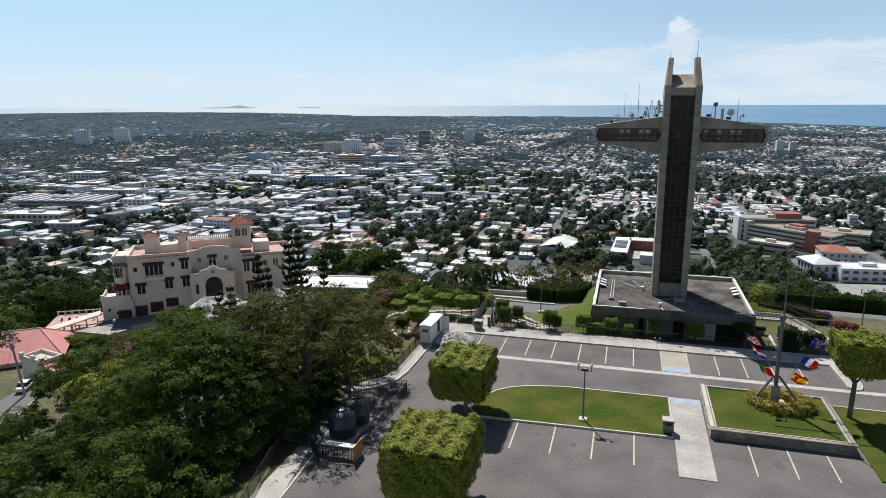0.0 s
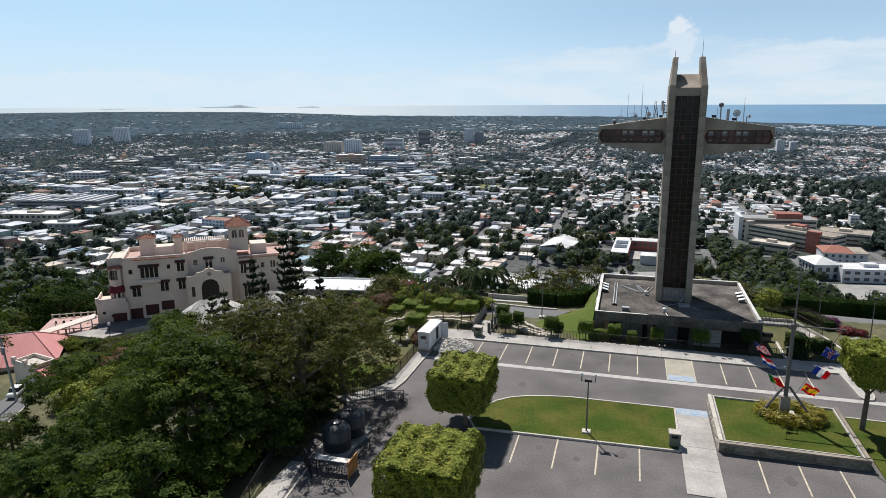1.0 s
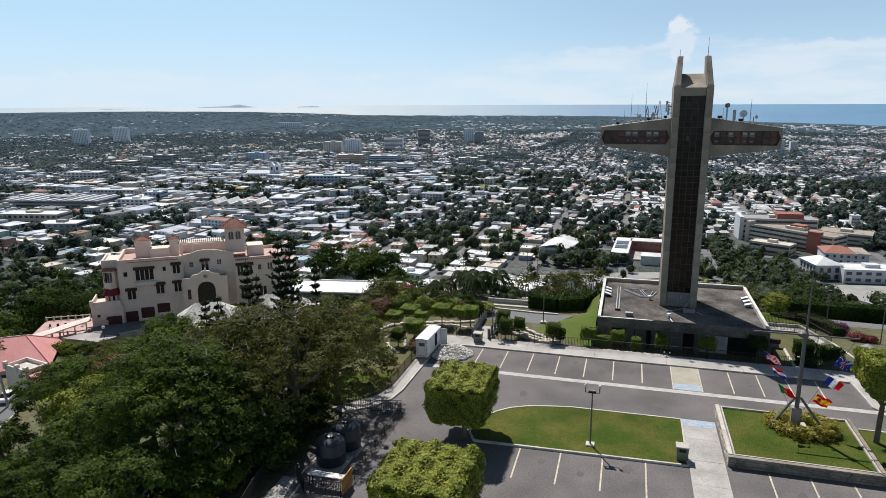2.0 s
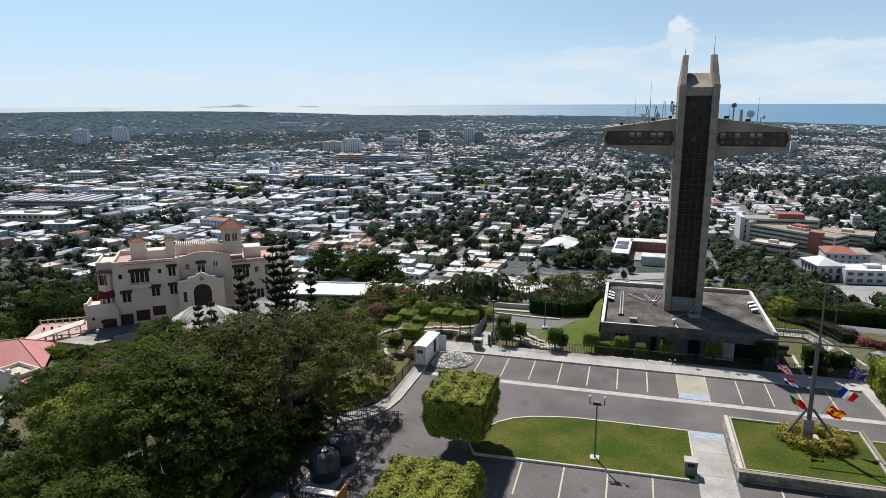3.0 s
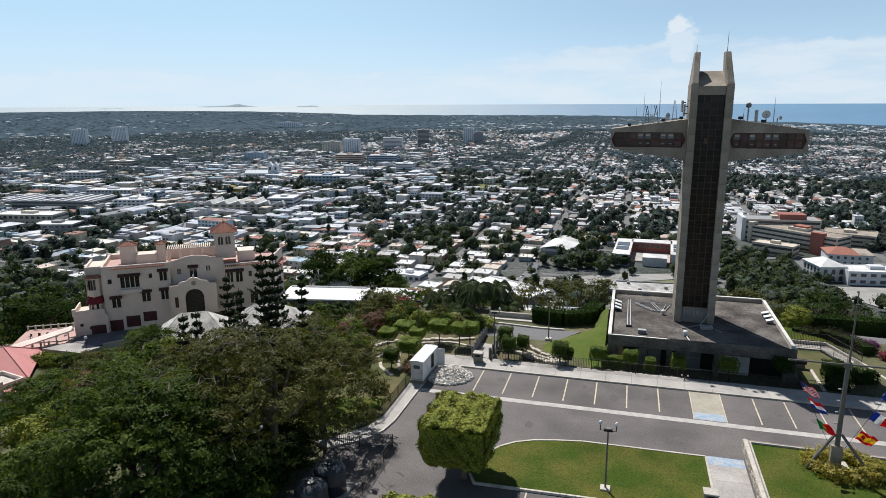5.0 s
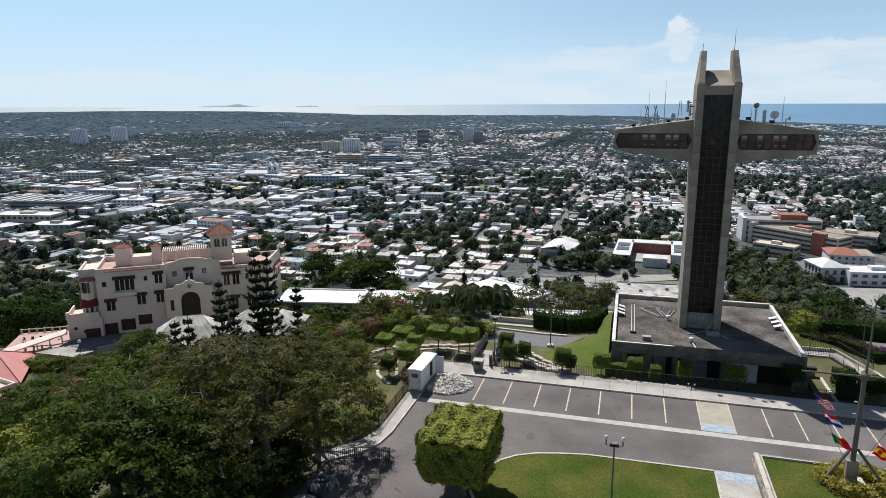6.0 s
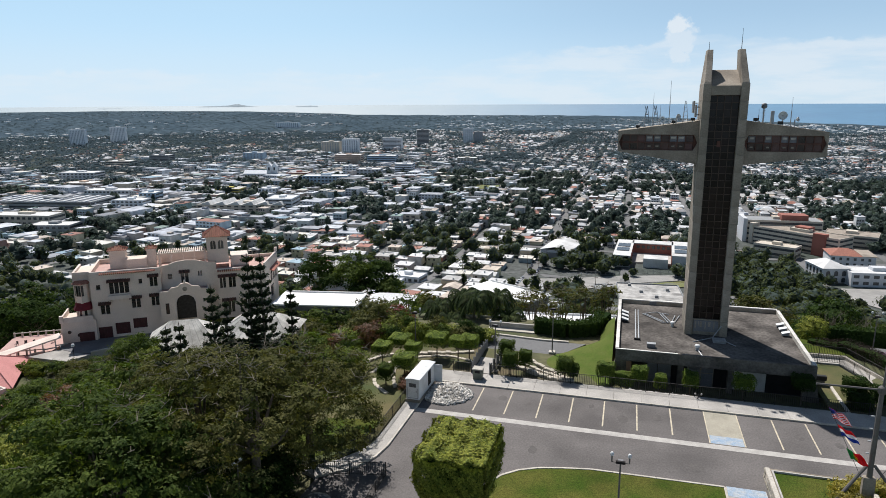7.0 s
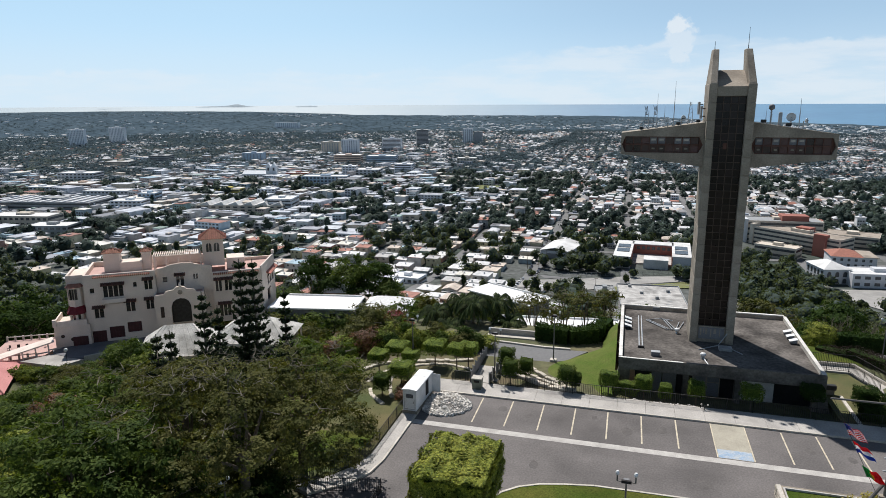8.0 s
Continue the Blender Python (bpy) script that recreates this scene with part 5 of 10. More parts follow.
part("stand", boxes((-0.45, 0.45, -0.2, 0.2, 0, 0.5)), CONCRETE, t)
DRIVEWAY = thing("road_east", 0, 0, 0, "grey hilltop drive behind the hedge", "road", kind="structure")
part("surface", slab([(23.8, 97.6), (60, 94.5), (60, 88.0), (25.6, 90.2)], -3.0, -1.02), ROAD, DRIVEWAY)
part("kerb_line", slab([(25.4, 90.2), (60, 88.0), (60, 87.7), (25.3, 89.9)], -3.0, -0.8), KERB, DRIVEWAY)
LOWROAD = thing("road_north", 0, 0, 0, "grey lane curving below the grass bank", "road", kind="structure")
part("surface", slab([(-22.0, 84.6), (-12.5, 83.6), (-9.2, 85.0), (-7.0, 88.4), (-12.0, 88.2), (-22.0, 89.2)], -3.0, -0.42), ROAD, LOWROAD)
part("far_kerb", slab([(-22.0, 89.2), (-12.0, 88.2), (-9.0, 88.3), (-9.0, 88.6), (-12.0, 88.5), (-22.0, 89.5)], -3.0, -0.25), KERB, LOWROAD)
BANK = thing("grass_bank", 0, 0, 0, "smooth mown grass bank beside the pavilion", "lawn", kind="structure")


def build_bank():
    n, m = 26, 30
    verts = []
    for j in range(m + 1):
        for i in range(n + 1):
            u, v = i / n, j / m
            y = 76.3 + 22 * v
            left = -15.0 + 9.5 * np.clip((y - 80.0) / 10, 0, 1) ** 1.2
            x = left + (-3.9 - left) * u
            rise = 1.35 * max(0, min(1, (y - 77) / 15, (99 - y) / 4)) ** 1.3 * (u ** 0.8) - 0.55 * (1 - u) * max(0, min(1, (y - 78) / 8))
            verts.append((x, y, -0.22 + rise))
    i, j = np.meshgrid(np.arange(n), np.arange(m), indexing="xy")
    a = (j * (n + 1) + i).ravel()
    part("turf", grid_mesh("turf", verts, np.c_[a, a + 1, a + n + 2, a + n + 1], GRASS_BANK, True), None, BANK)


build_bank()
LEFTLAWN = thing("lawn_garden", 0, 0, 0, "dry patchy lawn outside the garden railing", "lawn", kind="structure")
part("lawn", slab([(-22.4, 74.5), (-22.4, 60.2), (-24.2, 56.8), (-28.6, 53.0), (-31, 58), (-30, 70), (-29, 78), (-24, 78)], -1.5, -0.06), DRY_GRASS, LEFTLAWN)
part("lawn", slab([(-23.0, 64.0), (-23.4, 59.3), (-26.5, 56.4), (-30, 58), (-28, 63)], -0.5, -0.03), GRASS, LEFTLAWN)
t = thing("kiosk_roof", 24.6, 79.5, -0.2, "small grey roofed notice box beside the drive", "notice box")
part("body", boxes((-0.8, 0.8, -0.6, 0.6, 0, 1.6), bevel=0.03), WHITE_METAL, t)
part("roof", extruded(bmesh.new(), [(-1.0, 1.6), (1.0, 1.6), (0.0, 2.0)], lambda u, v, s: (u, -0.8 + 1.6 * s, v)), GREY_PANEL, t)


# ---- white stones and a low lamp along the pavilion railing ----
def loose_stone(x, y, r, seed):
    rng = random.Random(seed)
    t = thing("stone", x, y, -0.12, "rough white stone lying behind the iron railing", "stone", 40 * seed, "white stones behind the railing")
    bm = bmesh.new()
    bmesh.ops.create_icosphere(bm, subdivisions=1, radius=r)
    for v in bm.verts:
        k = rng.uniform(0.75, 1.2)
        v.co = Vector((v.co.x * k * 1.25, v.co.y * k, v.co.z * k * 0.75 + r * 0.5))
    part("rock", bm, RUBBLE, t)


for k, x in enumerate((-2.35, -2.05, -1.72, -1.5, -1.05, -0.1, 0.12, 0.42, 1.3, 1.62, 1.9, 2.25, 2.6, 2.95, 3.3)):
    loose_stone(x, 75.92 + 0.12 * ((k * 5) % 3), 0.13 + 0.05 * ((k * 7) % 4) / 3, k)
t = thing("ground_lamp", 4.1, 75.25, 0.14, "low dark lamp post with two small white globes", "lamp")
part("post", rods(((0, 0, 0), (0, 0, 0.42), 0.05, 0.04), ((-0.28, 0, 0.4), (0.28, 0, 0.4), 0.025), n=8), IRON, t)
for x in (-0.28, 0.28):
    part("globe", lathe([(0.02, 0.40), (0.07, 0.43), (0.09, 0.49), (0.07, 0.55), (0.02, 0.58)], 12, (x, 0)), KERB, t)


# ---- the mansion on the slope ----
HOUSE = thing("mansion", -107.5, 118.4, 0.38, "cream-pink Spanish revival mansion with terracotta roofs and a tower", "house", 34.7)


def wall_with_holes(u0, u1, y0, y1, z0, z1, holes):
    """A wall along u with rectangular openings cut right through it."""
    us = sorted({u0, u1, *[h[0] for h in holes], *[h[1] for h in holes]})
    zs = sorted({z0, z1, *[h[2] for h in holes], *[h[3] for h in holes]})
    bm = bmesh.new()
    for a, b in zip(us, us[1:]):
        run = None
        for c, d in zip(zs, zs[1:]):
            m, n = (a + b) / 2, (c + d) / 2
            solid = not any(h[0] < m < h[1] and h[2] < n < h[3] for h in holes)
            if solid:
                run = (run[0], d) if run else (c, d)
            if (not solid or d == z1) and run:
                box(bm, a, b, y0, y1, run[0], run[1])
                run = None
    bmesh.ops.remove_doubles(bm, verts=bm.verts[:], dist=0.0005)
    return bm


def tile_hood(u0, u1, y, z, deep=0.7, parent=None):
    """A small hood of barrel tiles over a window."""
    h = part("tile_hood", extruded(bmesh.new(), [(y, z + 0.42), (y - deep, z), (y - deep, z - 0.1), (y, z + 0.1)], lambda a, b, s: (u1 if s else u0, a, b)), DARK_WOOD, parent or HOUSE)
    n = max(2, int((u1 - u0) / 0.3))
    me = finish(rods(((0, 0.05, 0.46), (0, -deep - 0.08, 0.03), 0.10, 0.12), n=6), "tile", HOOD_TILE)
    for k in range(n):
        p = part("tile", me, None, h)
        p.matrix_basis = pose(u0 + (u1 - u0) * (k + 0.5) / n, y, z)


def house_window(u0, u1, z0, z1, y=0.0, lights=2, hood=True):
    w = part("window", boxes((u0, u1, y + 0.22, y + 0.26, z0, z1)), WINDOW_GLASS, HOUSE)
    for k in range(lights + 1):
        u = u0 + (u1 - u0) * k / lights
        part("window_frame", boxes((max(u0, u - 0.07), min(u1, u + 0.07), y + 0.06, y + 0.22, z0, z1)), STUCCO_TRIM, w)
    for z in (z0, z0 + (z1 - z0) * 0.62, z1 - 0.09):
        part("window_bar", boxes((u0, u1, y + 0.12, y + 0.2, z, z + 0.09)), DARK_WOOD, w)
    part("sill", boxes((u0 - 0.12, u1 + 0.12, y - 0.12, y + 0.1, z0 - 0.14, z0 - 0.002)), STUCCO_TRIM, w)
    if hood:
        tile_hood(u0 - 0.3, u1 + 0.3, y - 0.01, z1 + 0.18)


LEFT_HOLES = [(3.4, 7.2, -11.3, -8.9), (1.0, 1.9, -10.2, -9.2), (1.4, 3.2, -15.5, -13.5), (7.3, 9.1, -14.7, -12.7), (9.0, 9.8, -9.6, -8.6), (11.1, 12.7, -10.4, -8.4), (11.1, 12.7, -14.6, -12.6), (0.6, 3.2, -20.9, -18.2), (3.8, 6.6, -20.1, -17.6), (7.2, 9.9, -19.2, -17.0)]
part("wall_front", wall_with_holes(0, 13.4, 0, 0.4, -21.6, -7.0, LEFT_HOLES), STUCCO, HOUSE)
MID_HOLES = [(14.6, 15.6, -9.4, -8.3), (17.2, 18.8, -10.6, -8.3), (20.6, 21.6, -9.2, -8.1)]
part("wall_middle", wall_with_holes(13.4, 24.4, 0.9, 1.3, -19, -7.2, MID_HOLES), STUCCO, HOUSE)
RIGHT_HOLES = [(24.91, 26.27, -12.20, -9.80), (26.78, 28.31, -12.20, -9.80), (29.50, 30.35, -11.10, -9.90), (31.71, 32.90, -11.20, -9.60), (25.42, 27.80, -17.80, -15.20), (29.59, 31.29, -17.40, -15.20)]
part("wall_right", wall_with_holes(24.4, 34.6, 0.2, 0.6, -19, -8.4, RIGHT_HOLES), STUCCO, HOUSE)
part("parapet_arch", profile([(13.4, -7.2), (24.4, -7.2), (24.4, -6.5), (22.5, -6.3), (20.6, -5.75), (18.5, -5.55), (16.4, -5.75), (14.8, -6.3), (13.4, -6.5)], 0.9, 1.25), STUCCO, HOUSE)
part("parapet", boxes((0, 13.4, 0.02, 0.38, -7.0, -6.45), bevel=0.04), STUCCO_TRIM, HOUSE)
part("parapet", boxes((24.4, 34.6, 0.22, 0.58, -8.4, -7.9), bevel=0.04), STUCCO_TRIM, HOUSE)
part("roof_terrace", boxes((0.4, 13.0, 0.4, 12.0, -7.75, -7.45)), PINK_DECK, HOUSE, "pink tiled roof terrace")
part("roof_terrace", boxes((13.0, 24.4, 1.3, 12.0, -7.72, -7.42)), PINK_DECK, HOUSE, "pink tiled roof terrace")
part("roof_terrace", slab([(24.4, 0.6), (34.3, 0.6), (37.6, 12.0), (24.4, 12.0)], -8.9, -8.6), PINK_DECK, HOUSE, "pink tiled roof terrace")
part("step_wall", boxes((24.2, 24.42, 0.6, 12.0, -8.9, -6.9)), STUCCO, HOUSE)
part("wall_west", boxes((0, 0.4, 0.4, 12.0, -21.6, -6.45)), STUCCO, HOUSE)
# the east end is splayed and carries three round-headed windows under a tiled hood
EAST_HOLES = [(4.9, 6.3, -12.9, -11.2), (7.2, 8.6, -12.9, -11.2), (9.5, 10.9, -12.9, -11.2), (4.4, 7.0, -16.6, -14.2)]
east = part("wall_east", wall_with_holes(0.0, 12.2, 0.0, 0.4, -19, -7.9, EAST_HOLES), STUCCO, HOUSE)
east.matrix_basis = Matrix.Translation((34.6, 0.35, 0)) @ pose(0, 0, 0, 0, 0, 73)
for x0, x1, z0, z1 in EAST_HOLES:
    part("pane", boxes((x0, x1, 0.2, 0.24, z0, z1)), WINDOW_GLASS, east)
    part("window_frame", boxes(((x0 + x1) / 2 - 0.06, (x0 + x1) / 2 + 0.06, 0.08, 0.2, z0, z1)), DARK_WOOD, east)
    part("sill", boxes((x0 - 0.15, x1 + 0.15, -0.12, 0.1, z0 - 0.15, z0)), STUCCO_TRIM, east)
    if z0 > -14:
        m, r = (x0 + x1) / 2, (x1 - x0) / 2
        part("arched_head", profile([(m + r * math.cos(q), z1 + r * math.sin(q)) for q in (0, 0.52, 1.05, 1.57, 2.09, 2.62, 3.14)], -0.03, 0.02), WINDOW_GLASS, east)
part("east_hood", extruded(bmesh.new(), [(0.0, -9.75), (-0.95, -10.25), (-0.95, -10.4), (0.0, -10.15)], lambda u, v, k: (4.1 + 7.9 * k, u, v)), TERRACOTTA, east, "tiled hood over three arched windows")
part("lintel", boxes((4.2, 7.2, -0.08, 0.02, -14.15, -13.9)), DARK_WOOD, east)
part("parapet", boxes((0.0, 12.2, 0.02, 0.38, -7.9, -7.4), bevel=0.04), STUCCO_TRIM, east)
part("corner_pier", boxes((11.6, 12.3, -0.1, 0.5, -7.4, -6.5), bevel=0.05), STUCCO_TRIM, east)
part("wall_back", boxes((0, 24.4, 12.0, 12.4, -21.6, -6.45), (24.4, 37.9, 12.0, 12.4, -21.6, -7.9)), STUCCO, HOUSE)
house_window(3.4, 7.2, -11.3, -8.9, lights=4)
part("balcony", boxes((3.1, 7.5, -0.75, -0.02, -12.4, -11.55), bevel=0.05), STUCCO_TRIM, HOUSE)
for k in range(6):
    part("corbel", boxes((3.3 + 0.75 * k, 3.5 + 0.75 * k, -0.55, -0.02, -12.75, -12.42)), STUCCO_TRIM, HOUSE)
house_window(1.0, 1.9, -10.2, -9.2, lights=1, hood=False)
house_window(1.4, 3.2, -15.5, -13.5)
house_window(7.3, 9.1, -14.7, -12.7)
house_window(9.0, 9.8, -9.6, -8.6, lights=1, hood=False)
house_window(11.1, 12.7, -10.4, -8.4)
house_window(11.1, 12.7, -14.6, -12.6)
house_window(14.6, 15.6, -9.4, -8.3, 0.9, 1, False)
house_window(17.2, 18.8, -10.6, -8.3, 0.9, 2)
house_window(20.6, 21.6, -9.2, -8.1, 0.9, 2, False)
house_window(24.91, 26.27, -12.20, -9.80, 0.2, 2)
house_window(26.78, 28.31, -12.20, -9.80, 0.2, 2)
house_window(29.50, 30.35, -11.10, -9.90, 0.2, 1, False)
house_window(31.71, 32.90, -11.20, -9.60, 0.2, 2, False)
house_window(25.42, 27.80, -17.80, -15.20, 0.2, 3)
house_window(29.59, 31.29, -17.40, -15.20, 0.2, 2, False)
for u0, u1, z0, z1 in ((0.6, 3.2, -20.9, -18.2), (3.8, 6.6, -20.1, -17.6), (7.2, 9.9, -19.2, -17.0)):
    g = part("garage_door", boxes((u0, u1, 0.3, 0.36, z0, z1)), MAROON, HOUSE, "maroon garage door")
    for k in range(5):
        part("door_board", boxes((u0 + (u1 - u0) * k / 5 + 0.03, u0 + (u1 - u0) * (k + 1) / 5 - 0.03, 0.26, 0.3, z0, z1 - 0.05)), MAROON, g)
g = part("garage_door", boxes((-2.9, -0.1, -0.66, -0.61, -21.5, -18.7)), MAROON, HOUSE, "maroon garage door")
for k in range(5):
    part("door_board", boxes((-2.87 + 0.56 * k, -2.37 + 0.56 * k, -0.70, -0.66, -21.5, -18.75)), MAROON, g)
part("garage_lintel", boxes((-3.2, 0.2, -0.74, -0.6, -18.7, -18.45)), STUCCO_TRIM, HOUSE)
for k, (u, z) in enumerate(((17.0, -7.0), (18.0, -6.8), (19.0, -7.0), (13.9, -7.3), (22.6, -6.9))):
    part("slit", boxes((u - 0.09, u + 0.09, 0.86, 0.9, z - 0.45, z + 0.35)), STUCCO_TRIM, HOUSE)
for k in range(28):
    part("eave_tile", rods(((2.0 + 0.38 * k, 0.05, -6.75), (2.0 + 0.38 * k, -0.55, -6.98), 0.13, 0.15), n=6), TERRACOTTA, HOUSE)
for k in range(22):
    part("eave_tile", rods(((24.8 + 0.43 * k, 0.25, -8.2), (24.8 + 0.43 * k, -0.3, -8.4), 0.13, 0.15), n=6), TERRACOTTA, HOUSE)


def porch():
    p = part("porch", profile([(13.0, -17.6), (13.0, -11.20), (14.8, -11.10), (15.3, -10.50), (16.7, -10.30), (17.2, -9.80), (18.0, -9.60), (18.8, -9.80), (19.3, -10.30), (20.7, -10.50), (21.2, -11.10), (22.6, -11.20), (22.6, -17.6), (19.9, -17.6), (19.9, -13.90), (19.5, -12.80), (18.8, -12.30), (18.0, -12.15), (17.2, -12.30), (16.5, -12.80), (16.1, -13.90), (16.1, -17.6)], -2.6, -2.1), STUCCO, HOUSE, "arched entrance porch")
    part("porch_roof", boxes((13.0, 22.6, -2.1, 0.9, -11.90, -11.60)), PINK_DECK, p)
    part("porch_side", boxes((13.0, 13.3, -2.1, 0.9, -17.6, -11.25)), STUCCO, p)
    part("porch_side", boxes((22.3, 22.6, -2.1, 0.9, -17.6, -11.25)), STUCCO, p)
    part("arch_trim", profile([(15.8, -17.6), (15.8, -13.80), (16.25, -12.60), (17.1, -12.00), (18.0, -11.85), (18.9, -12.00), (19.75, -12.60), (20.2, -13.80), (20.2, -17.6), (19.95, -17.6), (19.95, -13.90), (19.5, -12.80), (18.8, -12.30), (18.0, -12.15), (17.2, -12.30), (16.5, -12.80), (16.05, -13.90), (16.05, -17.6)], -2.72, -2.58), STUCCO_TRIM, p)
    part("iron_gate", boxes((16.1, 19.9, -1.6, -1.5, -17.6, -12.20)), IRON, p)
    part("shield", lathe([(0.5, -0.1), (0.45, 0.05), (0.1, 0.12)], 8, (0, 0)), CONCRETE, p).matrix_basis = Matrix.Translation((18.0, -2.7, -10.90)) @ pose(0, 0, 0, 90, 0, 0)
    part("side_window", boxes((14.0, 14.7, -2.63, -2.6, -16.0, -13.70)), DARK_WOOD, p)
    part("finial", lathe([(0.2, -9.60), (0.22, -9.30), (0.05, -8.90)], 8, (18.0, -2.35)), STUCCO_TRIM, p)


porch()


def hip_tower(u0, u1, v0, v1, z0, z1, rise, over, name, windows=()):
    b = part(name, boxes((u0, u1, v0, v1, z0, z1)), STUCCO, HOUSE)
    part("cornice", boxes((u0 - 0.2, u1 + 0.2, v0 - 0.2, v1 + 0.2, z1 - 0.25, z1)), STUCCO_TRIM, b)
    bm = bmesh.new()
    base = [bm.verts.new(c) for c in ((u0 - over, v0 - over, z1), (u1 + over, v0 - over, z1), (u1 + over, v1 + over, z1), (u0 - over, v1 + over, z1))]
    top = bm.verts.new(((u0 + u1) / 2, (v0 + v1) / 2, z1 + rise))
    bm.faces.new(base[::-1])
    for k in range(4):
        bm.faces.new((base[k], base[(k + 1) % 4], top))
    roof = part("tile_roof", bm, TERRACOTTA, b)
    apex = Vector(((u0 + u1) / 2, (v0 + v1) / 2, z1 + rise))
    corners = [Vector(c) for c in ((u0 - over, v0 - over, z1), (u1 + over, v0 - over, z1), (u1 + over, v1 + over, z1), (u0 - over, v1 + over, z1))]
    for k in (0, 1, 3):
        a, c = corners[k], corners[(k + 1) % 4]
        n = max(4, int((c - a).length / 0.42))
        for i in range(n):
            f = (i + 0.5) / n
            foot = a.lerp(c, f)
            reach = 1 - abs(2 * f - 1)
            part("barrel_tile", rods((foot + Vector((0, 0, 0.04)), foot.lerp(apex.lerp((a + c) / 2, 0) if reach > 0.97 else foot + (apex - (a + c) / 2) * reach, 0.97 if reach > 0.97 else 1.0) + Vector((0, 0, 0.04)), 0.11, 0.09), n=6), TERRACOTTA, roof)
    for w in windows:
        m, r = (w[0] + w[1]) / 2, (w[1] - w[0]) / 2
        arch = [(m + r * math.cos(q), w[3] + r * math.sin(q)) for q in (0, 0.52, 1.05, 1.57, 2.09, 2.62, 3.14)]
        part("window", profile([(w[0], w[2]), (w[1], w[2])] + arch, v0 - 0.06, v0 + 0.01), WINDOW_GLASS, b)
        part("mullion", boxes((m - 0.05, m + 0.05, v0 - 0.09, v0 - 0.05, w[2], w[3] + r)), STUCCO_TRIM, b)
        part("window_trim", boxes((w[0] - 0.15, w[0], v0 - 0.1, v0, w[2], w[3]), (w[1], w[1] + 0.15, v0 - 0.1, v0, w[2], w[3]), (w[0] - 0.15, w[1] + 0.15, v0 - 0.12, v0, w[2] - 0.15, w[2])), STUCCO_TRIM, b)
    part("finial", lathe([(0.16, z1 + rise - 0.05), (0.2, z1 + rise + 0.2), (0.04, z1 + rise + 0.6)], 8, ((u0 + u1) / 2, (v0 + v1) / 2)), STUCCO_TRIM, b)


hip_tower(22.8, 27.2, 4.2, 8.6, -7.45, -1.5, 2.1, 0.7, "tower", ((23.6, 24.7, -4.3, -2.95), (25.2, 26.3, -4.3, -2.95)))
hip_tower(3.2, 6.4, 6.0, 8.6, -7.45, -3.5, 0.9, 0.35, "chimney_house")
hip_tower(10.6, 12.4, 5.4, 7.2, -7.45, -3.5, 0.7, 0.3, "chimney_house")
part("stair_house", boxes((27.6, 31.4, 5.0, 9.5, -8.6, -6.2), bevel=0.1), STUCCO_TRIM, HOUSE)
part("roof_room", boxes((6.4, 10.6, 5.0, 8.4, -7.45, -5.4)), STUCCO, HOUSE)
part("terrace_wall", boxes((12.4, 22.8, 8.2, 8.5, -7.45, -5.5)), STUCCO_TRIM, HOUSE)
PERGOLA = part("pergola", boxes((12.8, 22.4, 3.6, 3.8, -4.55, -4.35), (12.8, 22.4, 6.6, 6.8, -4.55, -4.35)), STUCCO_TRIM, HOUSE, "white roof pergola")
for k in range(5):
    for v in (3.7, 6.7):
        part("post", boxes((13.0 + 2.3 * k, 13.3 + 2.3 * k, v - 0.15, v + 0.15, -7.45, -4.55)), STUCCO_TRIM, PERGOLA)
for k in range(22):
    part("slat", boxes((12.9 + 0.44 * k, 13.06 + 0.44 * k, 2.9, 7.5, -4.34, -4.14)), STUCCO_TRIM, PERGOLA)
# west bay, awning and lower terrace
part("west_wing", boxes((-3.2, 0.0, 0.9, 9.0, -21.6, -7.0)), STUCCO, HOUSE)
part("parapet", boxes((-3.2, 0.0, 0.92, 1.3, -7.0, -6.45), (-3.2, -2.8, 1.3, 9.0, -7.0, -6.45)), STUCCO_TRIM, HOUSE)
BAY = part("west_bay", extruded(bmesh.new(), [(-3.0, 0.88), (-2.7, 0.1), (-1.7, -0.35), (-0.7, 0.1), (-0.35, 0.88)], lambda u, v, s: (u, v, -8.7 if s else -12.6)), STUCCO, HOUSE, "rounded bay with tall windows")
part("bay_roof", extruded(bmesh.new(), [(-3.5, 0.88), (-3.1, -0.2), (-1.7, -0.8), (-0.3, -0.2), (0.0, 0.88)], lambda u, v, s: (-1.7 + (u + 1.7) * (1 - 0.35 * s), 0.88 + (v - 0.88) * (1 - 0.6 * s), -8.1 if s else -8.7)), TERRACOTTA, BAY)
for a, b in (((-2.95, 0.72), (-2.72, 0.2)), ((-2.62, 0.05), (-2.2, -0.14)), ((-2.1, -0.2), (-1.75, -0.34)), ((-1.6, -0.33), (-1.2, -0.15))):
    part("bay_window", extruded(bmesh.new(), [(-11.2, 0), (-9.0, 0), (-9.0, 1), (-11.2, 1)], lambda z, w, s, a=a, b=b: ((a if w == 0 else b)[0] - 0.02, (a if w == 0 else b)[1] - 0.05 + 0.03 * s, z)), WINDOW_GLASS, BAY)
part("awning", extruded(bmesh.new(), [(-3.7, 0.85), (-3.2, -0.7), (-1.7, -1.4), (-0.2, -0.7), (0.2, 0.85)], lambda u, v, s: (-1.7 + (u + 1.7) * (1 - 0.3 * s), 0.85 + (v - 0.85) * (1 - 0.6 * s), -12.6 if s else -14.0)), MAROON_CLOTH, HOUSE, "maroon awning")
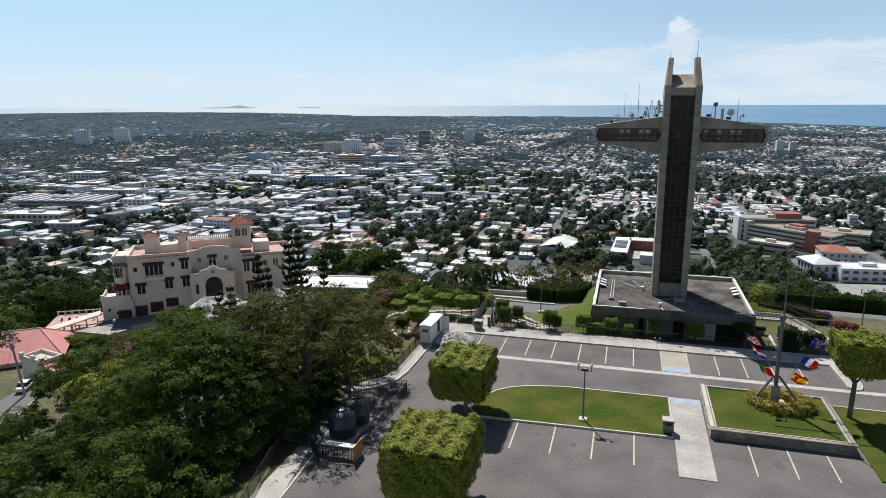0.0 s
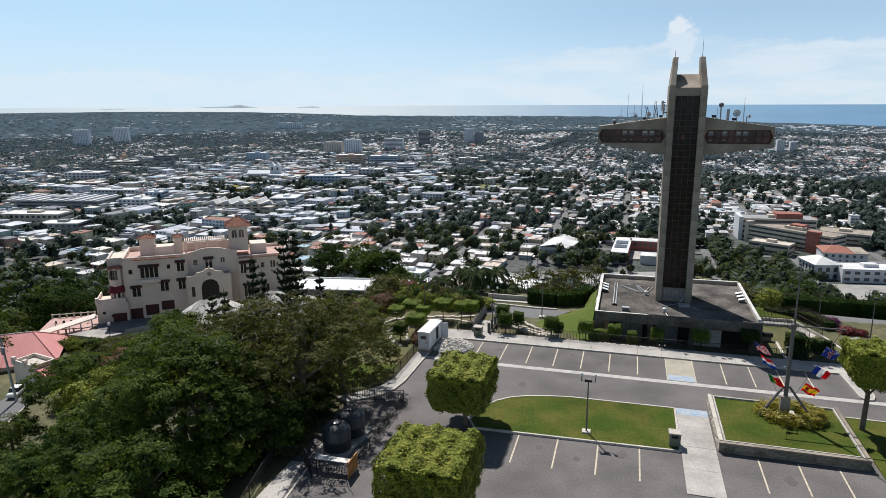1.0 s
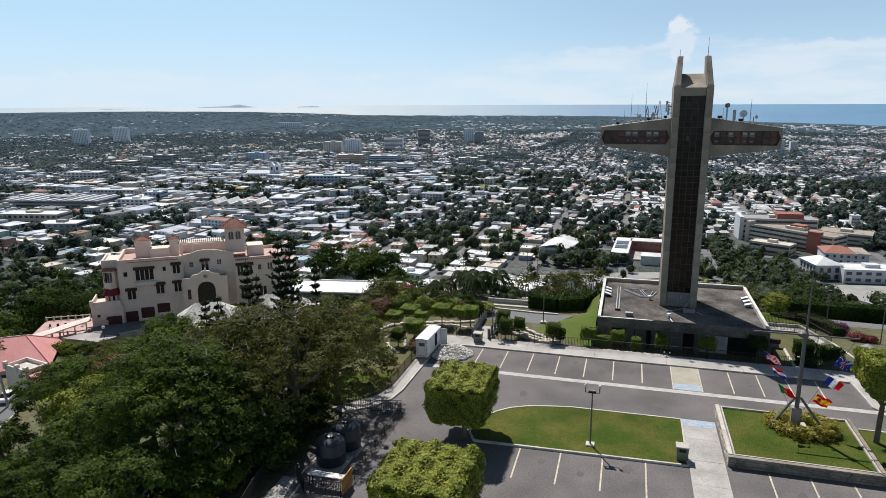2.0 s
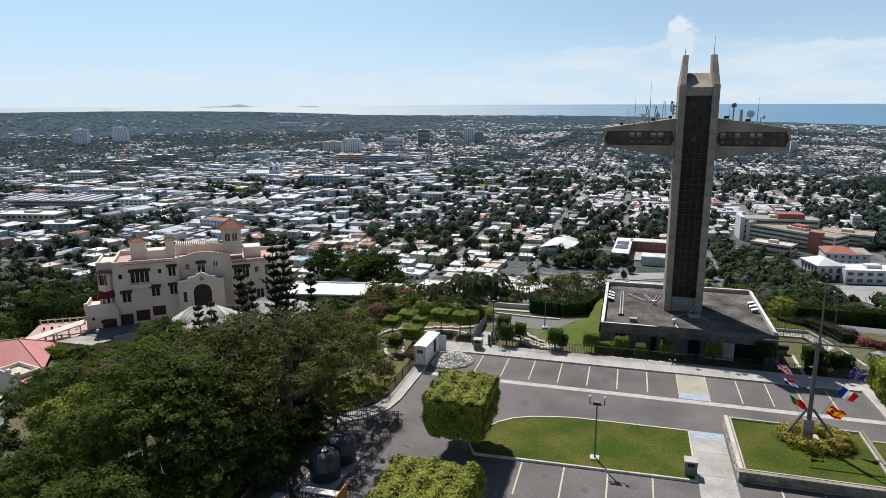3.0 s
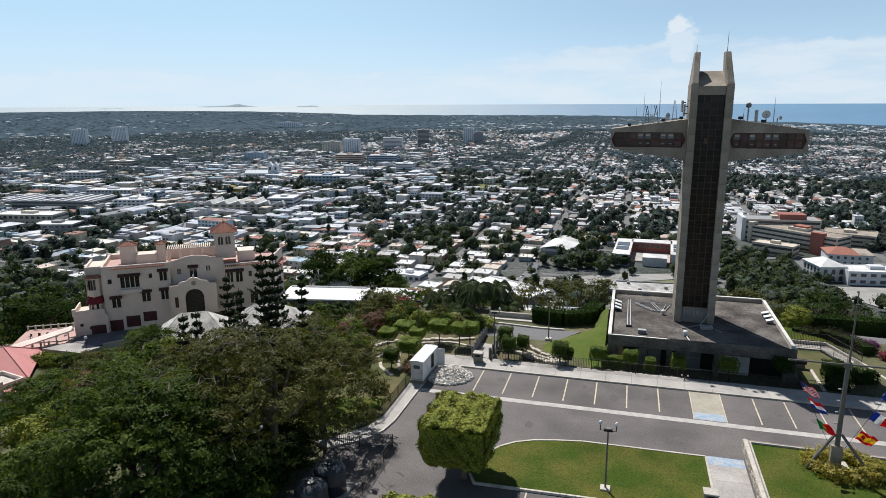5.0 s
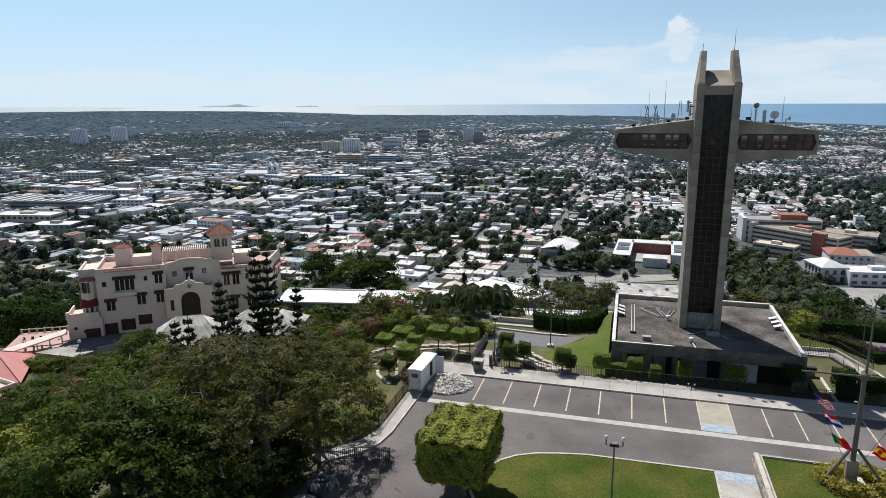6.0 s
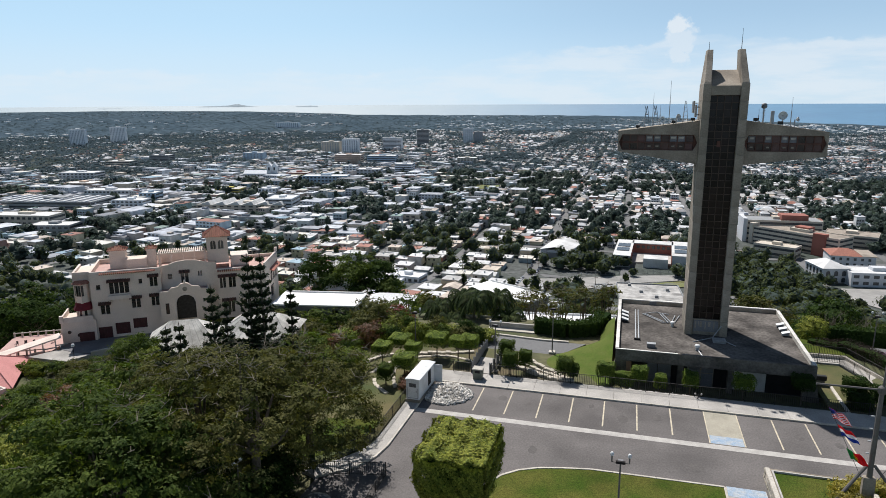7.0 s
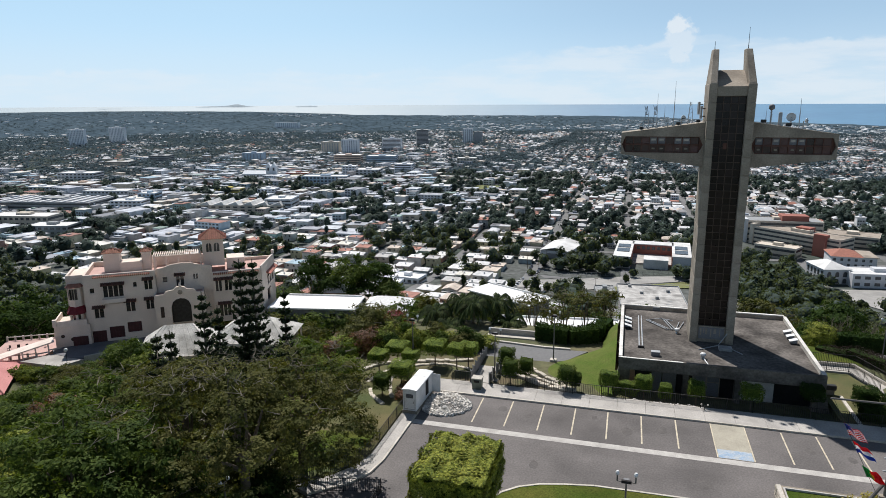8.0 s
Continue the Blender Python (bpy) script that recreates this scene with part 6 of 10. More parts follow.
part("bay_foot", extruded(bmesh.new(), [(-2.9, 0.88), (-2.6, 0.2), (-1.7, -0.2), (-0.8, 0.2), (-0.5, 0.88)], lambda u, v, s: (u, v, -12.62 if s else -16.4)), STUCCO_TRIM, HOUSE)
for a, b in (((-2.85, 0.75), (-2.62, 0.28)), ((-2.45, 0.1), (-2.0, -0.08)), ((-1.5, -0.1), (-1.05, 0.08))):
    part("bay_window", extruded(bmesh.new(), [(-15.6, 0), (-14.1, 0), (-14.1, 1), (-15.6, 1)], lambda z, w, s, a=a, b=b: ((a if w == 0 else b)[0] - 0.02, (a if w == 0 else b)[1] - 0.05 + 0.03 * s, z)), WINDOW_GLASS, HOUSE)
LOWER = part("lower_terrace", boxes((-6.0, 0.4, -0.6, 6.5, -22.5, -16.4)), STUCCO, HOUSE, "walled terrace over the garage")
part("terrace_parapet", boxes((-6.0, 0.0, -0.6, -0.3, -16.4, -15.3), (-6.0, -5.7, -0.3, 6.5, -16.4, -15.3)), STUCCO_TRIM, LOWER)
part("corner_pier", boxes((-6.15, -5.45, -0.75, -0.05, -16.4, -14.9)), STUCCO_TRIM, LOWER)
for u, z in ((-4.6, -18.4), (-2.9, -19.2)):
    part("porthole", lathe([(0.36, 0), (0.36, 0.06)], 8), DARK_WOOD, LOWER).matrix_basis = Matrix.Translation((u, -0.62, z)) @ pose(0, 0, 0, 90, 0, 0)

# forecourt, drive and balustrade
COURT = thing("forecourt", -107.5, 118.4, 0.38, "grey paved forecourt below the garages", "forecourt", 34.7, kind="structure")
part("paving", slab([(-6.5, -1.0), (-6.0, -4.0), (-2.4, -7.4), (0.5, -8.5), (13.5, -4.5), (13.5, 0.0), (0.0, 0.0)], -24, -20.6), DRIVE, COURT)
part("pale_drive", slab([(-6.1, -4.0), (-11.0, -6.4), (-3.4, -11.5), (0.3, -9.0), (-2.4, -7.42)], -24, -20.65), PAVING, COURT)
part("edge_wall", slab([(0.3, -8.9), (13.8, -4.8), (13.6, -4.3), (0.2, -8.4)], -24, -20.2), KERB, COURT)
# Mottling painted in for the dappled tree shade on the white roofs.
CANVAS_ROOF = material("shade_mottled_white_roof", (0.62, 0.60, 0.56), (0.34, 0.33, 0.30), 0.9, 0.5, 5, 0.2, 0.15, stains=0.6)


def garden_roof(x, y, eave, rise, hw, hd, turn):
    """A white ribbed hip roof on posts, below the mansion porch."""
    t = thing("garden_pavilion", x, y, eave, "white ribbed hip roof on posts below the mansion", "pavilion", turn, "white garden roofs")
    bm = bmesh.new()
    lo = [bm.verts.new(c) for c in ((-hw, -hd, 0), (hw, -hd, 0), (hw, hd, 0), (-hw, hd, 0))]
    up = [bm.verts.new((-hw * 0.35, 0, rise)), bm.verts.new((hw * 0.35, 0, rise))]
    for f in ((lo[0], lo[1], up[1], up[0]), (lo[1], lo[2], up[1]), (lo[2], lo[3], up[0], up[1]), (lo[3], lo[0], up[0]), lo[::-1]):
        bm.faces.new(f)
    part("roof", bm, CANVAS_ROOF, t)
    n = 9
    for k in range(n + 1):
        u = -1 + 2 * k / n
        part("rib", rods(((hw * u, -hd, 0.02), (hw * 0.35 * u, 0, rise + 0.02), 0.06, 0.05), n=5), CANVAS_ROOF, t)
    part("fascia", boxes((-hw, hw, -hd - 0.1, -hd, -0.35, 0.05)), STUCCO_TRIM, t)
    drop = eave - float(ground_height(x, y)) + 1.5
    for px in (-hw + 0.4, 0, hw - 0.4):
        for py in (-hd + 0.4, hd - 0.4):
            part("post", rods(((px, py, -drop), (px, py, 0.02), 0.16), n=6), STUCCO_TRIM, t)
    part("wall", boxes((-hw + 0.8, hw - 0.8, hd - 1.2, hd - 0.9, -drop, -0.05)), STUCCO, t)


garden_roof(-78.0, 108.5, -14.0, 3.8, 6.5, 6.0, 30.0)
garden_roof(-62.5, 108.5, -10.4, 3.0, 6.6, 5.2, 12.0)
for px, py, label in ((-104.5, 109.5, "black lamp post with a white globe by the forecourt"), (-94.0, 116.5, "black lamp post with a white globe by the porch")):
    z = float(ground_height(px, py))
    t = thing("globe_lamp", px, py, z, label, "lamp post", group="globe lamps")
    part("post", rods(((0, 0, 0), (0, 0, 3.6), 0.08, 0.05), n=8), IRON, t)
    part("globe", lathe([(0.1, 3.6), (0.3, 3.75), (0.34, 3.95), (0.24, 4.2), (0.05, 4.28)], 12), WHITE_METAL, t, smooth=True)

PINK = thing("pink_roofed_hall", -117.5, 95.5, 0, "low hall with a folded pink roof beside the mansion", "building", 38.0)
part("wall", boxes((-8, 9, -6.5, 7, -30, -21.0)), STUCCO, PINK)
bm = bmesh.new()
ring = [bm.verts.new(c) for c in ((-9, -7.5, -21.0), (10.5, -7.5, -21.0), (10.5, 8, -21.0), (-9, 8, -21.0))]
ridge = [bm.verts.new((-4, 0.5, -17.0)), bm.verts.new((5.5, 0.5, -17.0))]
for f in ((0, 1, 5, 4), (2, 3, 4, 5)):
    pass
bm.faces.new((ring[0], ring[1], ridge[1], ridge[0]))
bm.faces.new((ring[1], ring[2], ridge[1]))
bm.faces.new((ring[2], ring[3], ridge[0], ridge[1]))
bm.faces.new((ring[3], ring[0], ridge[0]))
bm.faces.new(ring[::-1])
part("roof", bm, PINK_ROOF, PINK, "folded pink membrane roof")
part("ridge_cap", rods(((-4, 0.5, -16.97), (5.5, 0.5, -16.97), 0.1), n=6), STUCCO_TRIM, PINK)
for a, b in (((-9, -7.5, -20.96), (-4, 0.5, -16.96)), ((10.5, -7.5, -20.96), (5.5, 0.5, -16.96)), ((1, -7.5, -20.96), (1.5, 0.5, -16.96)), ((10.5, 8, -20.96), (5.5, 0.5, -16.96))):
    part("roof_fold", rods((a, b, 0.14, 0.1), n=6), PINK_ROOF, PINK)
t = thing("terrace_block", -101.8, 88.7, 0, "white walled roof terrace with corner piers beside the pink hall", "building", -12)
part("wall", boxes((-3.1, 3.1, -2.0, 2.0, -26, -18.3)), STUCCO, t)
part("terrace_floor", boxes((-2.8, 2.8, -1.7, 1.7, -18.3, -18.15)), KERB, t)
for r in ((-3.1, 3.1, -2.0, -1.72), (-3.1, 3.1, 1.72, 2.0), (-3.1, -2.82, -1.72, 1.72), (2.82, 3.1, -1.72, 1.72)):
    part("parapet", boxes((*r, -18.3, -17.5)), STUCCO_TRIM, t)
for x in (-3.0, 0.4, 3.0):
    part("pier", boxes((x - 0.35, x + 0.35, -2.2, -1.5, -18.3, -16.9), bevel=0.05), STUCCO_TRIM, t)
part("awning_roof", extruded(bmesh.new(), [(2.9, -18.2), (6.2, -18.9), (6.2, -19.1), (2.9, -18.4)], lambda u, v, s: (u, -1.8 + 3.4 * s, v)), PINK_ROOF, t)
LANE = thing("road_west", 0, 0, 0, "grey lane on the slope below the pink hall", "road", kind="structure")
part("surface", slab([(-101.5, 86.0), (-96.5, 84.0), (-90.5, 70.0), (-88.0, 62.0), (-95.0, 62.0), (-99.5, 74.0)], -24, -21.55), ROAD, LANE)
part("kerb_line", slab([(-96.5, 84.0), (-96.2, 83.9), (-90.2, 70.0), (-87.7, 62.0), (-88.0, 62.0), (-90.5, 70.0)], -24, -21.4), KERB, LANE)
t = thing("utility_pole", -97.8, 81.0, -21.8, "leaning grey utility pole beside the lane", "utility pole", group="utility poles")
part("pole", rods(((0, 0, -0.5), (-1.6, 0, 11.6), 0.22, 0.15), n=8), GALV, t)
part("crossarm", rods(((-2.6, 0.2, 10.9), (-0.4, -0.2, 10.9), 0.07), n=6), BARK, t)
part("transformer", lathe([(0.3, 8.6), (0.32, 8.8), (0.32, 9.7), (0.2, 9.85)], 10, (-1.0, -0.3)), GALV, t)
WALKROOF = thing("covered_walk", -117.0, 107.0, -18.9, "covered walk with a pale pink roof up to the terrace", "covered walk", 52.0)
part("walk_roof", extruded(bmesh.new(), [(-9.0, -2.4), (8.5, 0.6), (8.5, 0.85), (-9.0, -2.15)], lambda u, v, s: (u, -1.5 + 3.0 * s, v)), STUCCO_TRIM, WALKROOF)
for k in range(8):
    part("post", rods(((-8.0 + 2.2 * k, -1.3, -5.2 + 0.3 * k), (-8.0 + 2.2 * k, -1.3, -2.0 + 0.37 * k), 0.13), n=8), STUCCO_TRIM, WALKROOF)
    part("rail", boxes((-8.0 + 2.2 * k, -5.8 + 2.2 * k, -1.45, -1.25, -3.5 + 0.37 * k, -3.3 + 0.37 * k)), KERB, WALKROOF)
TERR = thing("pink_terrace", -122.5, 114.5, -0.6, "pink paved terrace with a white balustrade", "terrace", 30.0, kind="structure")
part("deck", slab([(-3, -8), (7, -8), (9, 0), (7, 4), (-3, 4)], -28, -20.4), PINK_DECK, TERR)
for y in (-8.0, 3.7):
    for k in range(7):
        part("baluster_pier", boxes((-3.0 + 1.5 * k, -2.7 + 1.5 * k, y, y + 0.3, -20.4, -19.4)), KERB, TERR)
        if k < 6:
            part("handrail", boxes((-2.7 + 1.5 * k, -1.5 + 1.5 * k, y + 0.05, y + 0.25, -19.65, -19.5)), KERB, TERR)
for k in range(5):
    t = thing("garden_chair", -122.0 + 1.4 * k, 112.5 + 0.9 * k, -21.0, "dark iron garden chair on the pink terrace", "chair", 40 * k, "terrace chairs")
    part("seat", boxes((-0.25, 0.25, -0.25, 0.25, 0.42, 0.47)), IRON, t)
    part("backrest", boxes((-0.25, 0.25, 0.21, 0.25, 0.47, 0.95)), IRON, t)
    for cx in (-0.22, 0.22):
        for cy in (-0.22, 0.22):
            part("leg", boxes((cx - 0.02, cx + 0.02, cy - 0.02, cy + 0.02, 0, 0.42)), IRON, t)


# ---- white-roofed houses on the near slope ----
SLOPE_YARDS = []
def slope_house(x, y, w, d, z, h, turn, label, hip=False):
    t = thing("house", x, y, z, label, "house", turn, "white-roofed houses on the slope")
    part("wall", boxes((-w / 2, w / 2, -d / 2, d / 2, -8, h)), TAN_WALL if "brick" in label else GREY_PANEL, t)
    if hip:
        bm = bmesh.new()
        o = 0.6
        r = [bm.verts.new(c) for c in ((-w / 2 - o, -d / 2 - o, h), (w / 2 + o, -d / 2 - o, h), (w / 2 + o, d / 2 + o, h), (-w / 2 - o, d / 2 + o, h))]
        a, b = bm.verts.new((-w / 4, 0, h + 2.0)), bm.verts.new((w / 4, 0, h + 2.0))
        for f in ((r[0], r[1], b, a), (r[1], r[2], b), (r[2], r[3], a, b), (r[3], r[0], a), r[::-1]):
            bm.faces.new(f)
        part("roof", bm, FRESH_ROOF, t)
    else:
        part("roof", boxes((-w / 2 - 0.5, w / 2 + 0.5, -d / 2 - 0.5, d / 2 + 0.5, h, h + 0.35), bevel=0.05), FRESH_ROOF, t)
        part("roof_curb", boxes((-w / 2, w / 2, d / 2 - 0.1, d / 2 + 0.1, h + 0.36, h + 0.7)), FRESH_ROOF, t)
    if y > 141:
        SLOPE_YARDS.append((x, y, w, d, z + h, turn))
    for k in range(3):
        x0 = -w / 2 + w * (0.12 + 0.3 * k)
        part("window", boxes((x0, x0 + 1.4, -d / 2 - 0.04, -d / 2 + 0.02, h - 2.2, h - 0.9)), WINDOW_GLASS, t)
    return t


slope_house(-69.2, 144, 18.5, 9, -19.6, 3.2, 10, "long white-roofed house among trees")
slope_house(-55.2, 152.0, 10, 9, -21.4, 3.4, 8, "house with a broad white hip roof", True)
slope_house(-73.5, 166, 7.5, 6, -24.0, 4.4, 10, "small white-roofed house with brick walls", True)
slope_house(-72.5, 141, 16, 7, -24.5, 3.6, 14, "white hip-roofed house below the mansion")
slope_house(-15, 139.5, 23, 7, -18.4, 3.0, 8, "long low house with a pale green-white roof")
slope_house(-31, 173, 19, 8, -24.0, 4.0, -29, "long white-roofed house on the slope")


# ---- plants ----
def lobed_crown(rng, lobes, n, size, toss=0.9, slim=0.5, fill=0.12, under=0.4, tuft=26):
    """Leaf cards in tufts over a cluster of uneven lobes (x, y, z, rx, ry, rz)."""
    lobes = np.asarray(lobes, float)
    area = lobes[:, 3] * lobes[:, 4] + lobes[:, 4] * lobes[:, 5]
    m = max(40, n // tuft)
    pick = rng.choice(len(lobes), m, p=area / area.sum())
    d = rng.normal(size=(m, 3))
    d /= np.linalg.norm(d, axis=1)[:, None]
    d[:, 2] = np.where((d[:, 2] < -0.15) & (rng.random(m) > under), -d[:, 2], d[:, 2])
    bump = 1 + 0.14 * np.sin(d[:, 0] * 7 + pick * 1.7) * np.sin(d[:, 1] * 6 + pick)
    r = np.where(rng.random(m) < fill, rng.uniform(0.5, 0.9, m), rng.normal(1.0, 0.09, m)) * bump
    centre = lobes[pick, :3] + d * lobes[pick, 3:] * r[:, None]
    out = d / lobes[pick, 3:]
    out /= np.linalg.norm(out, axis=1)[:, None]
    i = np.repeat(np.arange(m), tuft)
    reach = size * rng.uniform(1.0, 2.3, m)[i][:, None]
    jit = rng.normal(size=(len(i), 3)) * reach * np.array([0.55, 0.55, 0.2])
    c = centre[i] + jit
    lean = 1.15 * out[i] + 0.4 * jit / reach + np.array([0, 0, 0.4])
    return leaf_cards(rng, c, lean, size, slim, toss * 0.38)


def limbs(bm, rng, foot, fork, tips, r0, r1=0.04):
    rod(bm, foot, fork, r0, r0 * 0.75, n=8)
    for tip in tips:
        tip = Vector(tip)
        mid = Vector(fork).lerp(tip, 0.5) + Vector((rng.uniform(-0.5, 0.5), rng.uniform(-0.5, 0.5), rng.uniform(-0.2, 0.6)))
        rod(bm, fork, mid, r0 * 0.5, r0 * 0.3, n=6)
        rod(bm, mid, tip, r0 * 0.3, r1, n=5)


def broad_tree(x, y, top, spread, seed, mat, label, flat=0.5, cards=5200, size=0.5, tall=None, slim=0.5, twigs=0, fine=1.0):
    """A broad tree: trunk, limbs, and a crown of many lobes with gaps; top is the crown's height above the car park."""
    rng = np.random.default_rng(seed)
    pr = random.Random(seed)
    z = float(ground_height(x, y))
    t = thing("tree", x, y, z, label, "tree", group="trees on the slope")
    h = top - z
    n = 16 if fine < 1.5 else 34
    lobes, tips = [], []
    for k in range(n):
        a, r = 2.4 * k + pr.uniform(-0.4, 0.4), spread * math.sqrt((k + 0.3) / n) * pr.uniform(0.74, 0.95)
        s = spread * (pr.uniform(0.22, 0.36) if n == 16 else pr.uniform(0.15, 0.25))
        rz = s * pr.uniform(0.62, 0.9) * (0.55 + 0.8 * flat)
        lz = h - rz - spread * flat * (0.8 * (r / spread) ** 2 + pr.uniform(0.0, 0.85 if n == 16 else 1.15) * (k > 1))
        lobes.append((r * math.cos(a), r * math.sin(a), lz, s, s * pr.uniform(0.8, 1.25), rz))
        tips.append((r * math.cos(a), r * math.sin(a), lz))
    for k in range(6):
        a, r = 1.05 * k, spread * 0.72
        lobes.append((r * math.cos(a), r * math.sin(a), h - spread * flat * 1.5 - pr.uniform(0.5, 2.4), spread * 0.24, spread * 0.24, spread * 0.2))
    v, f = lobed_crown(rng, lobes, cards, size, slim=slim, tuft=26 if n == 16 else 34)
    part("crown", grid_mesh("crown", v, f, mat), None, t)
    bm = bmesh.new()
    limbs(bm, pr, (0, 0, -0.5), (0, 0, max(1.0, h * 0.35)), tips[:9], max(0.18, spread * 0.055))
    part("trunk", bm, BARK, t)
    if twigs:
        bm = bmesh.new()
        for k in range(twigs):
            a, r = pr.uniform(0, 6.28), spread * pr.uniform(0.2, 0.95)
            p = Vector((r * math.cos(a), r * math.sin(a), h - spread * flat * (0.1 + 0.5 * (r / spread) ** 2)))
            for i in range(3):
                q = p + Vector((pr.uniform(-0.75, 0.75), pr.uniform(-0.75, 0.75), pr.uniform(0.05, 0.4)))
                rod(bm, p, q, 0.026, 0.010, n=4)
                if i == 0:
                    p = p.lerp(q, 0.5)
        tagged(part("bare_twig", bm, TWIG, t, "pale bare twigs"), kind="stuff")
    return t


# wide canopies west of the car park: x, y, top, spread, material, leaf size, flatness
DENSE = "dense dark green broadleaf tree on the slope"
OLIVE = "wide flat-topped olive-green tree with bare twigs"
LIGHT = "light green broadleaf tree on the slope"
WOODS = [
    (-27.0, 50.2, 11.2, 7.2, LEAF_OLIVE, OLIVE, 0.46, 90),
    (-33.0, 52.5, 9.6, 6.6, LEAF_OLIVE, OLIVE, 0.42, 90),
    (-26.6, 57.2, 9.6, 6.3, LEAF_OLIVE, OLIVE, 0.52, 70),
    (-32.6, 43.5, 9.2, 5.4, LEAF, DENSE, 0.5, 20),
    (-36.0, 45.5, 9.4, 6.5, LEAF, DENSE, 0.5, 20),
    (-32.0, 36.5, 4.5, 5.4, LEAF, DENSE, 0.5, 10),
    (-40.5, 53.5, 7.4, 6.3, LEAF, DENSE, 0.5, 20),
    (-36.5, 37.0, 2.5, 6.2, LEAF, DENSE, 0.55, 0),
    (-43.5, 45.0, 2.0, 6.3, LEAF, DENSE, 0.5, 10),
    (-40.0, 61.0, 5.0, 5.4, LEAF_OLIVE, OLIVE, 0.4, 40),
    (-48.0, 57.0, 1.5, 5.8, LEAF, DENSE, 0.5, 10),
    (-50.0, 47.5, -2.1, 5.8, LEAF_DARK, DENSE, 0.5, 0),
    (-46.5, 65.0, 0.8, 5.2, LEAF_OLIVE, OLIVE, 0.4, 30),
    (-56.0, 57.5, -1.5, 5.6, LEAF_BRIGHT, "bright yellow-green tree on the slope", 0.5, 0),
    (-54.0, 67.0, -1.2, 6.0, LEAF, DENSE, 0.5, 10),
    (-57.0, 78.0, -3.3, 6.5, LEAF_OLIVE, OLIVE, 0.45, 40),
    (-66.0, 66.0, -4.4, 6.0, LEAF, DENSE, 0.5, 0),
    (-66.0, 80.0, -6.6, 6.5, LEAF_OLIVE, OLIVE, 0.45, 40),
    (-76.0, 86.0, -9.4, 6.5, LEAF, DENSE, 0.5, 20),
    (-80.0, 74.0, -9.4, 6.5, LEAF, DENSE, 0.5, 0),
    (-88.0, 96.0, -14.4, 6.0, LEAF_OLIVE, OLIVE, 0.45, 20),
    (-86.5, 84.5, -13.0, 5.6, LEAF, DENSE, 0.5, 0),
    (-81.0, 97.0, -13.0, 4.6, LEAF, DENSE, 0.5, 10),
    (-95.5, 93.0, -17.2, 3.6, LEAF, DENSE, 0.5, 10),
    (-62.0, 52.0, -9.3, 5.8, LEAF, DENSE, 0.5, 0),
    (-44.0, 37.0, -3.5, 6.0, LEAF_DARK, DENSE, 0.5, 0),
    (-53.0, 38.5, -8.3, 6.0, LEAF_DARK, DENSE, 0.5, 0),
    (-37.0, 29.5, -2.8, 6.0, LEAF_OLIVE, OLIVE, 0.5, 10),
    (-46.0, 29.0, -7.8, 6.0, LEAF_DARK, DENSE, 0.5, 0),
    (-33.5, 29.5, 0.2, 4.4, LEAF_OLIVE, OLIVE, 0.5, 20),
    (-72.0, 56.0, -14.3, 6.5, LEAF, DENSE, 0.5, 0),
    (-64.0, 42.0, -13.3, 6.0, LEAF, DENSE, 0.5, 0),
    (-81.5, 66.0, -14.8, 5.6, LEAF, DENSE, 0.5, 0),
    (-108.0, 76.0, -20.0, 4.6, LEAF, DENSE, 0.5, 0),
    (-101.0, 66.0, -19.5, 4.6, LEAF, DENSE, 0.5, 0),
    (-70.0, 106.0, -17.8, 4.5, LEAF, DENSE, 0.5, 0),
    (-84.0, 104.0, -15.0, 5.0, LEAF_LIGHT, LIGHT, 0.5, 0),
    (-96.0, 103.0, -18.0, 4.5, LEAF_OLIVE, OLIVE, 0.5, 10),
    (-112.0, 84.0, -19.5, 3.6, LEAF_LIGHT, LIGHT, 0.5, 0),
    (-88.0, 50.0, -17.2, 7.0, LEAF, DENSE, 0.5, 0),
    (-76.0, 44.0, -15.2, 7.0, LEAF, DENSE, 0.5, 0),
    (-76.5, 95.0, -8.0, 5.0, LEAF, DENSE, 0.5, 0),
    (-71.0, 92.0, -8.8, 4.2, LEAF_LIGHT, LIGHT, 0.5, 0),
    (-58.0, 100.0, -11.0, 5.0, LEAF_OLIVE, OLIVE, 0.45, 20),
    (-50.0, 84.0, -5.4, 5.0, LEAF_LIGHT, LIGHT, 0.5, 10),
    (-62.0, 34.0, -12.2, 6.5, LEAF, DENSE, 0.5, 0),
    (-52.5, 27.0, -10.7, 6.0, LEAF, DENSE, 0.5, 0),
    (-112.0, 66.0, -20.2, 8.0, LEAF, DENSE, 0.5, 0),
    (-126.0, 84.0, -21.2, 7.0, LEAF, DENSE, 0.5, 0),
    (-28.4, 44.4, 5.0, 3.2, LEAF, DENSE, 0.5, 10),
    (-29.6, 40.4, 3.6, 3.4, LEAF_LIGHT, LIGHT, 0.5, 10),
    (-67.0, 73.0, -6.2, 5.0, LEAF_RED, "tree with russet seed pods on the slope", 0.5, 10),
]
for k, (x, y, top, spread, mat, label, flat, twigs) in enumerate(WOODS):
    near = math.hypot(x, y - 8) < 75
    broad_tree(x, y, top, spread * (1.0 if k < 8 else 0.84), 100 + k, mat, label, flat, 22000 if near else 9000, (0.24 if mat is LEAF_OLIVE else 0.29) if near else 0.36, slim=0.45 if near else 0.5, twigs=twigs // 2, fine=2.0 if near else 1.5)

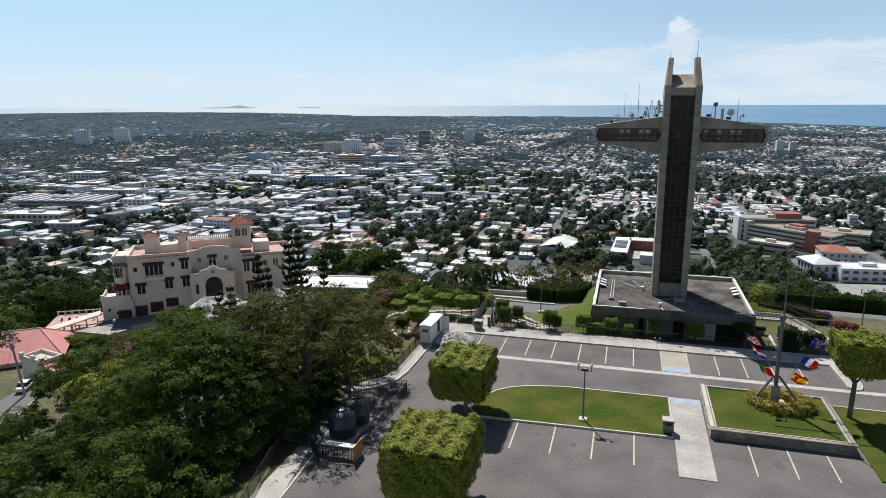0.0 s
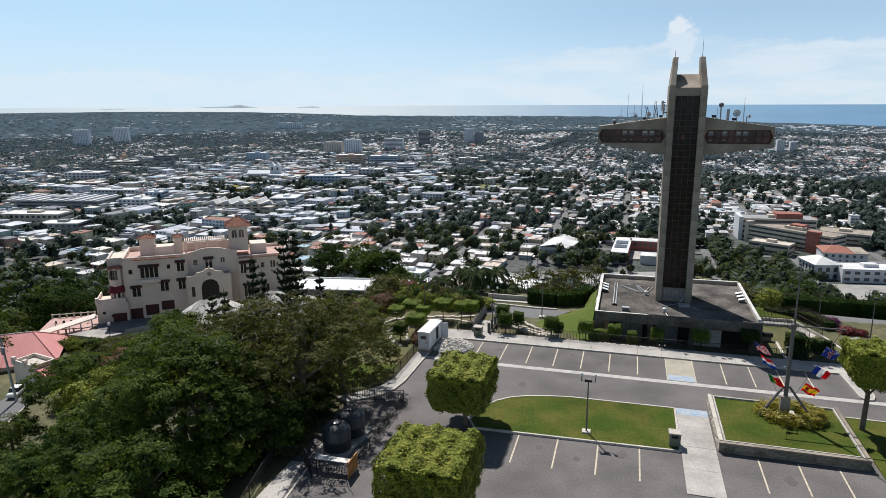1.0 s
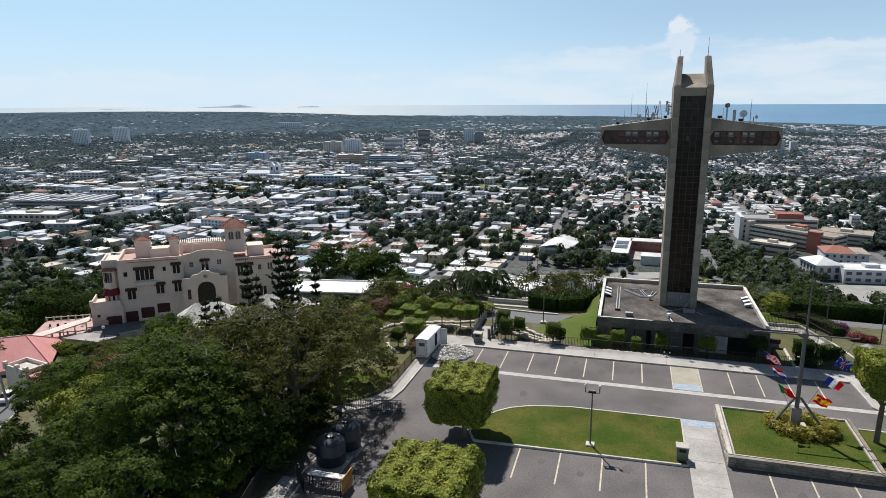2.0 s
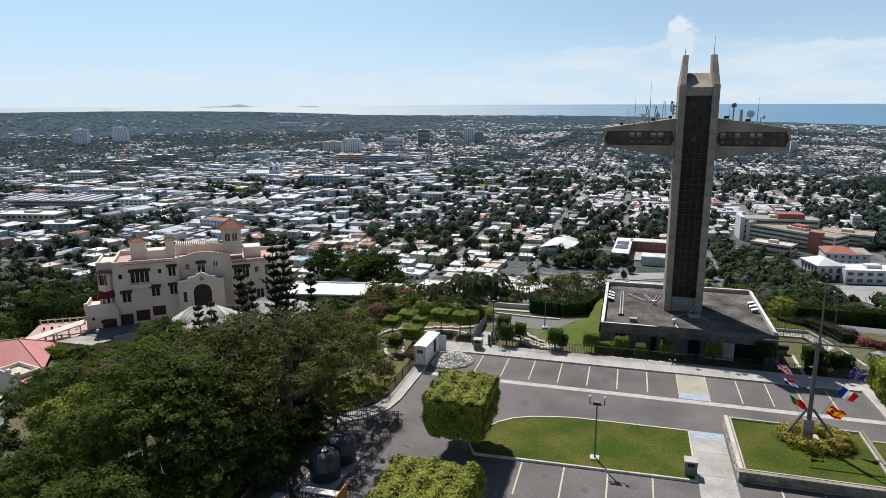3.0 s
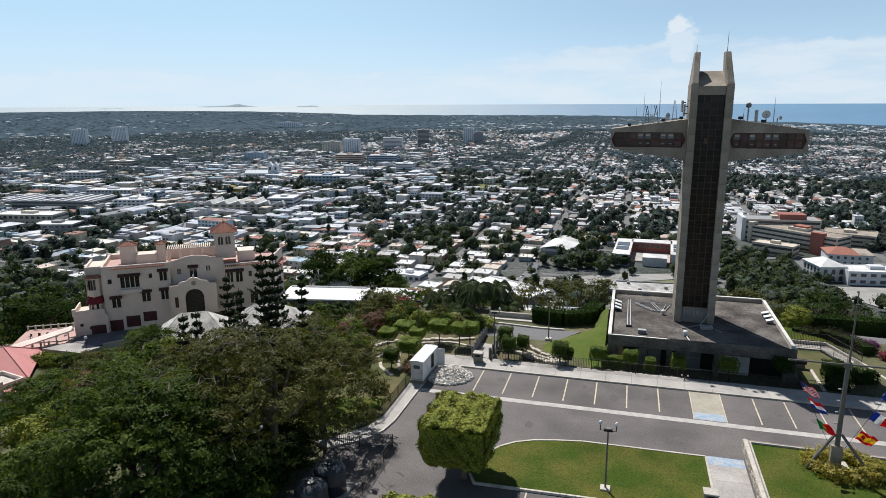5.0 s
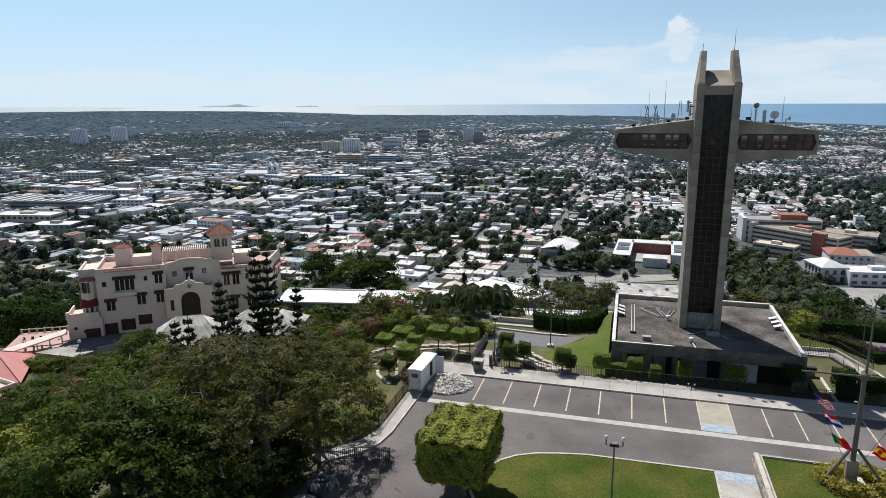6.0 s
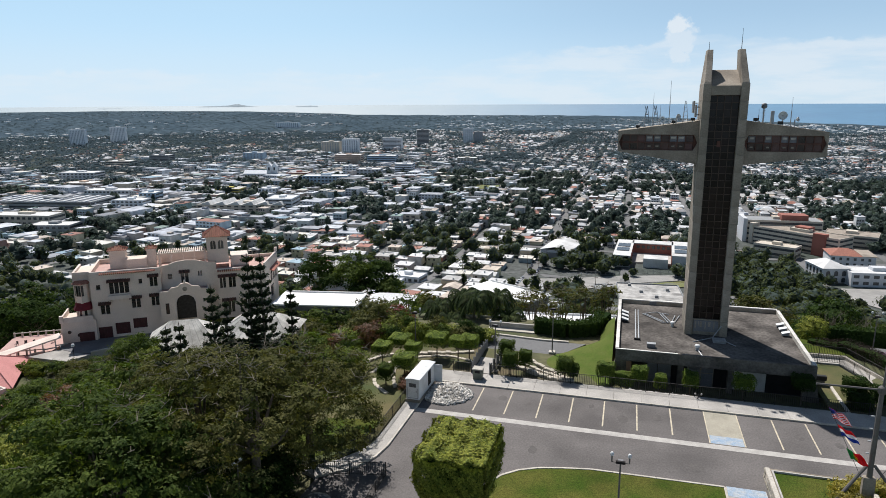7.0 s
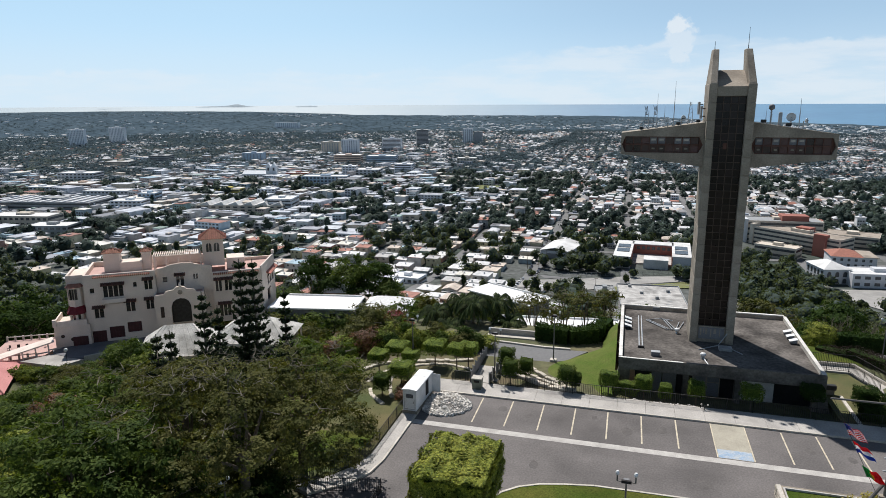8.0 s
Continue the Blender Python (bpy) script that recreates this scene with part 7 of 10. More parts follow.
# behind and round the mansion, down the north slope
SLOPE = [
    (-150, 128, -17, 9, LEAF_DARK), (-140, 146, -18, 9, LEAF_DARK), (-162, 145, -24, 9, LEAF), (-148, 162, -26, 9, LEAF_DARK), (-128, 152, -17, 8, LEAF_DARK), (-139, 132, -18.5, 7.5, LEAF_DARK), (-146, 138, -16.5, 8, LEAF_DARK), (-158, 122, -20, 8, LEAF_DARK), (-134, 160, -17, 8, LEAF_DARK), (-172, 165, -33, 9, LEAF),
    (-50, 98, -7.5, 5.5, LEAF), (-44, 88, -3.5, 5.0, LEAF), (-36, 95, -5.0, 5.0, LEAF_OLIVE), (-38, 80, -1.6, 4.6, LEAF), (-33, 88, -3.0, 4.0, LEAF_OLIVE),
    (-53, 106, -9.5, 4.5, LEAF), (-46, 110, -9, 5.0, LEAF_OLIVE), (-34, 104, -6.0, 4.5, LEAF), (-70, 114, -15.5, 4.0, LEAF), (-60, 122, -13, 5.5, LEAF_OLIVE), (-42, 120, -12, 4.5, LEAF),
    (-81, 168, -11.5, 5.8, LEAF_DARK), (-71, 167, -10.6, 5.4, LEAF), (-64.5, 170, -13.0, 4.6, LEAF_DARK), (-77, 164, -16.5, 5.5, LEAF_DARK), (-68, 165, -15.5, 5.0, LEAF_DARK), (-61, 167, -17.0, 4.6, LEAF), (-88, 165, -20, 8, LEAF), (-46, 178, -24, 8, LEAF), (-40, 150, -20, 5, LEAF_OLIVE),
    (-2, 114, -4.5, 3.5, LEAF),
    (24, 112, -5.5, 5.5, LEAF_OLIVE), (32, 108, -4.5, 5.5, LEAF_OLIVE), (40, 112, -4, 6, LEAF_OLIVE), (22, 124, -9, 7, LEAF), (36, 126, -9.5, 7, LEAF_DARK), (50, 118, -7, 6, LEAF_OLIVE), (30, 140, -13, 8, LEAF_DARK), (46, 138, -13, 8, LEAF), (20, 150, -17, 8, LEAF_DARK), (60, 130, -10, 7, LEAF),
    (8, 160, -22, 8, LEAF), (-8, 168, -25, 7, LEAF), (34, 165, -20, 9, LEAF_DARK), (52, 160, -20, 8, LEAF), (24, 180, -27, 9, LEAF), (8, 188, -33, 8, LEAF), (-14, 190, -36, 8, LEAF), (-30, 195, -38, 7, LEAF_OLIVE), (-50, 205, -39, 8, LEAF), (44, 185, -28, 9, LEAF_DARK), (62, 178, -26, 8, LEAF), (72, 150, -16, 8, LEAF),
    (70, 112, -4, 6, LEAF_OLIVE), (58, 104, -2.5, 4.5, LEAF_OLIVE), (-100, 180, -26, 9, LEAF), (-118, 172, -24, 8, LEAF_DARK), (-138, 185, -31, 9, LEAF), (-112, 200, -37, 9, LEAF), (-84, 195, -33, 9, LEAF), (-160, 200, -40, 9, LEAF),
]
pr = random.Random(77)
for k in range(150):
    b, r = radians(pr.uniform(-58, 26)), pr.uniform(150, 330)
    x, y = r * math.sin(b), r * math.cos(b)
    if abs(x + 60) < 18 and 128 < y < 172 or abs(x - 1) < 14 and 128 < y < 156 or abs(x + 22) < 18 and 118 < y < 162 or abs(x + 100) < 36 and 95 < y < 160:
        continue
    g = float(ground_height(x, y))
    SLOPE.append((x, y, g + pr.uniform(8, 13), pr.uniform(5.5, 9), pr.choice((LEAF, LEAF_DARK, LEAF, LEAF_OLIVE))))
for k in range(55):
    x, y = pr.uniform(-290, -135), pr.uniform(140, 340)
    g = float(ground_height(x, y))
    SLOPE.append((x, y, g + pr.uniform(9, 14), pr.uniform(6, 9.5), pr.choice((LEAF, LEAF_DARK))))
for x, y in ((-58, 138), (-50, 141), (-66, 136), (-44, 143), (-74, 133), (-36, 138), (-33, 122), (10, 140), (14, 132)):
    SLOPE.append((x, y, float(ground_height(x, y)) + 5.5, 3.6, pr.choice((LEAF, LEAF_OLIVE))))
for k, (x, y, top, spread, mat) in enumerate(SLOPE):
    label = {"dark_leaves": "dark dense tree on the north slope", "olive_leaves": "sparse olive-green tree on the north slope"}.get(mat.name, "leafy green tree on the north slope")
    g = float(ground_height(x, y))
    broad_tree(x, y, max(top, g + 4.8), spread, 300 + k, mat, label, 0.62, 4400 if math.hypot(x, y) < 150 else 3600 if math.hypot(x, y) < 195 else 1600, 0.45 if math.hypot(x, y) < 150 else 0.7 if math.hypot(x, y) < 195 else 0.9, twigs=5 if mat.name == "olive_leaves" else 0)

# thin umbrella-crowned trees above the hedge
for k, (x, y, top, spread) in enumerate([(-16.6, 114, -1.4, 3.4), (-12.0, 117, -2.0, 3.0), (-8.7, 113, -0.6, 3.0), (-5.6, 115, -0.6, 2.6), (-19.2, 117, -3.6, 3.0), (-13.6, 111, -2.8, 2.6)]):
    broad_tree(x, y, top, spread, 560 + k, LEAF_OLIVE, "thin tree with a sparse umbrella crown above the hedge", 0.3, 850, 0.34, twigs=14)


def box_tree(x, y, z, x0, x1, y0, y1, z0, z1, seed, mat, label, cards=9000, size=0.3, group="clipped box-shaped trees", stem=0.16, name="clipped_tree", taper=0.0):
    """A tree clipped to a rough box: leaves over the faces, a shaggy under side, a forked stem."""
    rng = np.random.default_rng(seed)
    t = thing(name, x, y, z, label, "tree", group=group)
    w, d, h = x1 - x0, y1 - y0, z1 - z0
    areas = np.array([w * d * 1.3, w * d * 0.7, w * h, w * h, d * h, d * h])
    face = rng.choice(6, cards, p=areas / areas.sum())
    a = rng.random((cards, 3))
    nrm = np.array([(0, 0, 1), (0, 0, -1), (0, -1, 0), (0, 1, 0), (-1, 0, 0), (1, 0, 0)], float)[face]
    for k, (axis, val) in enumerate(((2, 1), (2, 0), (1, 0), (1, 1), (0, 0), (0, 1))):
        a[face == k, axis] = val
    round_off = 0.30 * min(w, d, h)
    p = np.c_[x0 + w * a[:, 0], y0 + d * a[:, 1], z0 + h * a[:, 2]]
    mid = np.array([(x0 + x1) / 2, (y0 + y1) / 2, (z0 + z1) / 2])
    half = np.array([w, d, h]) / 2
    rel = (p - mid) / half
    over = np.maximum(np.abs(rel) - 0.84, 0) / 0.16
    pull = np.maximum((over ** 2.2).sum(1) - 1, 0)[:, None]
    p = p - np.sign(rel) * over * pull * round_off * 0.2
    low = np.maximum(-rel[:, 2], 0) ** 1.4 * taper
    p[:, :2] = mid[:2] + (p[:, :2] - mid[:2]) * (1 - low)[:, None]
    bump = 0.14 * np.sin(p[:, 0] * 2.3 + seed) * np.sin(p[:, 1] * 2.7) + 0.12 * np.sin(p[:, 0] * 5 + p[:, 2] * 4) + rng.normal(0, 0.09, cards)
    p = p + nrm * (bump * min(1.0, min(w, d, h) * 0.45))[:, None]
    lowside = face == 1
    p[lowside, 2] += rng.uniform(-0.1, 0.35, lowside.sum()) * min(1, h * 0.4)
    inside = rng.random(cards) < 0.12
    p[inside] = mid + (p[inside] - mid) * rng.uniform(0.6, 0.92, (inside.sum(), 1))
    v, f = leaf_cards(rng, p, nrm * 1.5 + np.array([0, 0, 0.05]), size, 0.5, 0.42)
    part("crown", grid_mesh("crown", v, f, mat), None, t)
    # Solid dark box added for the shaded interior; blocks light through the leaves.
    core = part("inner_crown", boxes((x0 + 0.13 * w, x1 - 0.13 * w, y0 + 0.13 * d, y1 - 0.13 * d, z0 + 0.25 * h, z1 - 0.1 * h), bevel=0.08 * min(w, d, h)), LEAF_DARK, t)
    if stem:
        pr = random.Random(seed)
        bm = bmesh.new()
        c = ((x0 + x1) / 2, (y0 + y1) / 2)
        limbs(bm, pr, (0, 0, -0.3), (c[0] * 0.4, c[1] * 0.4, max(0.3, z0 * 0.75)), [(x0 + w * u, y0 + d * q, z0 + 0.45 * h) for u, q in ((0.25, 0.3), (0.7, 0.25), (0.3, 0.75), (0.75, 0.7))], stem)
        part("trunk", bm, BARK, t)
    return t


BOX = "large clipped tree with a box-shaped bright green crown"
box_tree(-12.9, 52.7, 0.0, -2.6, 2.2, -3.0, 3.1, 2.3, 5.45, 1, LEAF_BRIGHT, BOX, 46000, 0.19, stem=0.26, taper=0.12)
box_tree(-11.9, 38.8, 0.0, -2.8, 2.9, -3.1, 3.1, 1.8, 5.5, 2, LEAF_BRIGHT, BOX, 52000, 0.18, stem=0.26, taper=0.1)
box_tree(19.6, 60.5, 0.1, -1.7, 2.2, -2.0, 2.2, 4.2, 7.3, 3, LEAF_BRIGHT, "tall clipped tree with a dense green crown on a bare stem", 20000, 0.22, stem=0.24, taper=0.3)
box_tree(22.6, 59.8, 0.1, -1.3, 3.0, -2.4, 2.2, 4.4, 7.1, 4, LEAF_BRIGHT, "tall clipped tree with a dense green crown on a bare stem", 20000, 0.22, stem=0.24, taper=0.3)

TOPIARY = [(-27.5, 75.8, 1.9, 1.0), (-24.0, 72.8, 2.2, 1.2), (-24.1, 76.1, 1.6, 0.9), (-26.2, 77.9, 2.3, 1.0), (-22.5, 79.4, 2.3, 1.2), (-20.0, 79.0, 1.7, 0.9), (-18.9, 79.6, 1.9, 1.1)]
for k, (x, y, w, thick) in enumerate(TOPIARY):
    z = float(ground_height(x, y))
    box_tree(x, y, z, -w / 2, w / 2, -w / 2, w / 2, 2.75 - thick, 2.75, 40 + k, LEAF_CLIPPED, "small clipped garden tree with a flat bright crown", 4400, 0.12, "small clipped garden trees", 0.08)
for k, (x, y, w, z0, z1) in enumerate([(-13.9, 76.7, 1.45, 1.05, 2.5), (-12.5, 77.8, 1.25, 1.0, 2.4), (-14.9, 80.2, 1.5, 1.0, 2.4), (-8.35, 76.5, 1.5, 1.05, 2.5), (-7.5, 76.8, 0.9, 0.7, 1.8), (-25.3, 70.9, 1.4, 0.9, 2.2)]):
    z = float(ground_height(x, y))
    box_tree(x, y, z, -w / 2, w / 2, -w / 2, w / 2, z0, z1, 60 + k, LEAF, "small clipped dark green tree behind the railing", 3000, 0.14, "small clipped dark trees", 0.08)
# clipped cube shrubs before the pavilion
for k, (x, y, w, d, top) in enumerate([(-4.4, 77.3, 1.7, 1.3, 2.0), (-2.9, 77.9, 2.4, 1.0, 0.95), (-1.15, 78.0, 1.5, 1.4, 1.6), (0.9, 78.2, 1.1, 1.0, 0.9), (3.65, 78.0, 1.35, 1.3, 1.55), (8.4, 78.0, 1.75, 1.4, 1.8), (13.7, 79.0, 1.8, 1.4, 2.0)]):
    z = float(ground_height(x, y))
    box_tree(x, y, z - 0.05, -w / 2, w / 2, -d / 2, d / 2, max(0.1, top - z - 1.25), top - z, 80 + k, LEAF_SHRUB if k != 6 else LEAF_DARK, "square-clipped shrub before the pavilion", 5200, 0.11, "square-clipped shrubs", 0.07, "clipped_shrub")
for k, (x, y, w, d, h) in enumerate([(19.2, 82.3, 2.2, 1.8, 1.6), (21.3, 80.6, 2.4, 1.6, 1.7), (18.6, 79.0, 1.8, 1.4, 1.3)]):
    box_tree(x, y, -0.8, -w / 2, w / 2, -d / 2, d / 2, 0.0, h, 95 + k, LEAF_DARK, "square-clipped dark shrub on the ramp lawn", 2200, 0.2, "dark clipped shrubs", 0, "clipped_shrub")


def bush(x, y, r, h, seed, mat, label, category="bush", cards=1800, size=0.22, z=None, stem=False, globe=False):
    rng = np.random.default_rng(seed)
    z = float(ground_height(x, y)) if z is None else z
    t = thing("bush", x, y, z, label, category)
    pr = random.Random(seed)
    lift = 0.9 if stem else 0.0
    lobes = [(r * 0.5 * math.cos(1.3 * k), r * 0.5 * math.sin(1.3 * k), lift + h * pr.uniform(0.4, 0.6), r * 0.62, r * 0.62, h * 0.48) for k in range(5)] + [(0, 0, lift + h * 0.6, r * 0.8, r * 0.8, h * 0.45)]
    if globe:
        lobes = [(0, 0, lift + h * 0.5, r, r, h * 0.5)]
    v, f = lobed_crown(rng, lobes, cards, size, fill=0.3, under=0.7)
    part("crown", grid_mesh("crown", v, f, mat), None, t)
    part("stem", rods(((0, 0, -0.2), (0, 0, lift + h * 0.5), 0.1, 0.05), n=6), BARK, t)
    return t


for k, (x, y, w, d, top, turn) in enumerate(SLOPE_YARDS):
    for i in range(3):
        u = w * (-0.36 + 0.36 * i)
        px, py = x + u * math.cos(radians(turn)) + (d / 2 + 1.6) * math.sin(radians(turn)), y + u * math.sin(radians(turn)) - (d / 2 + 1.6) * math.cos(radians(turn))
        g = float(ground_height(px, py))
        bush(px, py, w * 0.2, max(2.0, top - g - 0.2 - 0.5 * (i == 1)), 700 + 3 * k + i, (LEAF, LEAF_LIGHT, LEAF)[(k + i) % 3], "leafy shrub before a slope house", cards=2600, size=0.4)
for k, (x, y, r, h) in enumerate([(-26.6, 47.6, 1.7, 3.4), (-25.8, 44.6, 1.3, 2.6), (-26.6, 51.5, 1.9, 3.0), (-29.0, 54.5, 2.2, 3.6), (-31.5, 48.5, 2.6, 4.5), (-31.6, 42.0, 2.0, 3.6), (-33.0, 58.0, 2.4, 4.0), (-30.5, 60.5, 1.8, 2.6), (-36.0, 64.0, 2.4, 4.2), (-35.0, 53.0, 2.6, 5.0), (-40.0, 68.0, 2.6, 4.5), (-34.0, 69.5, 1.6, 2.2), (-33.5, 74.5, 1.7, 2.4), (-36.5, 78.0, 2.0, 3.0)]):
    bush(x, y, r, h, 240 + k, (LEAF_DARK, LEAF, LEAF_DARK, LEAF_OLIVE)[k % 4], "dense dark undergrowth below the slope trees", cards=3600, size=0.3)
bush(19.4, 99.6, 1.7, 3.1, 201, LEAF_BRIGHT, "round clipped bright green tree on a short stem", "tree", 11000, 0.14, stem=True, globe=True)
bush(25.2, 91.6, 0.85, 1.2, 202, BLOOM_PURPLE, "purple flowering bougainvillea bush", cards=2600, globe=True)
bush(24.4, 92.6, 0.7, 0.9, 203, BLOOM_PURPLE, "purple flowering bougainvillea bush")
bush(26.4, 88.8, 0.8, 0.8, 204, BLOOM_RED, "crimson flowering bush beside the drive", cards=2600)
bush(27.6, 88.5, 0.6, 0.6, 205, BLOOM_RED, "crimson flowering bush beside the drive")
for k, (x, y) in enumerate([(-22.9, 70.8), (-23.1, 71.8), (-22.8, 72.7)]):
    bush(x, y, 0.8, 1.1, 210 + k, LEAF_RED, "russet-leaved shrub behind the cabinet")
pr = random.Random(57)
for k in range(26):
    x, y = pr.uniform(-40, -29.5), pr.uniform(66, 92)
    mat = (LEAF, LEAF_LIGHT, LEAF_CLIPPED, LEAF_LIGHT, LEAF_RED, LEAF, LEAF_OLIVE)[k % 7]
    bush(x, y, pr.uniform(1.1, 2.2), pr.uniform(1.6, 3.6), 860 + k, mat, "russet-leaved shrub on the garden slope" if mat is LEAF_RED else "mixed green shrub on the garden slope", cards=2600, size=0.24)
bush(-31.5, 92.0, 2.0, 2.8, 214, BLOOM_RED, "red flowering tree in the garden", cards=2600, size=0.3)
for k, (x, y, r) in enumerate([(12.2, 59.0, 0.9), (11.6, 60.2, 0.9), (12.0, 61.3, 0.8), (13.2, 58.4, 0.9), (14.6, 58.3, 0.9), (15.8, 58.8, 0.9), (16.3, 59.8, 0.9), (16.2, 61.0, 0.9), (15.2, 61.9, 0.8), (13.4, 62.0, 0.8)]):
    bush(14.0 + (x - 14.0) * 0.84, 60.2 + (y - 60.2) * 0.84, r * 0.88, 0.85, 220 + k, LEAF_YELLOW, "low yellow-green shrub round the flag mast", cards=1500, size=0.16, z=0.7)


def hedge(points, width, height, seed, mat, label, per=260, size=0.26):
    """A clipped hedge that follows the ground."""
    rng = np.random.default_rng(seed)
    t = thing("hedge", 0, 0, 0, label, "hedge")
    cs, ns = [], []
    # Dark solid core added for the hedge's shaded inside.
    core = bmesh.new()
    for a, b in zip(points, points[1:]):
        a, b = np.array(a, float), np.array(b, float)
        length = np.linalg.norm(b - a)
        d = (b - a) / length
        s = np.array([-d[1], d[0]])
        n = int(length * per)
        u = rng.random(n)
        which = rng.random(n)
        side = np.where(which < 0.35, rng.uniform(-1, 1, n), np.where(rng.random(n) < 0.5, -1, 1))
        up = np.where(which < 0.35, 1.0, rng.random(n))
        p = a + u[:, None] * (b - a) + s * (side * width / 2)[:, None]
        g = ground_height(p[:, 0], p[:, 1])
        wob = 0.12 * np.sin(p[:, 0] * 1.7) + 0.1 * np.sin(p[:, 0] * 4.1 + p[:, 1] * 3) + rng.normal(0, 0.06, n)
        cs.append(np.c_[p + s * (np.where(which < 0.35, 0, side) * wob)[:, None], g + up * height + np.where(which < 0.35, wob, 0)])
        ns.append(np.c_[s * np.where(which < 0.35, 0, side)[:, None], np.where(which < 0.35, 1.0, 0.2)])
        for k in range(max(1, int(length / 2))):
            m = max(1, int(length / 2))
            p0, p1 = a + (b - a) * k / m, a + (b - a) * (k + 1) / m
            g0 = float(ground_height(*((p0 + p1) / 2)))
            q = s * (width / 2 - 0.15)
            extruded(core, [tuple(p0 + q), tuple(p0 - q), tuple(p1 - q), tuple(p1 + q)], lambda x, y, e, g0=g0: (x, y, g0 + (height - 0.2 if e else -0.5)))
    v, f = leaf_cards(rng, np.concatenate(cs), np.concatenate(ns), size, 0.5, 0.8)
    part("leaves", grid_mesh("leaves", v, f, mat), None, t)
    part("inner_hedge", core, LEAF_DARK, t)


hedge([(21.0, 99.5), (30, 99.8), (44, 97.5), (62, 95.0)], 1.8, 2.4, 401, LEAF_DARK, "long dark clipped hedge behind the drive")
hedge([(18.6, 97.4), (21.5, 95.6), (24.0, 92.0), (24.6, 89.8)], 1.6, 1.3, 402, LEAF_DUSKY, "low dusky purple hedge curving round the lawn", per=420, size=0.16)
t = thing("planter_wall", 0, 0, 0, "pale low concrete wall beside the hedge", "wall")
part("wall", boxes((-19.4, -13.5, 92.6, 92.9, -1.6, -0.1)), PAVING, t)
part("ledge", boxes((-19.4, -13.5, 91.6, 92.58, -1.6, -0.75)), KERB, t)
hedge([(-13.4, 92.8), (-9.5, 91.9), (-6.4, 93.6), (-5.2, 98.0)], 1.8, 1.9, 403, LEAF_DARK, "dark clipped hedge above the lane")
for k in range(17):
    x, y = -31.5 + 0.8 * k + 0.5 * math.sin(k * 2.1), 85.4 + 1.3 * math.sin(k * 1.7)
    bush(x, y, 0.9 + 0.45 * ((k * 7) % 5) / 4, 1.5 + 1.3 * ((k * 3) % 4) / 3, 420 + k, (LEAF, LEAF_LIGHT, LEAF_OLIVE, LEAF_BRIGHT, LEAF_DARK)[(k * 3) % 5], "mixed green shrub at the back of the garden", cards=2200, size=0.24)
for k, (x, y) in enumerate([(-104.0, 105.0), (-107.2, 103.6), (-101.2, 106.6), (-98.6, 108.6), (-110.2, 103.8), (-96.4, 110.8), (-94.0, 112.0)]):
    bush(x, y, 1.9, 2.2, 450 + k, (LEAF, LEAF_LIGHT, LEAF_OLIVE)[k % 3], "green shrub along the forecourt edge", cards=2000, size=0.34)


LEAF_PALM = material("palm_fronds", (0.024, 0.042, 0.012), (0.044, 0.062, 0.018), 0.6, 0.6, 4, 0.3, 0.0, island=0.5, leaf=0.1, spec=0.12)


def palm(x, y, top, seed):
    rng = np.random.default_rng(seed)
    z = float(ground_height(x, y))
    t = thing("palm_tree", x, y, z, "dark palm tree with drooping fronds", "palm tree", group="palms below the garden")
    h = top - z
    part("trunk", rods(((0, 0, -0.4), (0.2, 0.1, h - 0.6), 0.2, 0.14), n=8), BARK, t)
    verts, faces = [], []
    for k in range(23):
        a, e = k * 2.4, 0.05 + 1.2 * ((k * 7) % 23) / 23
        length = 3.3 + 0.8 * rng.random()
        spine = []
        for i in range(9):
            s = i / 8
            r = length * s * (0.95 - 0.25 * s)
            zz = h - 0.5 + length * (e * s - (0.5 + 0.62 * e) * s * s)
            spine.append(np.array((0.2 + r * math.cos(a), 0.1 + r * math.sin(a), zz)))
        side = np.array((-math.sin(a), math.cos(a), 0))
        for i in range(1, 9):
            for sgn in (-1, 1):
                for q in range(3):
                    c = spine[i - 1] + (spine[i] - spine[i - 1]) * (q / 3)
                    tip = c + side * sgn * (0.62 - 0.04 * i) + (spine[i] - spine[i - 1]) * 0.9 - np.array((0, 0, 0.42))
                    w = (spine[i] - spine[i - 1]) * 0.42
                    b = len(verts)
                    verts += [c, c + w, tip + w * 0.2, tip]
                    faces.append([b, b + 1, b + 2, b + 3])
    part("fronds", grid_mesh("fronds", verts, faces, LEAF_PALM), None, t)


for k, (x, y, top) in enumerate([(-27.8, 97.0, 0.4), (-24.8, 99.5, 1.4), (-22.4, 96.6, 2.0), (-20.0, 99.4, 1.6), (-18.0, 97.4, -0.4), (-25.4, 94.6, -0.6)]):
    palm(x, y, top, 500 + k)


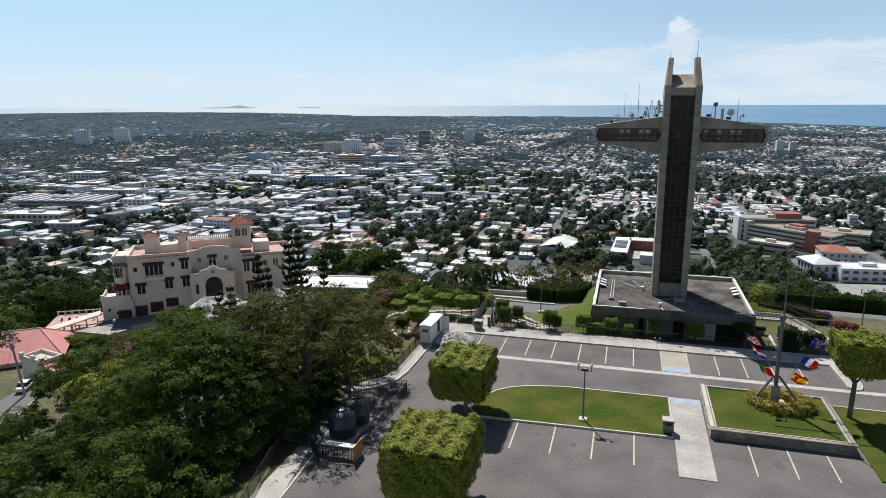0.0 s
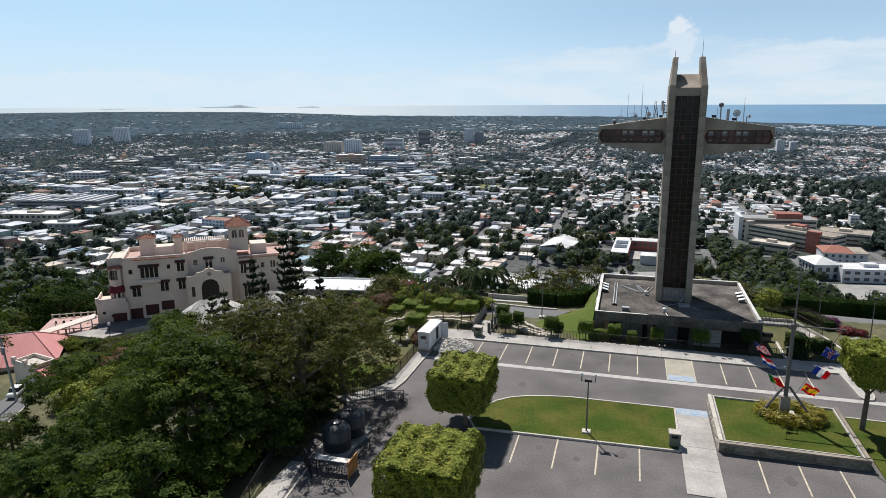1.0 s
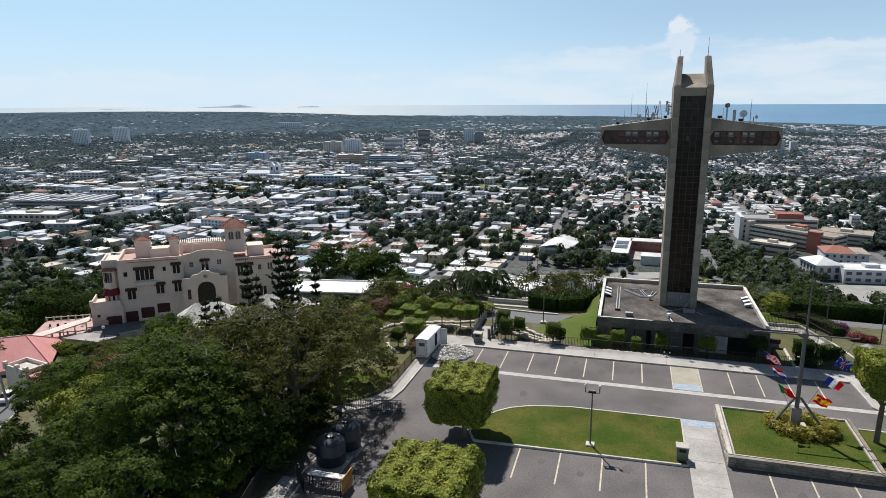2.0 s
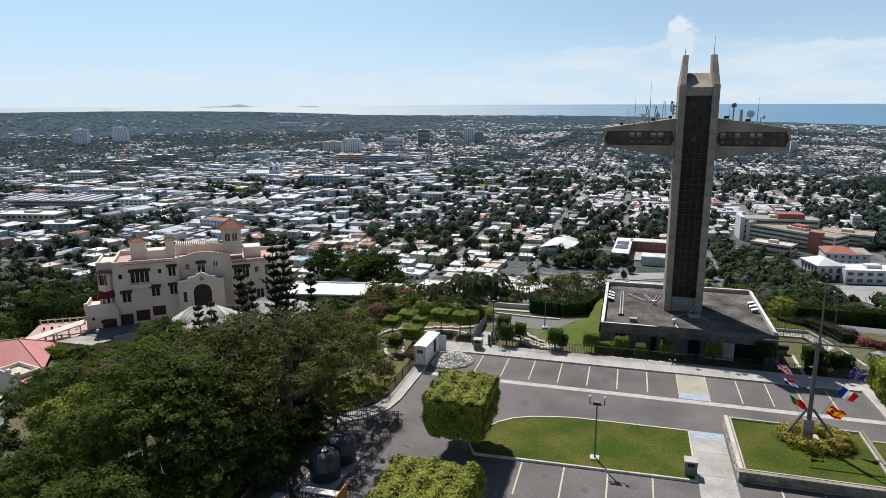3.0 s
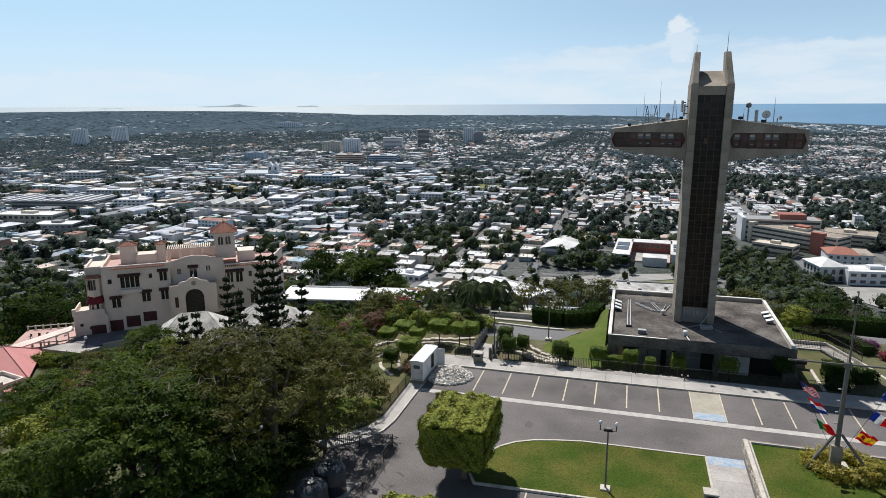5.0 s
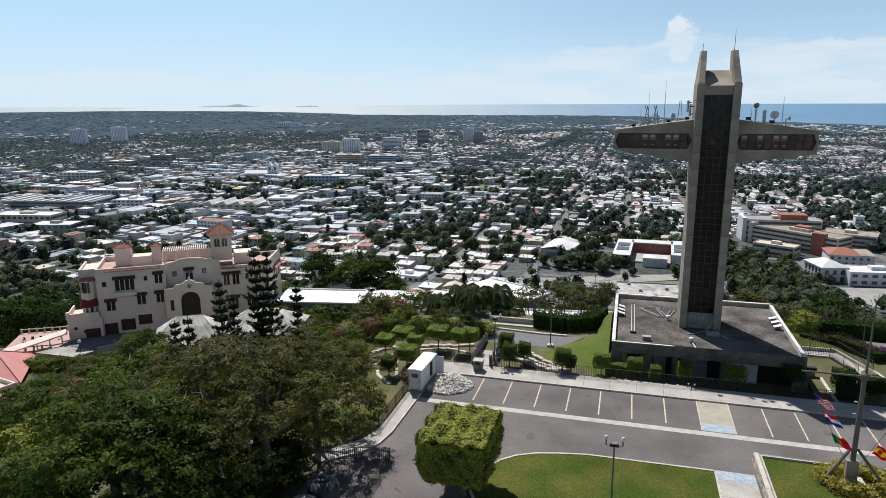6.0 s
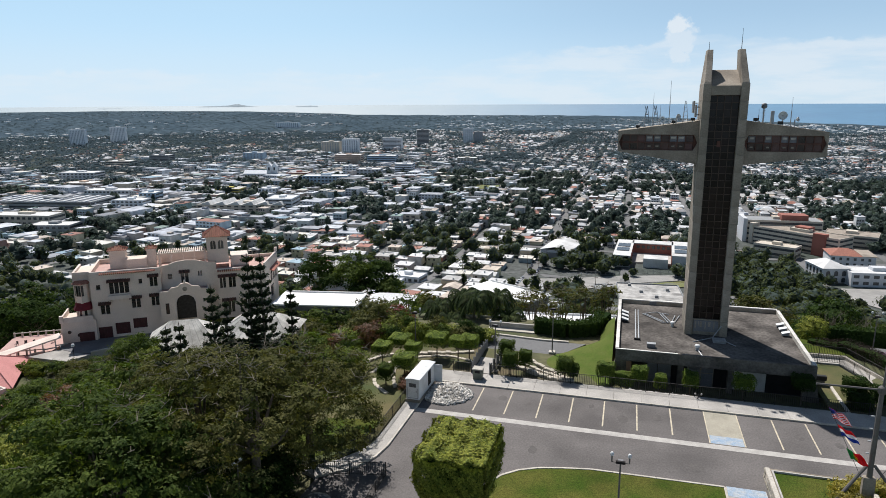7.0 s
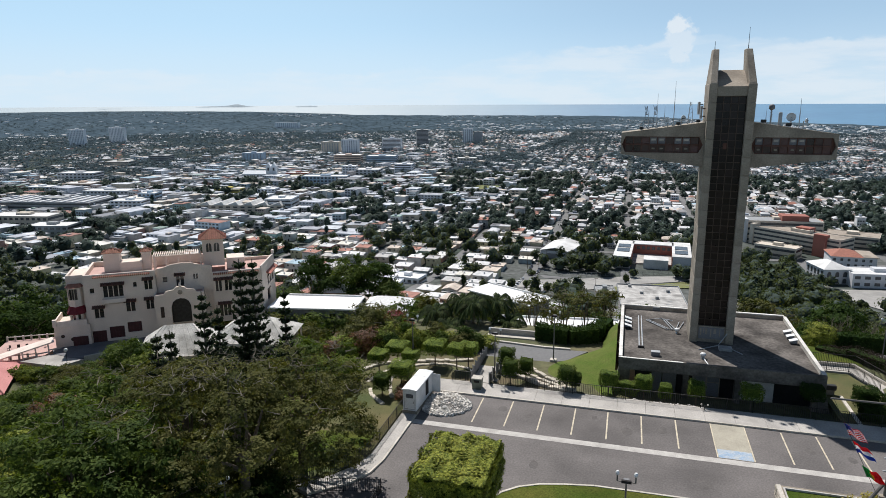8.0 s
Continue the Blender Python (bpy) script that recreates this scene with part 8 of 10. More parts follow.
def norfolk_pine(x, y, top, seed, wide=1.7, sparse=1.0):
    """A tall slender pine with whorls of upswept branches."""
    rng = np.random.default_rng(seed)
    z = float(ground_height(x, y))
    h = top - z
    t = thing("pine_tree", x, y, z, "slender dark pine with tiers of upswept branches", "pine tree", group="pines before the mansion")
    part("trunk", rods(((0, 0, -0.4), (0, 0, h - 0.2), 0.22, 0.04), n=8), BARK, t)
    bm = bmesh.new()
    cs, ns = [], []
    tiers = int(h * 0.95 * sparse)
    for k in range(tiers):
        f = k / tiers
        zz = h * 0.14 + h * 0.86 * f
        reach = wide * (1.15 - 0.95 * f ** 1.3) * rng.uniform(0.65, 1.1)
        for j in range(6):
            a = 1.047 * j + k * 0.6 + rng.uniform(-0.2, 0.2)
            r1 = reach * rng.uniform(0.75, 1.1)
            tip = np.array((r1 * math.cos(a), r1 * math.sin(a), zz + r1 * rng.uniform(0.15, 0.5)))
            knee = np.array((r1 * 0.55 * math.cos(a), r1 * 0.55 * math.sin(a), zz + r1 * 0.05))
            rod(bm, (0, 0, zz), knee, 0.035, 0.025, n=4)
            rod(bm, knee, tip, 0.025, 0.012, n=4)
            m = int(26 + 30 * r1)
            s = rng.uniform(0.1, 1.05, m)[:, None]
            p = np.where(s < 0.55, np.array([0, 0, zz]) + s / 0.55 * (knee - np.array([0, 0, zz])), knee + (s - 0.55) / 0.45 * (tip - knee))
            cs.append(p + rng.normal(0, 0.07, (m, 3)) + np.array([0, 0, 0.03]))
            ns.append(np.tile([0, 0, 1.0], (m, 1)))
    v, f = leaf_cards(rng, np.concatenate(cs), np.concatenate(ns), 0.38, 0.5, 0.8)
    part("needles", grid_mesh("needles", v, f, LEAF_PINE), None, t)
    tagged(part("branch", bm, BARK, t), kind="stuff")


for k, (x, y, top, wide) in enumerate([(-40.2, 71.2, 12.7, 2.1), (-38.9, 71.5, 12.7, 2.1), (-36.6, 73.2, 9.3, 1.3), (-43.1, 68.9, 9.8, 1.7), (-44.8, 73.6, 6.8, 1.6), (-47.9, 69.7, 5.1, 2.1), (-50.2, 70.4, 4.2, 1.8), (-42.0, 74.6, 4.6, 1.5)]):
    norfolk_pine(x, y, top, 600 + k, wide)


def bare_tree(x, y, top, seed):
    """A leafless tree: a forked trunk with fine branching twigs."""
    pr = random.Random(seed)
    z = float(ground_height(x, y))
    t = thing("bare_tree", x, y, z, "leafless grey-brown tree behind the hedge", "tree", group="leafless trees")
    bm, fine = bmesh.new(), bmesh.new()

    def grow(p, d, length, r, level):
        q = p + d * length
        rod(bm if level < 2 else fine, p, q, r, r * 0.65, n=6 if level < 2 else 4)
        if level < 5:
            for k in range(3 if level else 5):
                turn = Vector((pr.uniform(-1, 1), pr.uniform(-1, 1), pr.uniform(-0.25, 0.7)))
                grow(p.lerp(q, pr.uniform(0.7, 1.0)), (d + turn * 0.75).normalized(), length * pr.uniform(0.55, 0.8), r * 0.55, level + 1)

    grow(Vector((0, 0, -0.4)), Vector((0, 0, 1)), (top - z) * 0.36, 0.22, 0)
    part("trunk", bm, TWIG, t)
    tagged(part("bare_twig", fine, TWIG, t), kind="stuff")


bare_tree(27.0, 111.0, 0.2, 811)
bare_tree(14.5, 118.0, -0.6, 812)
bare_tree(33.0, 115.0, -0.8, 813)


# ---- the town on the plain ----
# Roofs tinted blue for distance haze; core ones also darkened for cloud shade.
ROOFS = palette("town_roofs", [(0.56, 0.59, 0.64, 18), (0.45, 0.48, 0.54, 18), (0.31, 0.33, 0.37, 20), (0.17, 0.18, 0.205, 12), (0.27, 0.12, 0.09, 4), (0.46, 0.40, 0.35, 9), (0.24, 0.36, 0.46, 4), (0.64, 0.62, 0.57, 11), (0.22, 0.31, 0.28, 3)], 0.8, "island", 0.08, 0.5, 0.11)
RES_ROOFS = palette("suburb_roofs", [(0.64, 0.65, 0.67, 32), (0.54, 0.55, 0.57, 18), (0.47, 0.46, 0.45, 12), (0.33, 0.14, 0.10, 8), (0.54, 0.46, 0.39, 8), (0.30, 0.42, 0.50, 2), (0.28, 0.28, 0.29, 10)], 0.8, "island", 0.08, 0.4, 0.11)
WALLS = palette("town_walls", [(0.66, 0.66, 0.65, 22), (0.58, 0.50, 0.40, 9), (0.46, 0.38, 0.33, 4), (0.60, 0.51, 0.47, 7), (0.46, 0.54, 0.59, 7), (0.40, 0.53, 0.51, 3), (0.60, 0.55, 0.40, 4), (0.42, 0.26, 0.22, 2), (0.42, 0.42, 0.42, 12)], 0.9, "island", 0.05, 0.3, 0.2)
HOUSE_ROOF = palette("house_roofs", [(0.67, 0.67, 0.67, 34), (0.56, 0.56, 0.56, 16), (0.42, 0.41, 0.40, 14), (0.34, 0.15, 0.11, 8), (0.55, 0.47, 0.40, 8), (0.30, 0.42, 0.50, 3), (0.66, 0.63, 0.56, 9)], 0.8, "object", 0.08, 0.4, 0.25)
HOUSE_WALL = palette("house_walls", [(0.62, 0.60, 0.56, 20), (0.50, 0.42, 0.33, 9), (0.55, 0.45, 0.40, 8), (0.36, 0.43, 0.46, 7), (0.30, 0.46, 0.44, 4), (0.55, 0.50, 0.32, 5), (0.40, 0.22, 0.18, 4)], 0.9, "object", 0.05, 0.3, 0.3)
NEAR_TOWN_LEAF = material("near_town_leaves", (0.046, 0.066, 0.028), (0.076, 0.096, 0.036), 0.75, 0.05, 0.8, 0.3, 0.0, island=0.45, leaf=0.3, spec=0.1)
# Leaves lighter and bluer with distance: haze put into the colour.
TOWN_LEAF = material("hazed_town_tree_leaves", (0.056, 0.083, 0.074), (0.080, 0.107, 0.090), 0.75, 0.03, 0.5, 0.3, 0.0, island=0.4, leaf=0.4, spec=0.15, through_tint=(1.3, 1.3, 1.0))
FAR_TOWN_LEAF = material("hazed_far_tree_leaves", (0.064, 0.096, 0.116), (0.084, 0.116, 0.134), 0.85, 0.03, 0.5, 0.3, 0.0, island=0.2, leaf=0.4, spec=0.05, through_tint=(1.2, 1.2, 1.1))
BEIGE = material("beige_render", (0.58, 0.52, 0.44), (0.50, 0.45, 0.38), 0.9, 0.1, 1.5, 0.08, 0.0, stains=0.2)
SALMON = material("salmon_render", (0.34, 0.13, 0.10), (0.28, 0.11, 0.085), 0.9, 0.1, 1.5, 0.08, 0.0)
PALE_TOWER = material("pale_tower_render", (0.62, 0.63, 0.65), (0.52, 0.53, 0.56), 0.9, 0.05, 0.8, 0.06, 0.0)
GREY_TOWER = material("grey_tower_render", (0.30, 0.31, 0.32), (0.24, 0.25, 0.26), 0.9, 0.05, 0.8, 0.06, 0.0)
BAND = material("window_band_glass", (0.07, 0.075, 0.085), (0.05, 0.055, 0.06), 0.25, 0.2, 2, 0.2, 0.0, spec=0.5)
MOSS = material("grassy_plot", (0.13, 0.16, 0.05), (0.17, 0.17, 0.07), 0.95, 0.05, 0.6, 0.2, 0.0)


def in_view(x, y, margin=7.0):
    b = math.degrees(math.atan2(x, y - 8))
    return -50 - margin < b < 18.5 + margin


def downtown(x, y):
    """How built-up a place is, from 0 (gardens) to 1 (commercial core)."""
    a = math.exp(-(((x + 600) / 450) ** 2) - ((y - 960) / 460) ** 2)
    b = math.exp(-(((x + 640) / 260) ** 2) - ((y - 640) / 230) ** 2)
    return min(1.0, a + 0.8 * b)


def greenery(x, y):
    n = noise.noise(Vector((x / 190, y / 240, 3.0))) * 0.7 + noise.noise(Vector((x / 75, y / 85, 9.0))) * 0.6
    base = 0.37 + n * 1.5 - 0.32 * downtown(x, y) + (0.5 if x > -35 and y < 480 else 0) + (0.4 if 25 < x < 115 and y < 610 else 0) + (0.3 if x < -170 and y < 430 else 0)
    return base - 0.10 * min(1, max(0, (x - 100) / 120)) * (y > 620) + 0.42 * min(1, max(0, (-x - 740) / 250)) - 0.14 * (-250 < x < -70 and 430 < y < 660) - 0.05 * min(1, max(0, (y - 1500) / 800))


LANDMARKS = [(-54, 556, 30), (18, 552, 48), (138, 620, 62), (152, 535, 48), (160, 465, 42), (14, 416, 38), (-34, 455, 34), (-33, 515, 26), (20, 490, 30), (-143, 424, 30), (-443, 700, 58), (-690, 668, 66), (-706, 1500, 26), (-659, 1510, 26), (-592, 1622, 28), (-480, 1982, 30), (-767, 1252, 28), (336, 1760, 40), (-202, 957, 34), (372, 1790, 30), (-552, 1255, 32), (-486, 1272, 34), (-380, 1102, 22), (-451, 938, 38), (-402, 716, 26), (-611, 552, 36), (-544, 522, 26), (-579, 668, 24), (-597, 985, 34), (-684, 752, 34), (-797, 750, 24), (-774, 798, 28), (-878, 902, 36)]
HOUSES, NEAR_HOUSES, TOWN_TREES = [], [], []
rnd = random.Random(11)
BX, BY = 66.0, 96.0


def lattice(x, y):
    """The street grid, which turns clockwise towards the town core: place and turn in degrees."""
    s = min(1.0, max(0.0, (-x - 180) / 260))
    s = s * s * (3 - 2 * s)
    return x + 0.16 * s * (y - 700), y + 0.16 * max(0.0, -x - 260) * s, 1.0 - 9.5 * s


def lot_trees(x, y, n, reach, r0, r1, h0, h1):
    for k in range(n):
        TOWN_TREES.append((x + rnd.uniform(-reach, reach), y + rnd.uniform(-reach, reach), rnd.uniform(r0, r1), rnd.uniform(h0, h1)))


for bi in range(-40, 26):
    for bj in range(1, 30):
        bx, by = -68.0 + BX * bi, 190.0 + BY * bj
        cx, cy, grid_turn = lattice(bx + BX / 2, by + BY / 2)
        dist = math.hypot(cx, cy)
        if not in_view(cx, cy, 9) or dist > 2700:
            continue
        nx, ny = (5, 7) if cx > -250 and dist > 560 else (4, 6)
        lx, ly = (BX - 11) / nx, (BY - 11) / ny
        for i in range(nx):
            for j in range(ny):
                x, y, grid_turn = lattice(bx + 5.5 + lx * (i + 0.5) + rnd.uniform(-2.4, 2.4), by + 5.5 + ly * (j + 0.5) + rnd.uniform(-2.8, 2.8))
                if y < 285 + 40 * noise.noise(Vector((x / 60, 0, 0))) or any(math.hypot(x - p, y - q) < r for p, q, r in LANDMARKS) or -88 < x < 66 and 424 < y < 506:
                    continue
                g, core = greenery(x, y), downtown(x, y)
                away = min(1.0, max(0.0, (dist - 1250) / 1000))
                if rnd.random() < g * 0.86 - 0.02 + 0.30 * away or y < 330 and rnd.random() < 0.4:
                    lot_trees(x, y, 2 if dist < 1500 else 1, 6, 4.5, 8.5, 8, 14.5)
                    continue
                w, d = lx * rnd.uniform(0.55, 0.98), ly * rnd.uniform(0.62, 1.05)
                h = rnd.choice((2.7, 2.8, 3.0, 3.2, 5.0)) + (rnd.uniform(0.8, 3.6) + 5 * rnd.random() ** 3 if rnd.random() < core * 0.8 else 0)
                turn = grid_turn + rnd.uniform(-3, 3) + 14 * noise.noise(Vector((x / 420, y / 420, 1.5)))
                if core > 0.25:
                    if rnd.random() < 0.22:
                        lot_trees(x, y, 1, 4, 3.5, 6.0, 7, 12)
                        continue
                    if rnd.random() < 0.34:
                        w, d = w * rnd.uniform(1.2, 2.6), d * rnd.uniform(1.1, 1.9)
                if dist < 620 and len(NEAR_HOUSES) < 220:
                    NEAR_HOUSES.append((x, y, w, d, h, turn))
                else:
                    HOUSES.append((x, y, w, d, h, turn))
                if rnd.random() < 0.6 * g + 0.2 - 0.08 * core:
                    TOWN_TREES.append((x + rnd.choice((-1, 1)) * lx * 0.5, y - ly * 0.45, rnd.uniform(2.4, 5.0), rnd.uniform(5, 10)))
        for k in range(4):
            if rnd.random() < 0.6 * (1 - downtown(cx, cy)):
                TOWN_TREES.append((*lattice(bx + rnd.uniform(0, 6), by + rnd.uniform(0, BY))[:2], rnd.uniform(2.5, 5.0), rnd.uniform(5, 10)))

rnd = random.Random(17)
for x0, x1, y0, y1, n in ((-54, -14, 492, 540, 34), (34, 58, 484, 520, 10), (78, 124, 440, 560, 36), (-60, 96, 395, 412, 10), (60, 100, 400, 440, 18), (-46, -20, 540, 580, 6)):
    for k in range(n):
        TOWN_TREES.append((rnd.uniform(x0, x1), rnd.uniform(y0, y1), rnd.uniform(3, 7.5), rnd.uniform(6, 14)))

# open woods on the far plain
for k in range(7000):
    b, r = radians(rnd.uniform(-57, 26)), 2350 + 1950 * rnd.random() ** 0.9
    x, y = r * math.sin(b), r * math.cos(b)
    if r < sea_shore(math.degrees(b)) - 70 and noise.noise(Vector((x / 160, y / 520, 7.0))) + rnd.gauss(0, 0.25) > -0.22:
        TOWN_TREES.append((x, y, rnd.uniform(5, 12), rnd.uniform(2.5, 5.5)))

# street and yard trees that overtop the houses
for k in range(1600):
    x, y = rnd.uniform(-1000, 380), rnd.uniform(430, 1500)
    n = noise.noise(Vector((x / 85, y / 95, 21.0))) + 0.35 * noise.noise(Vector((x / 30, y / 30, 4.0)))
    if n < 0.04 + 0.06 * downtown(x, y) + 0.10 * (-250 < x < -70 and y < 660) or not in_view(x, y, 3) or any(math.hypot(x - a, y - b) < r * 0.8 for a, b, r in LANDMARKS) or -88 < x < 66 and y < 506:
        continue
    for i in range(2):
        TOWN_TREES.append((x + rnd.uniform(-7, 7), y + rnd.uniform(-7, 7), rnd.uniform(4.0, 7.5), rnd.uniform(9, 14)))


def box_cloud(rows, name, mat, label, category, overhang=None):
    """Many plain boxes as one mesh: rows of x, y, z0, z1, w, d, turn."""
    r = np.array(rows, float)
    n = len(r)
    corner = np.array([(-1, -1, 0), (1, -1, 0), (1, 1, 0), (-1, 1, 0), (-1, -1, 1), (1, -1, 1), (1, 1, 1), (-1, 1, 1)], float)
    c, s = np.cos(np.radians(r[:, 6]))[:, None], np.sin(np.radians(r[:, 6]))[:, None]
    lx, ly = corner[:, 0] * r[:, 4:5] / 2, corner[:, 1] * r[:, 5:6] / 2
    v = np.stack([r[:, 0:1] + c * lx - s * ly, r[:, 1:2] + s * lx + c * ly, r[:, 2:3] + corner[:, 2] * (r[:, 3:4] - r[:, 2:3])], -1)
    quads = np.array([(4, 5, 6, 7), (0, 1, 5, 4), (1, 2, 6, 5), (2, 3, 7, 6), (3, 0, 4, 7)])
    f = (np.arange(n)[:, None, None] * 8 + quads).reshape(-1, 4)
    return tagged(new(name, grid_mesh(name, v.reshape(-1, 3), f, mat)), label, category, kind="stuff")


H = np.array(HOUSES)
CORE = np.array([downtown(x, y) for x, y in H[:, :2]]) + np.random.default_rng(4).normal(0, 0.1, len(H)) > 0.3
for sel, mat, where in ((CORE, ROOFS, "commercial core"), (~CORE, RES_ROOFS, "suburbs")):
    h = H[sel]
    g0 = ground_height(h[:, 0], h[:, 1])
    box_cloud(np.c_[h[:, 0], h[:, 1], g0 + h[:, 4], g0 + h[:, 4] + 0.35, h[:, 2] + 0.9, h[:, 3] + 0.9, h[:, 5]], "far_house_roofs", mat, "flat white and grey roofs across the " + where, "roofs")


def pitched_cloud(rows, name, mat, label, category):
    """Many hip roofs as one mesh: rows of x, y, eave, rise, w, d, turn."""
    r = np.array(rows, float)
    n = len(r)
    lx = np.array([-1, 1, 1, -1, -0.45, 0.45]) * r[:, 4:5] / 2
    ly = np.array([-1, -1, 1, 1, 0, 0]) * r[:, 5:6] / 2
    c, s = np.cos(np.radians(r[:, 6]))[:, None], np.sin(np.radians(r[:, 6]))[:, None]
    v = np.stack([r[:, 0:1] + c * lx - s * ly, r[:, 1:2] + s * lx + c * ly, r[:, 2:3] + np.array([0, 0, 0, 0, 1, 1]) * r[:, 3:4]], -1)
    tris = np.array([(0, 1, 5), (0, 5, 4), (2, 3, 4), (2, 4, 5), (1, 2, 5), (3, 0, 4)])
    f = (np.arange(n)[:, None, None] * 6 + tris).reshape(-1, 3)
    return tagged(new(name, grid_mesh(name, v.reshape(-1, 3), f, mat)), label, category, kind="stuff")


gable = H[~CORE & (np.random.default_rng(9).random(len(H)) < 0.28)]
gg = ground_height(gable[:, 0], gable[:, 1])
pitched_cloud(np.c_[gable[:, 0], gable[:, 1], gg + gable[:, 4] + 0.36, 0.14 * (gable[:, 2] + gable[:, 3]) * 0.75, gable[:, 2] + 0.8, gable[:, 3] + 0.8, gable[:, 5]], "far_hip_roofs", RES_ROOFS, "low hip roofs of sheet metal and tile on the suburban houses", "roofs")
gz = ground_height(H[:, 0], H[:, 1])
box_cloud(np.c_[H[:, 0], H[:, 1], gz - 3, gz + H[:, 4], H[:, 2], H[:, 3], H[:, 5]], "far_house_walls", WALLS, "pastel walls of the low houses across the town", "houses")
pick = np.random.default_rng(5).random(len(H))
A = H[pick < 0.55]
ga = ground_height(A[:, 0], A[:, 1])
q = np.random.default_rng(6).random((len(A), 4))
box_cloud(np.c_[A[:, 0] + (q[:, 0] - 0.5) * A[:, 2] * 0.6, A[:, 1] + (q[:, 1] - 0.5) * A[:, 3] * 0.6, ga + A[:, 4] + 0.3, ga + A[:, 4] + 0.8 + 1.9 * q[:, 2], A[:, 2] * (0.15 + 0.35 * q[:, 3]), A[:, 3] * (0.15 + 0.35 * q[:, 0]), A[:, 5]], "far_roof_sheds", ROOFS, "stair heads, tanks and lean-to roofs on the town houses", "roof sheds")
for side in (-0.32, -0.06, 0.24):
    for storey in range(4):
        B = H[(pick > 0.3) & (H[:, 4] > 3.0 * storey + 2.6) & (np.hypot(H[:, 0], H[:, 1]) < 1500)]
        gb = ground_height(B[:, 0], B[:, 1])
        box_cloud(np.c_[B[:, 0] + side * B[:, 2], B[:, 1] - B[:, 3] / 2 - 0.02, gb + 0.8 + 3.0 * storey, gb + 2.3 + 3.0 * storey, B[:, 2] * 0.17, np.full(len(B), 0.3), B[:, 5]], "far_house_openings", BAND, "dark doors and windows of the town houses", "windows")


def near_house(seed):
    """A small town house, as one variant to copy: walls, roof, windows, door, a tank or a porch."""
    r = random.Random(seed)
    w, d, h = r.uniform(8.5, 11.5), r.uniform(9, 12.5), r.choice((3.3, 3.5, 3.8, 6.3))
    t = thing("town_house", 0, 0, 0, "small pastel town house with a flat pale roof", "house", group="town houses below the hill")
    part("wall", boxes((-w / 2, w / 2, -d / 2, d / 2, -4, h)), HOUSE_WALL, t)
    if seed % 4 == 3:
        bm = extruded(bmesh.new(), [(-w / 2 - 0.5, h), (w / 2 + 0.5, h), (0, h + 1.5)], lambda u, v, s: (u, (-d / 2 - 0.5) if s == 0 else d / 2 + 0.5, v))
        part("roof", bm, HOUSE_ROOF, t)
    else:
        part("roof", boxes((-w / 2 - 0.4, w / 2 + 0.4, -d / 2 - 0.5, d / 2 + 0.4, h, h + 0.3)), HOUSE_ROOF, t)
        part("parapet", boxes((-w / 2 - 0.3, w / 2 + 0.3, d / 2, d / 2 + 0.25, h + 0.3, h + 0.75)), HOUSE_ROOF, t)
        part("roof_tank", lathe([(0.6, h + 0.3), (0.6, h + 1.5), (0.2, h + 1.75)], 10, (r.uniform(-2, 2), r.uniform(0, 3))), WHITE_METAL, t)
    for k in range(2):
        x0 = -w / 2 + w * (0.14 + 0.45 * k)
        part("window", boxes((x0, x0 + 1.5, -d / 2 - 0.05, -d / 2 + 0.05, h - 2.2, h - 0.9)), WINDOW_GLASS, t)
    part("door", boxes((w * 0.05 - 0.5, w * 0.05 + 0.5, -d / 2 - 0.04, -d / 2 + 0.04, 0, 2.1)), DARK_WOOD, t)
    if seed % 2:
        part("porch_roof", boxes((-w / 2, w * 0.1, -d / 2 - 2.4, -d / 2 - 0.5, 2.7, 2.85)), HOUSE_ROOF, t)
        for x in (-w / 2 + 0.15, w * 0.1 - 0.15):
            part("porch_post", boxes((x - 0.1, x + 0.1, -d / 2 - 2.3, -d / 2 - 2.1, -1, 2.7)), HOUSE_WALL, t)
    return t


variants = [near_house(k) for k in range(10)]
for k, (x, y, w, d, h, turn) in enumerate(NEAR_HOUSES):
    m = pose(x, y, float(ground_height(x, y)), 0, 0, turn + 90 * (k % 4 if k % 3 else 0))
    if k < 10:
        variants[k].matrix_basis = m
    else:
        copy_thing(variants[(k * 7) % 10], m)


# town trees
def crown_lumps(rng, t, g, name, mat):
    """Solid uneven inner crowns, six-sided and two-tiered, that hold the leaves."""
    n, m = len(t), 7
    rings = []
    for zf, rf in ((0.18, 0.45), (0.42, 0.86), (0.72, 0.78), (0.92, 0.36)):
        a = np.arange(m) / m * 2 * np.pi + rng.random((n, 1)) * 6
        r = t[:, 2:3] * rf * rng.uniform(0.75, 1.05, (n, m)) * 0.8
        rings.append(np.stack([t[:, 0:1] + r * np.cos(a), t[:, 1:2] + r * np.sin(a), g[:, None] + t[:, 3:4] * zf * rng.uniform(0.9, 1.1, (n, m))], -1))
    v = np.stack(rings, 1).reshape(-1, 3)
    j = np.arange(m)
    k = (j + 1) % m
    quads = np.concatenate([np.stack([i * m + j, i * m + k, (i + 1) * m + k, (i + 1) * m + j], -1) for i in range(3)])
    cap = np.array([[3 * m, 3 * m + 1, 3 * m + 2, 3 * m + 3], [3 * m, 3 * m + 3, 3 * m + 4, 3 * m + 6], [3 * m + 4, 3 * m + 5, 3 * m + 6, 3 * m + 4]])[:2]
    f = (np.arange(n)[:, None, None] * 4 * m + np.concatenate([quads, cap])).reshape(-1, 4)
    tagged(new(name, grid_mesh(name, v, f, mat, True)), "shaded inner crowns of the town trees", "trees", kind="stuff")


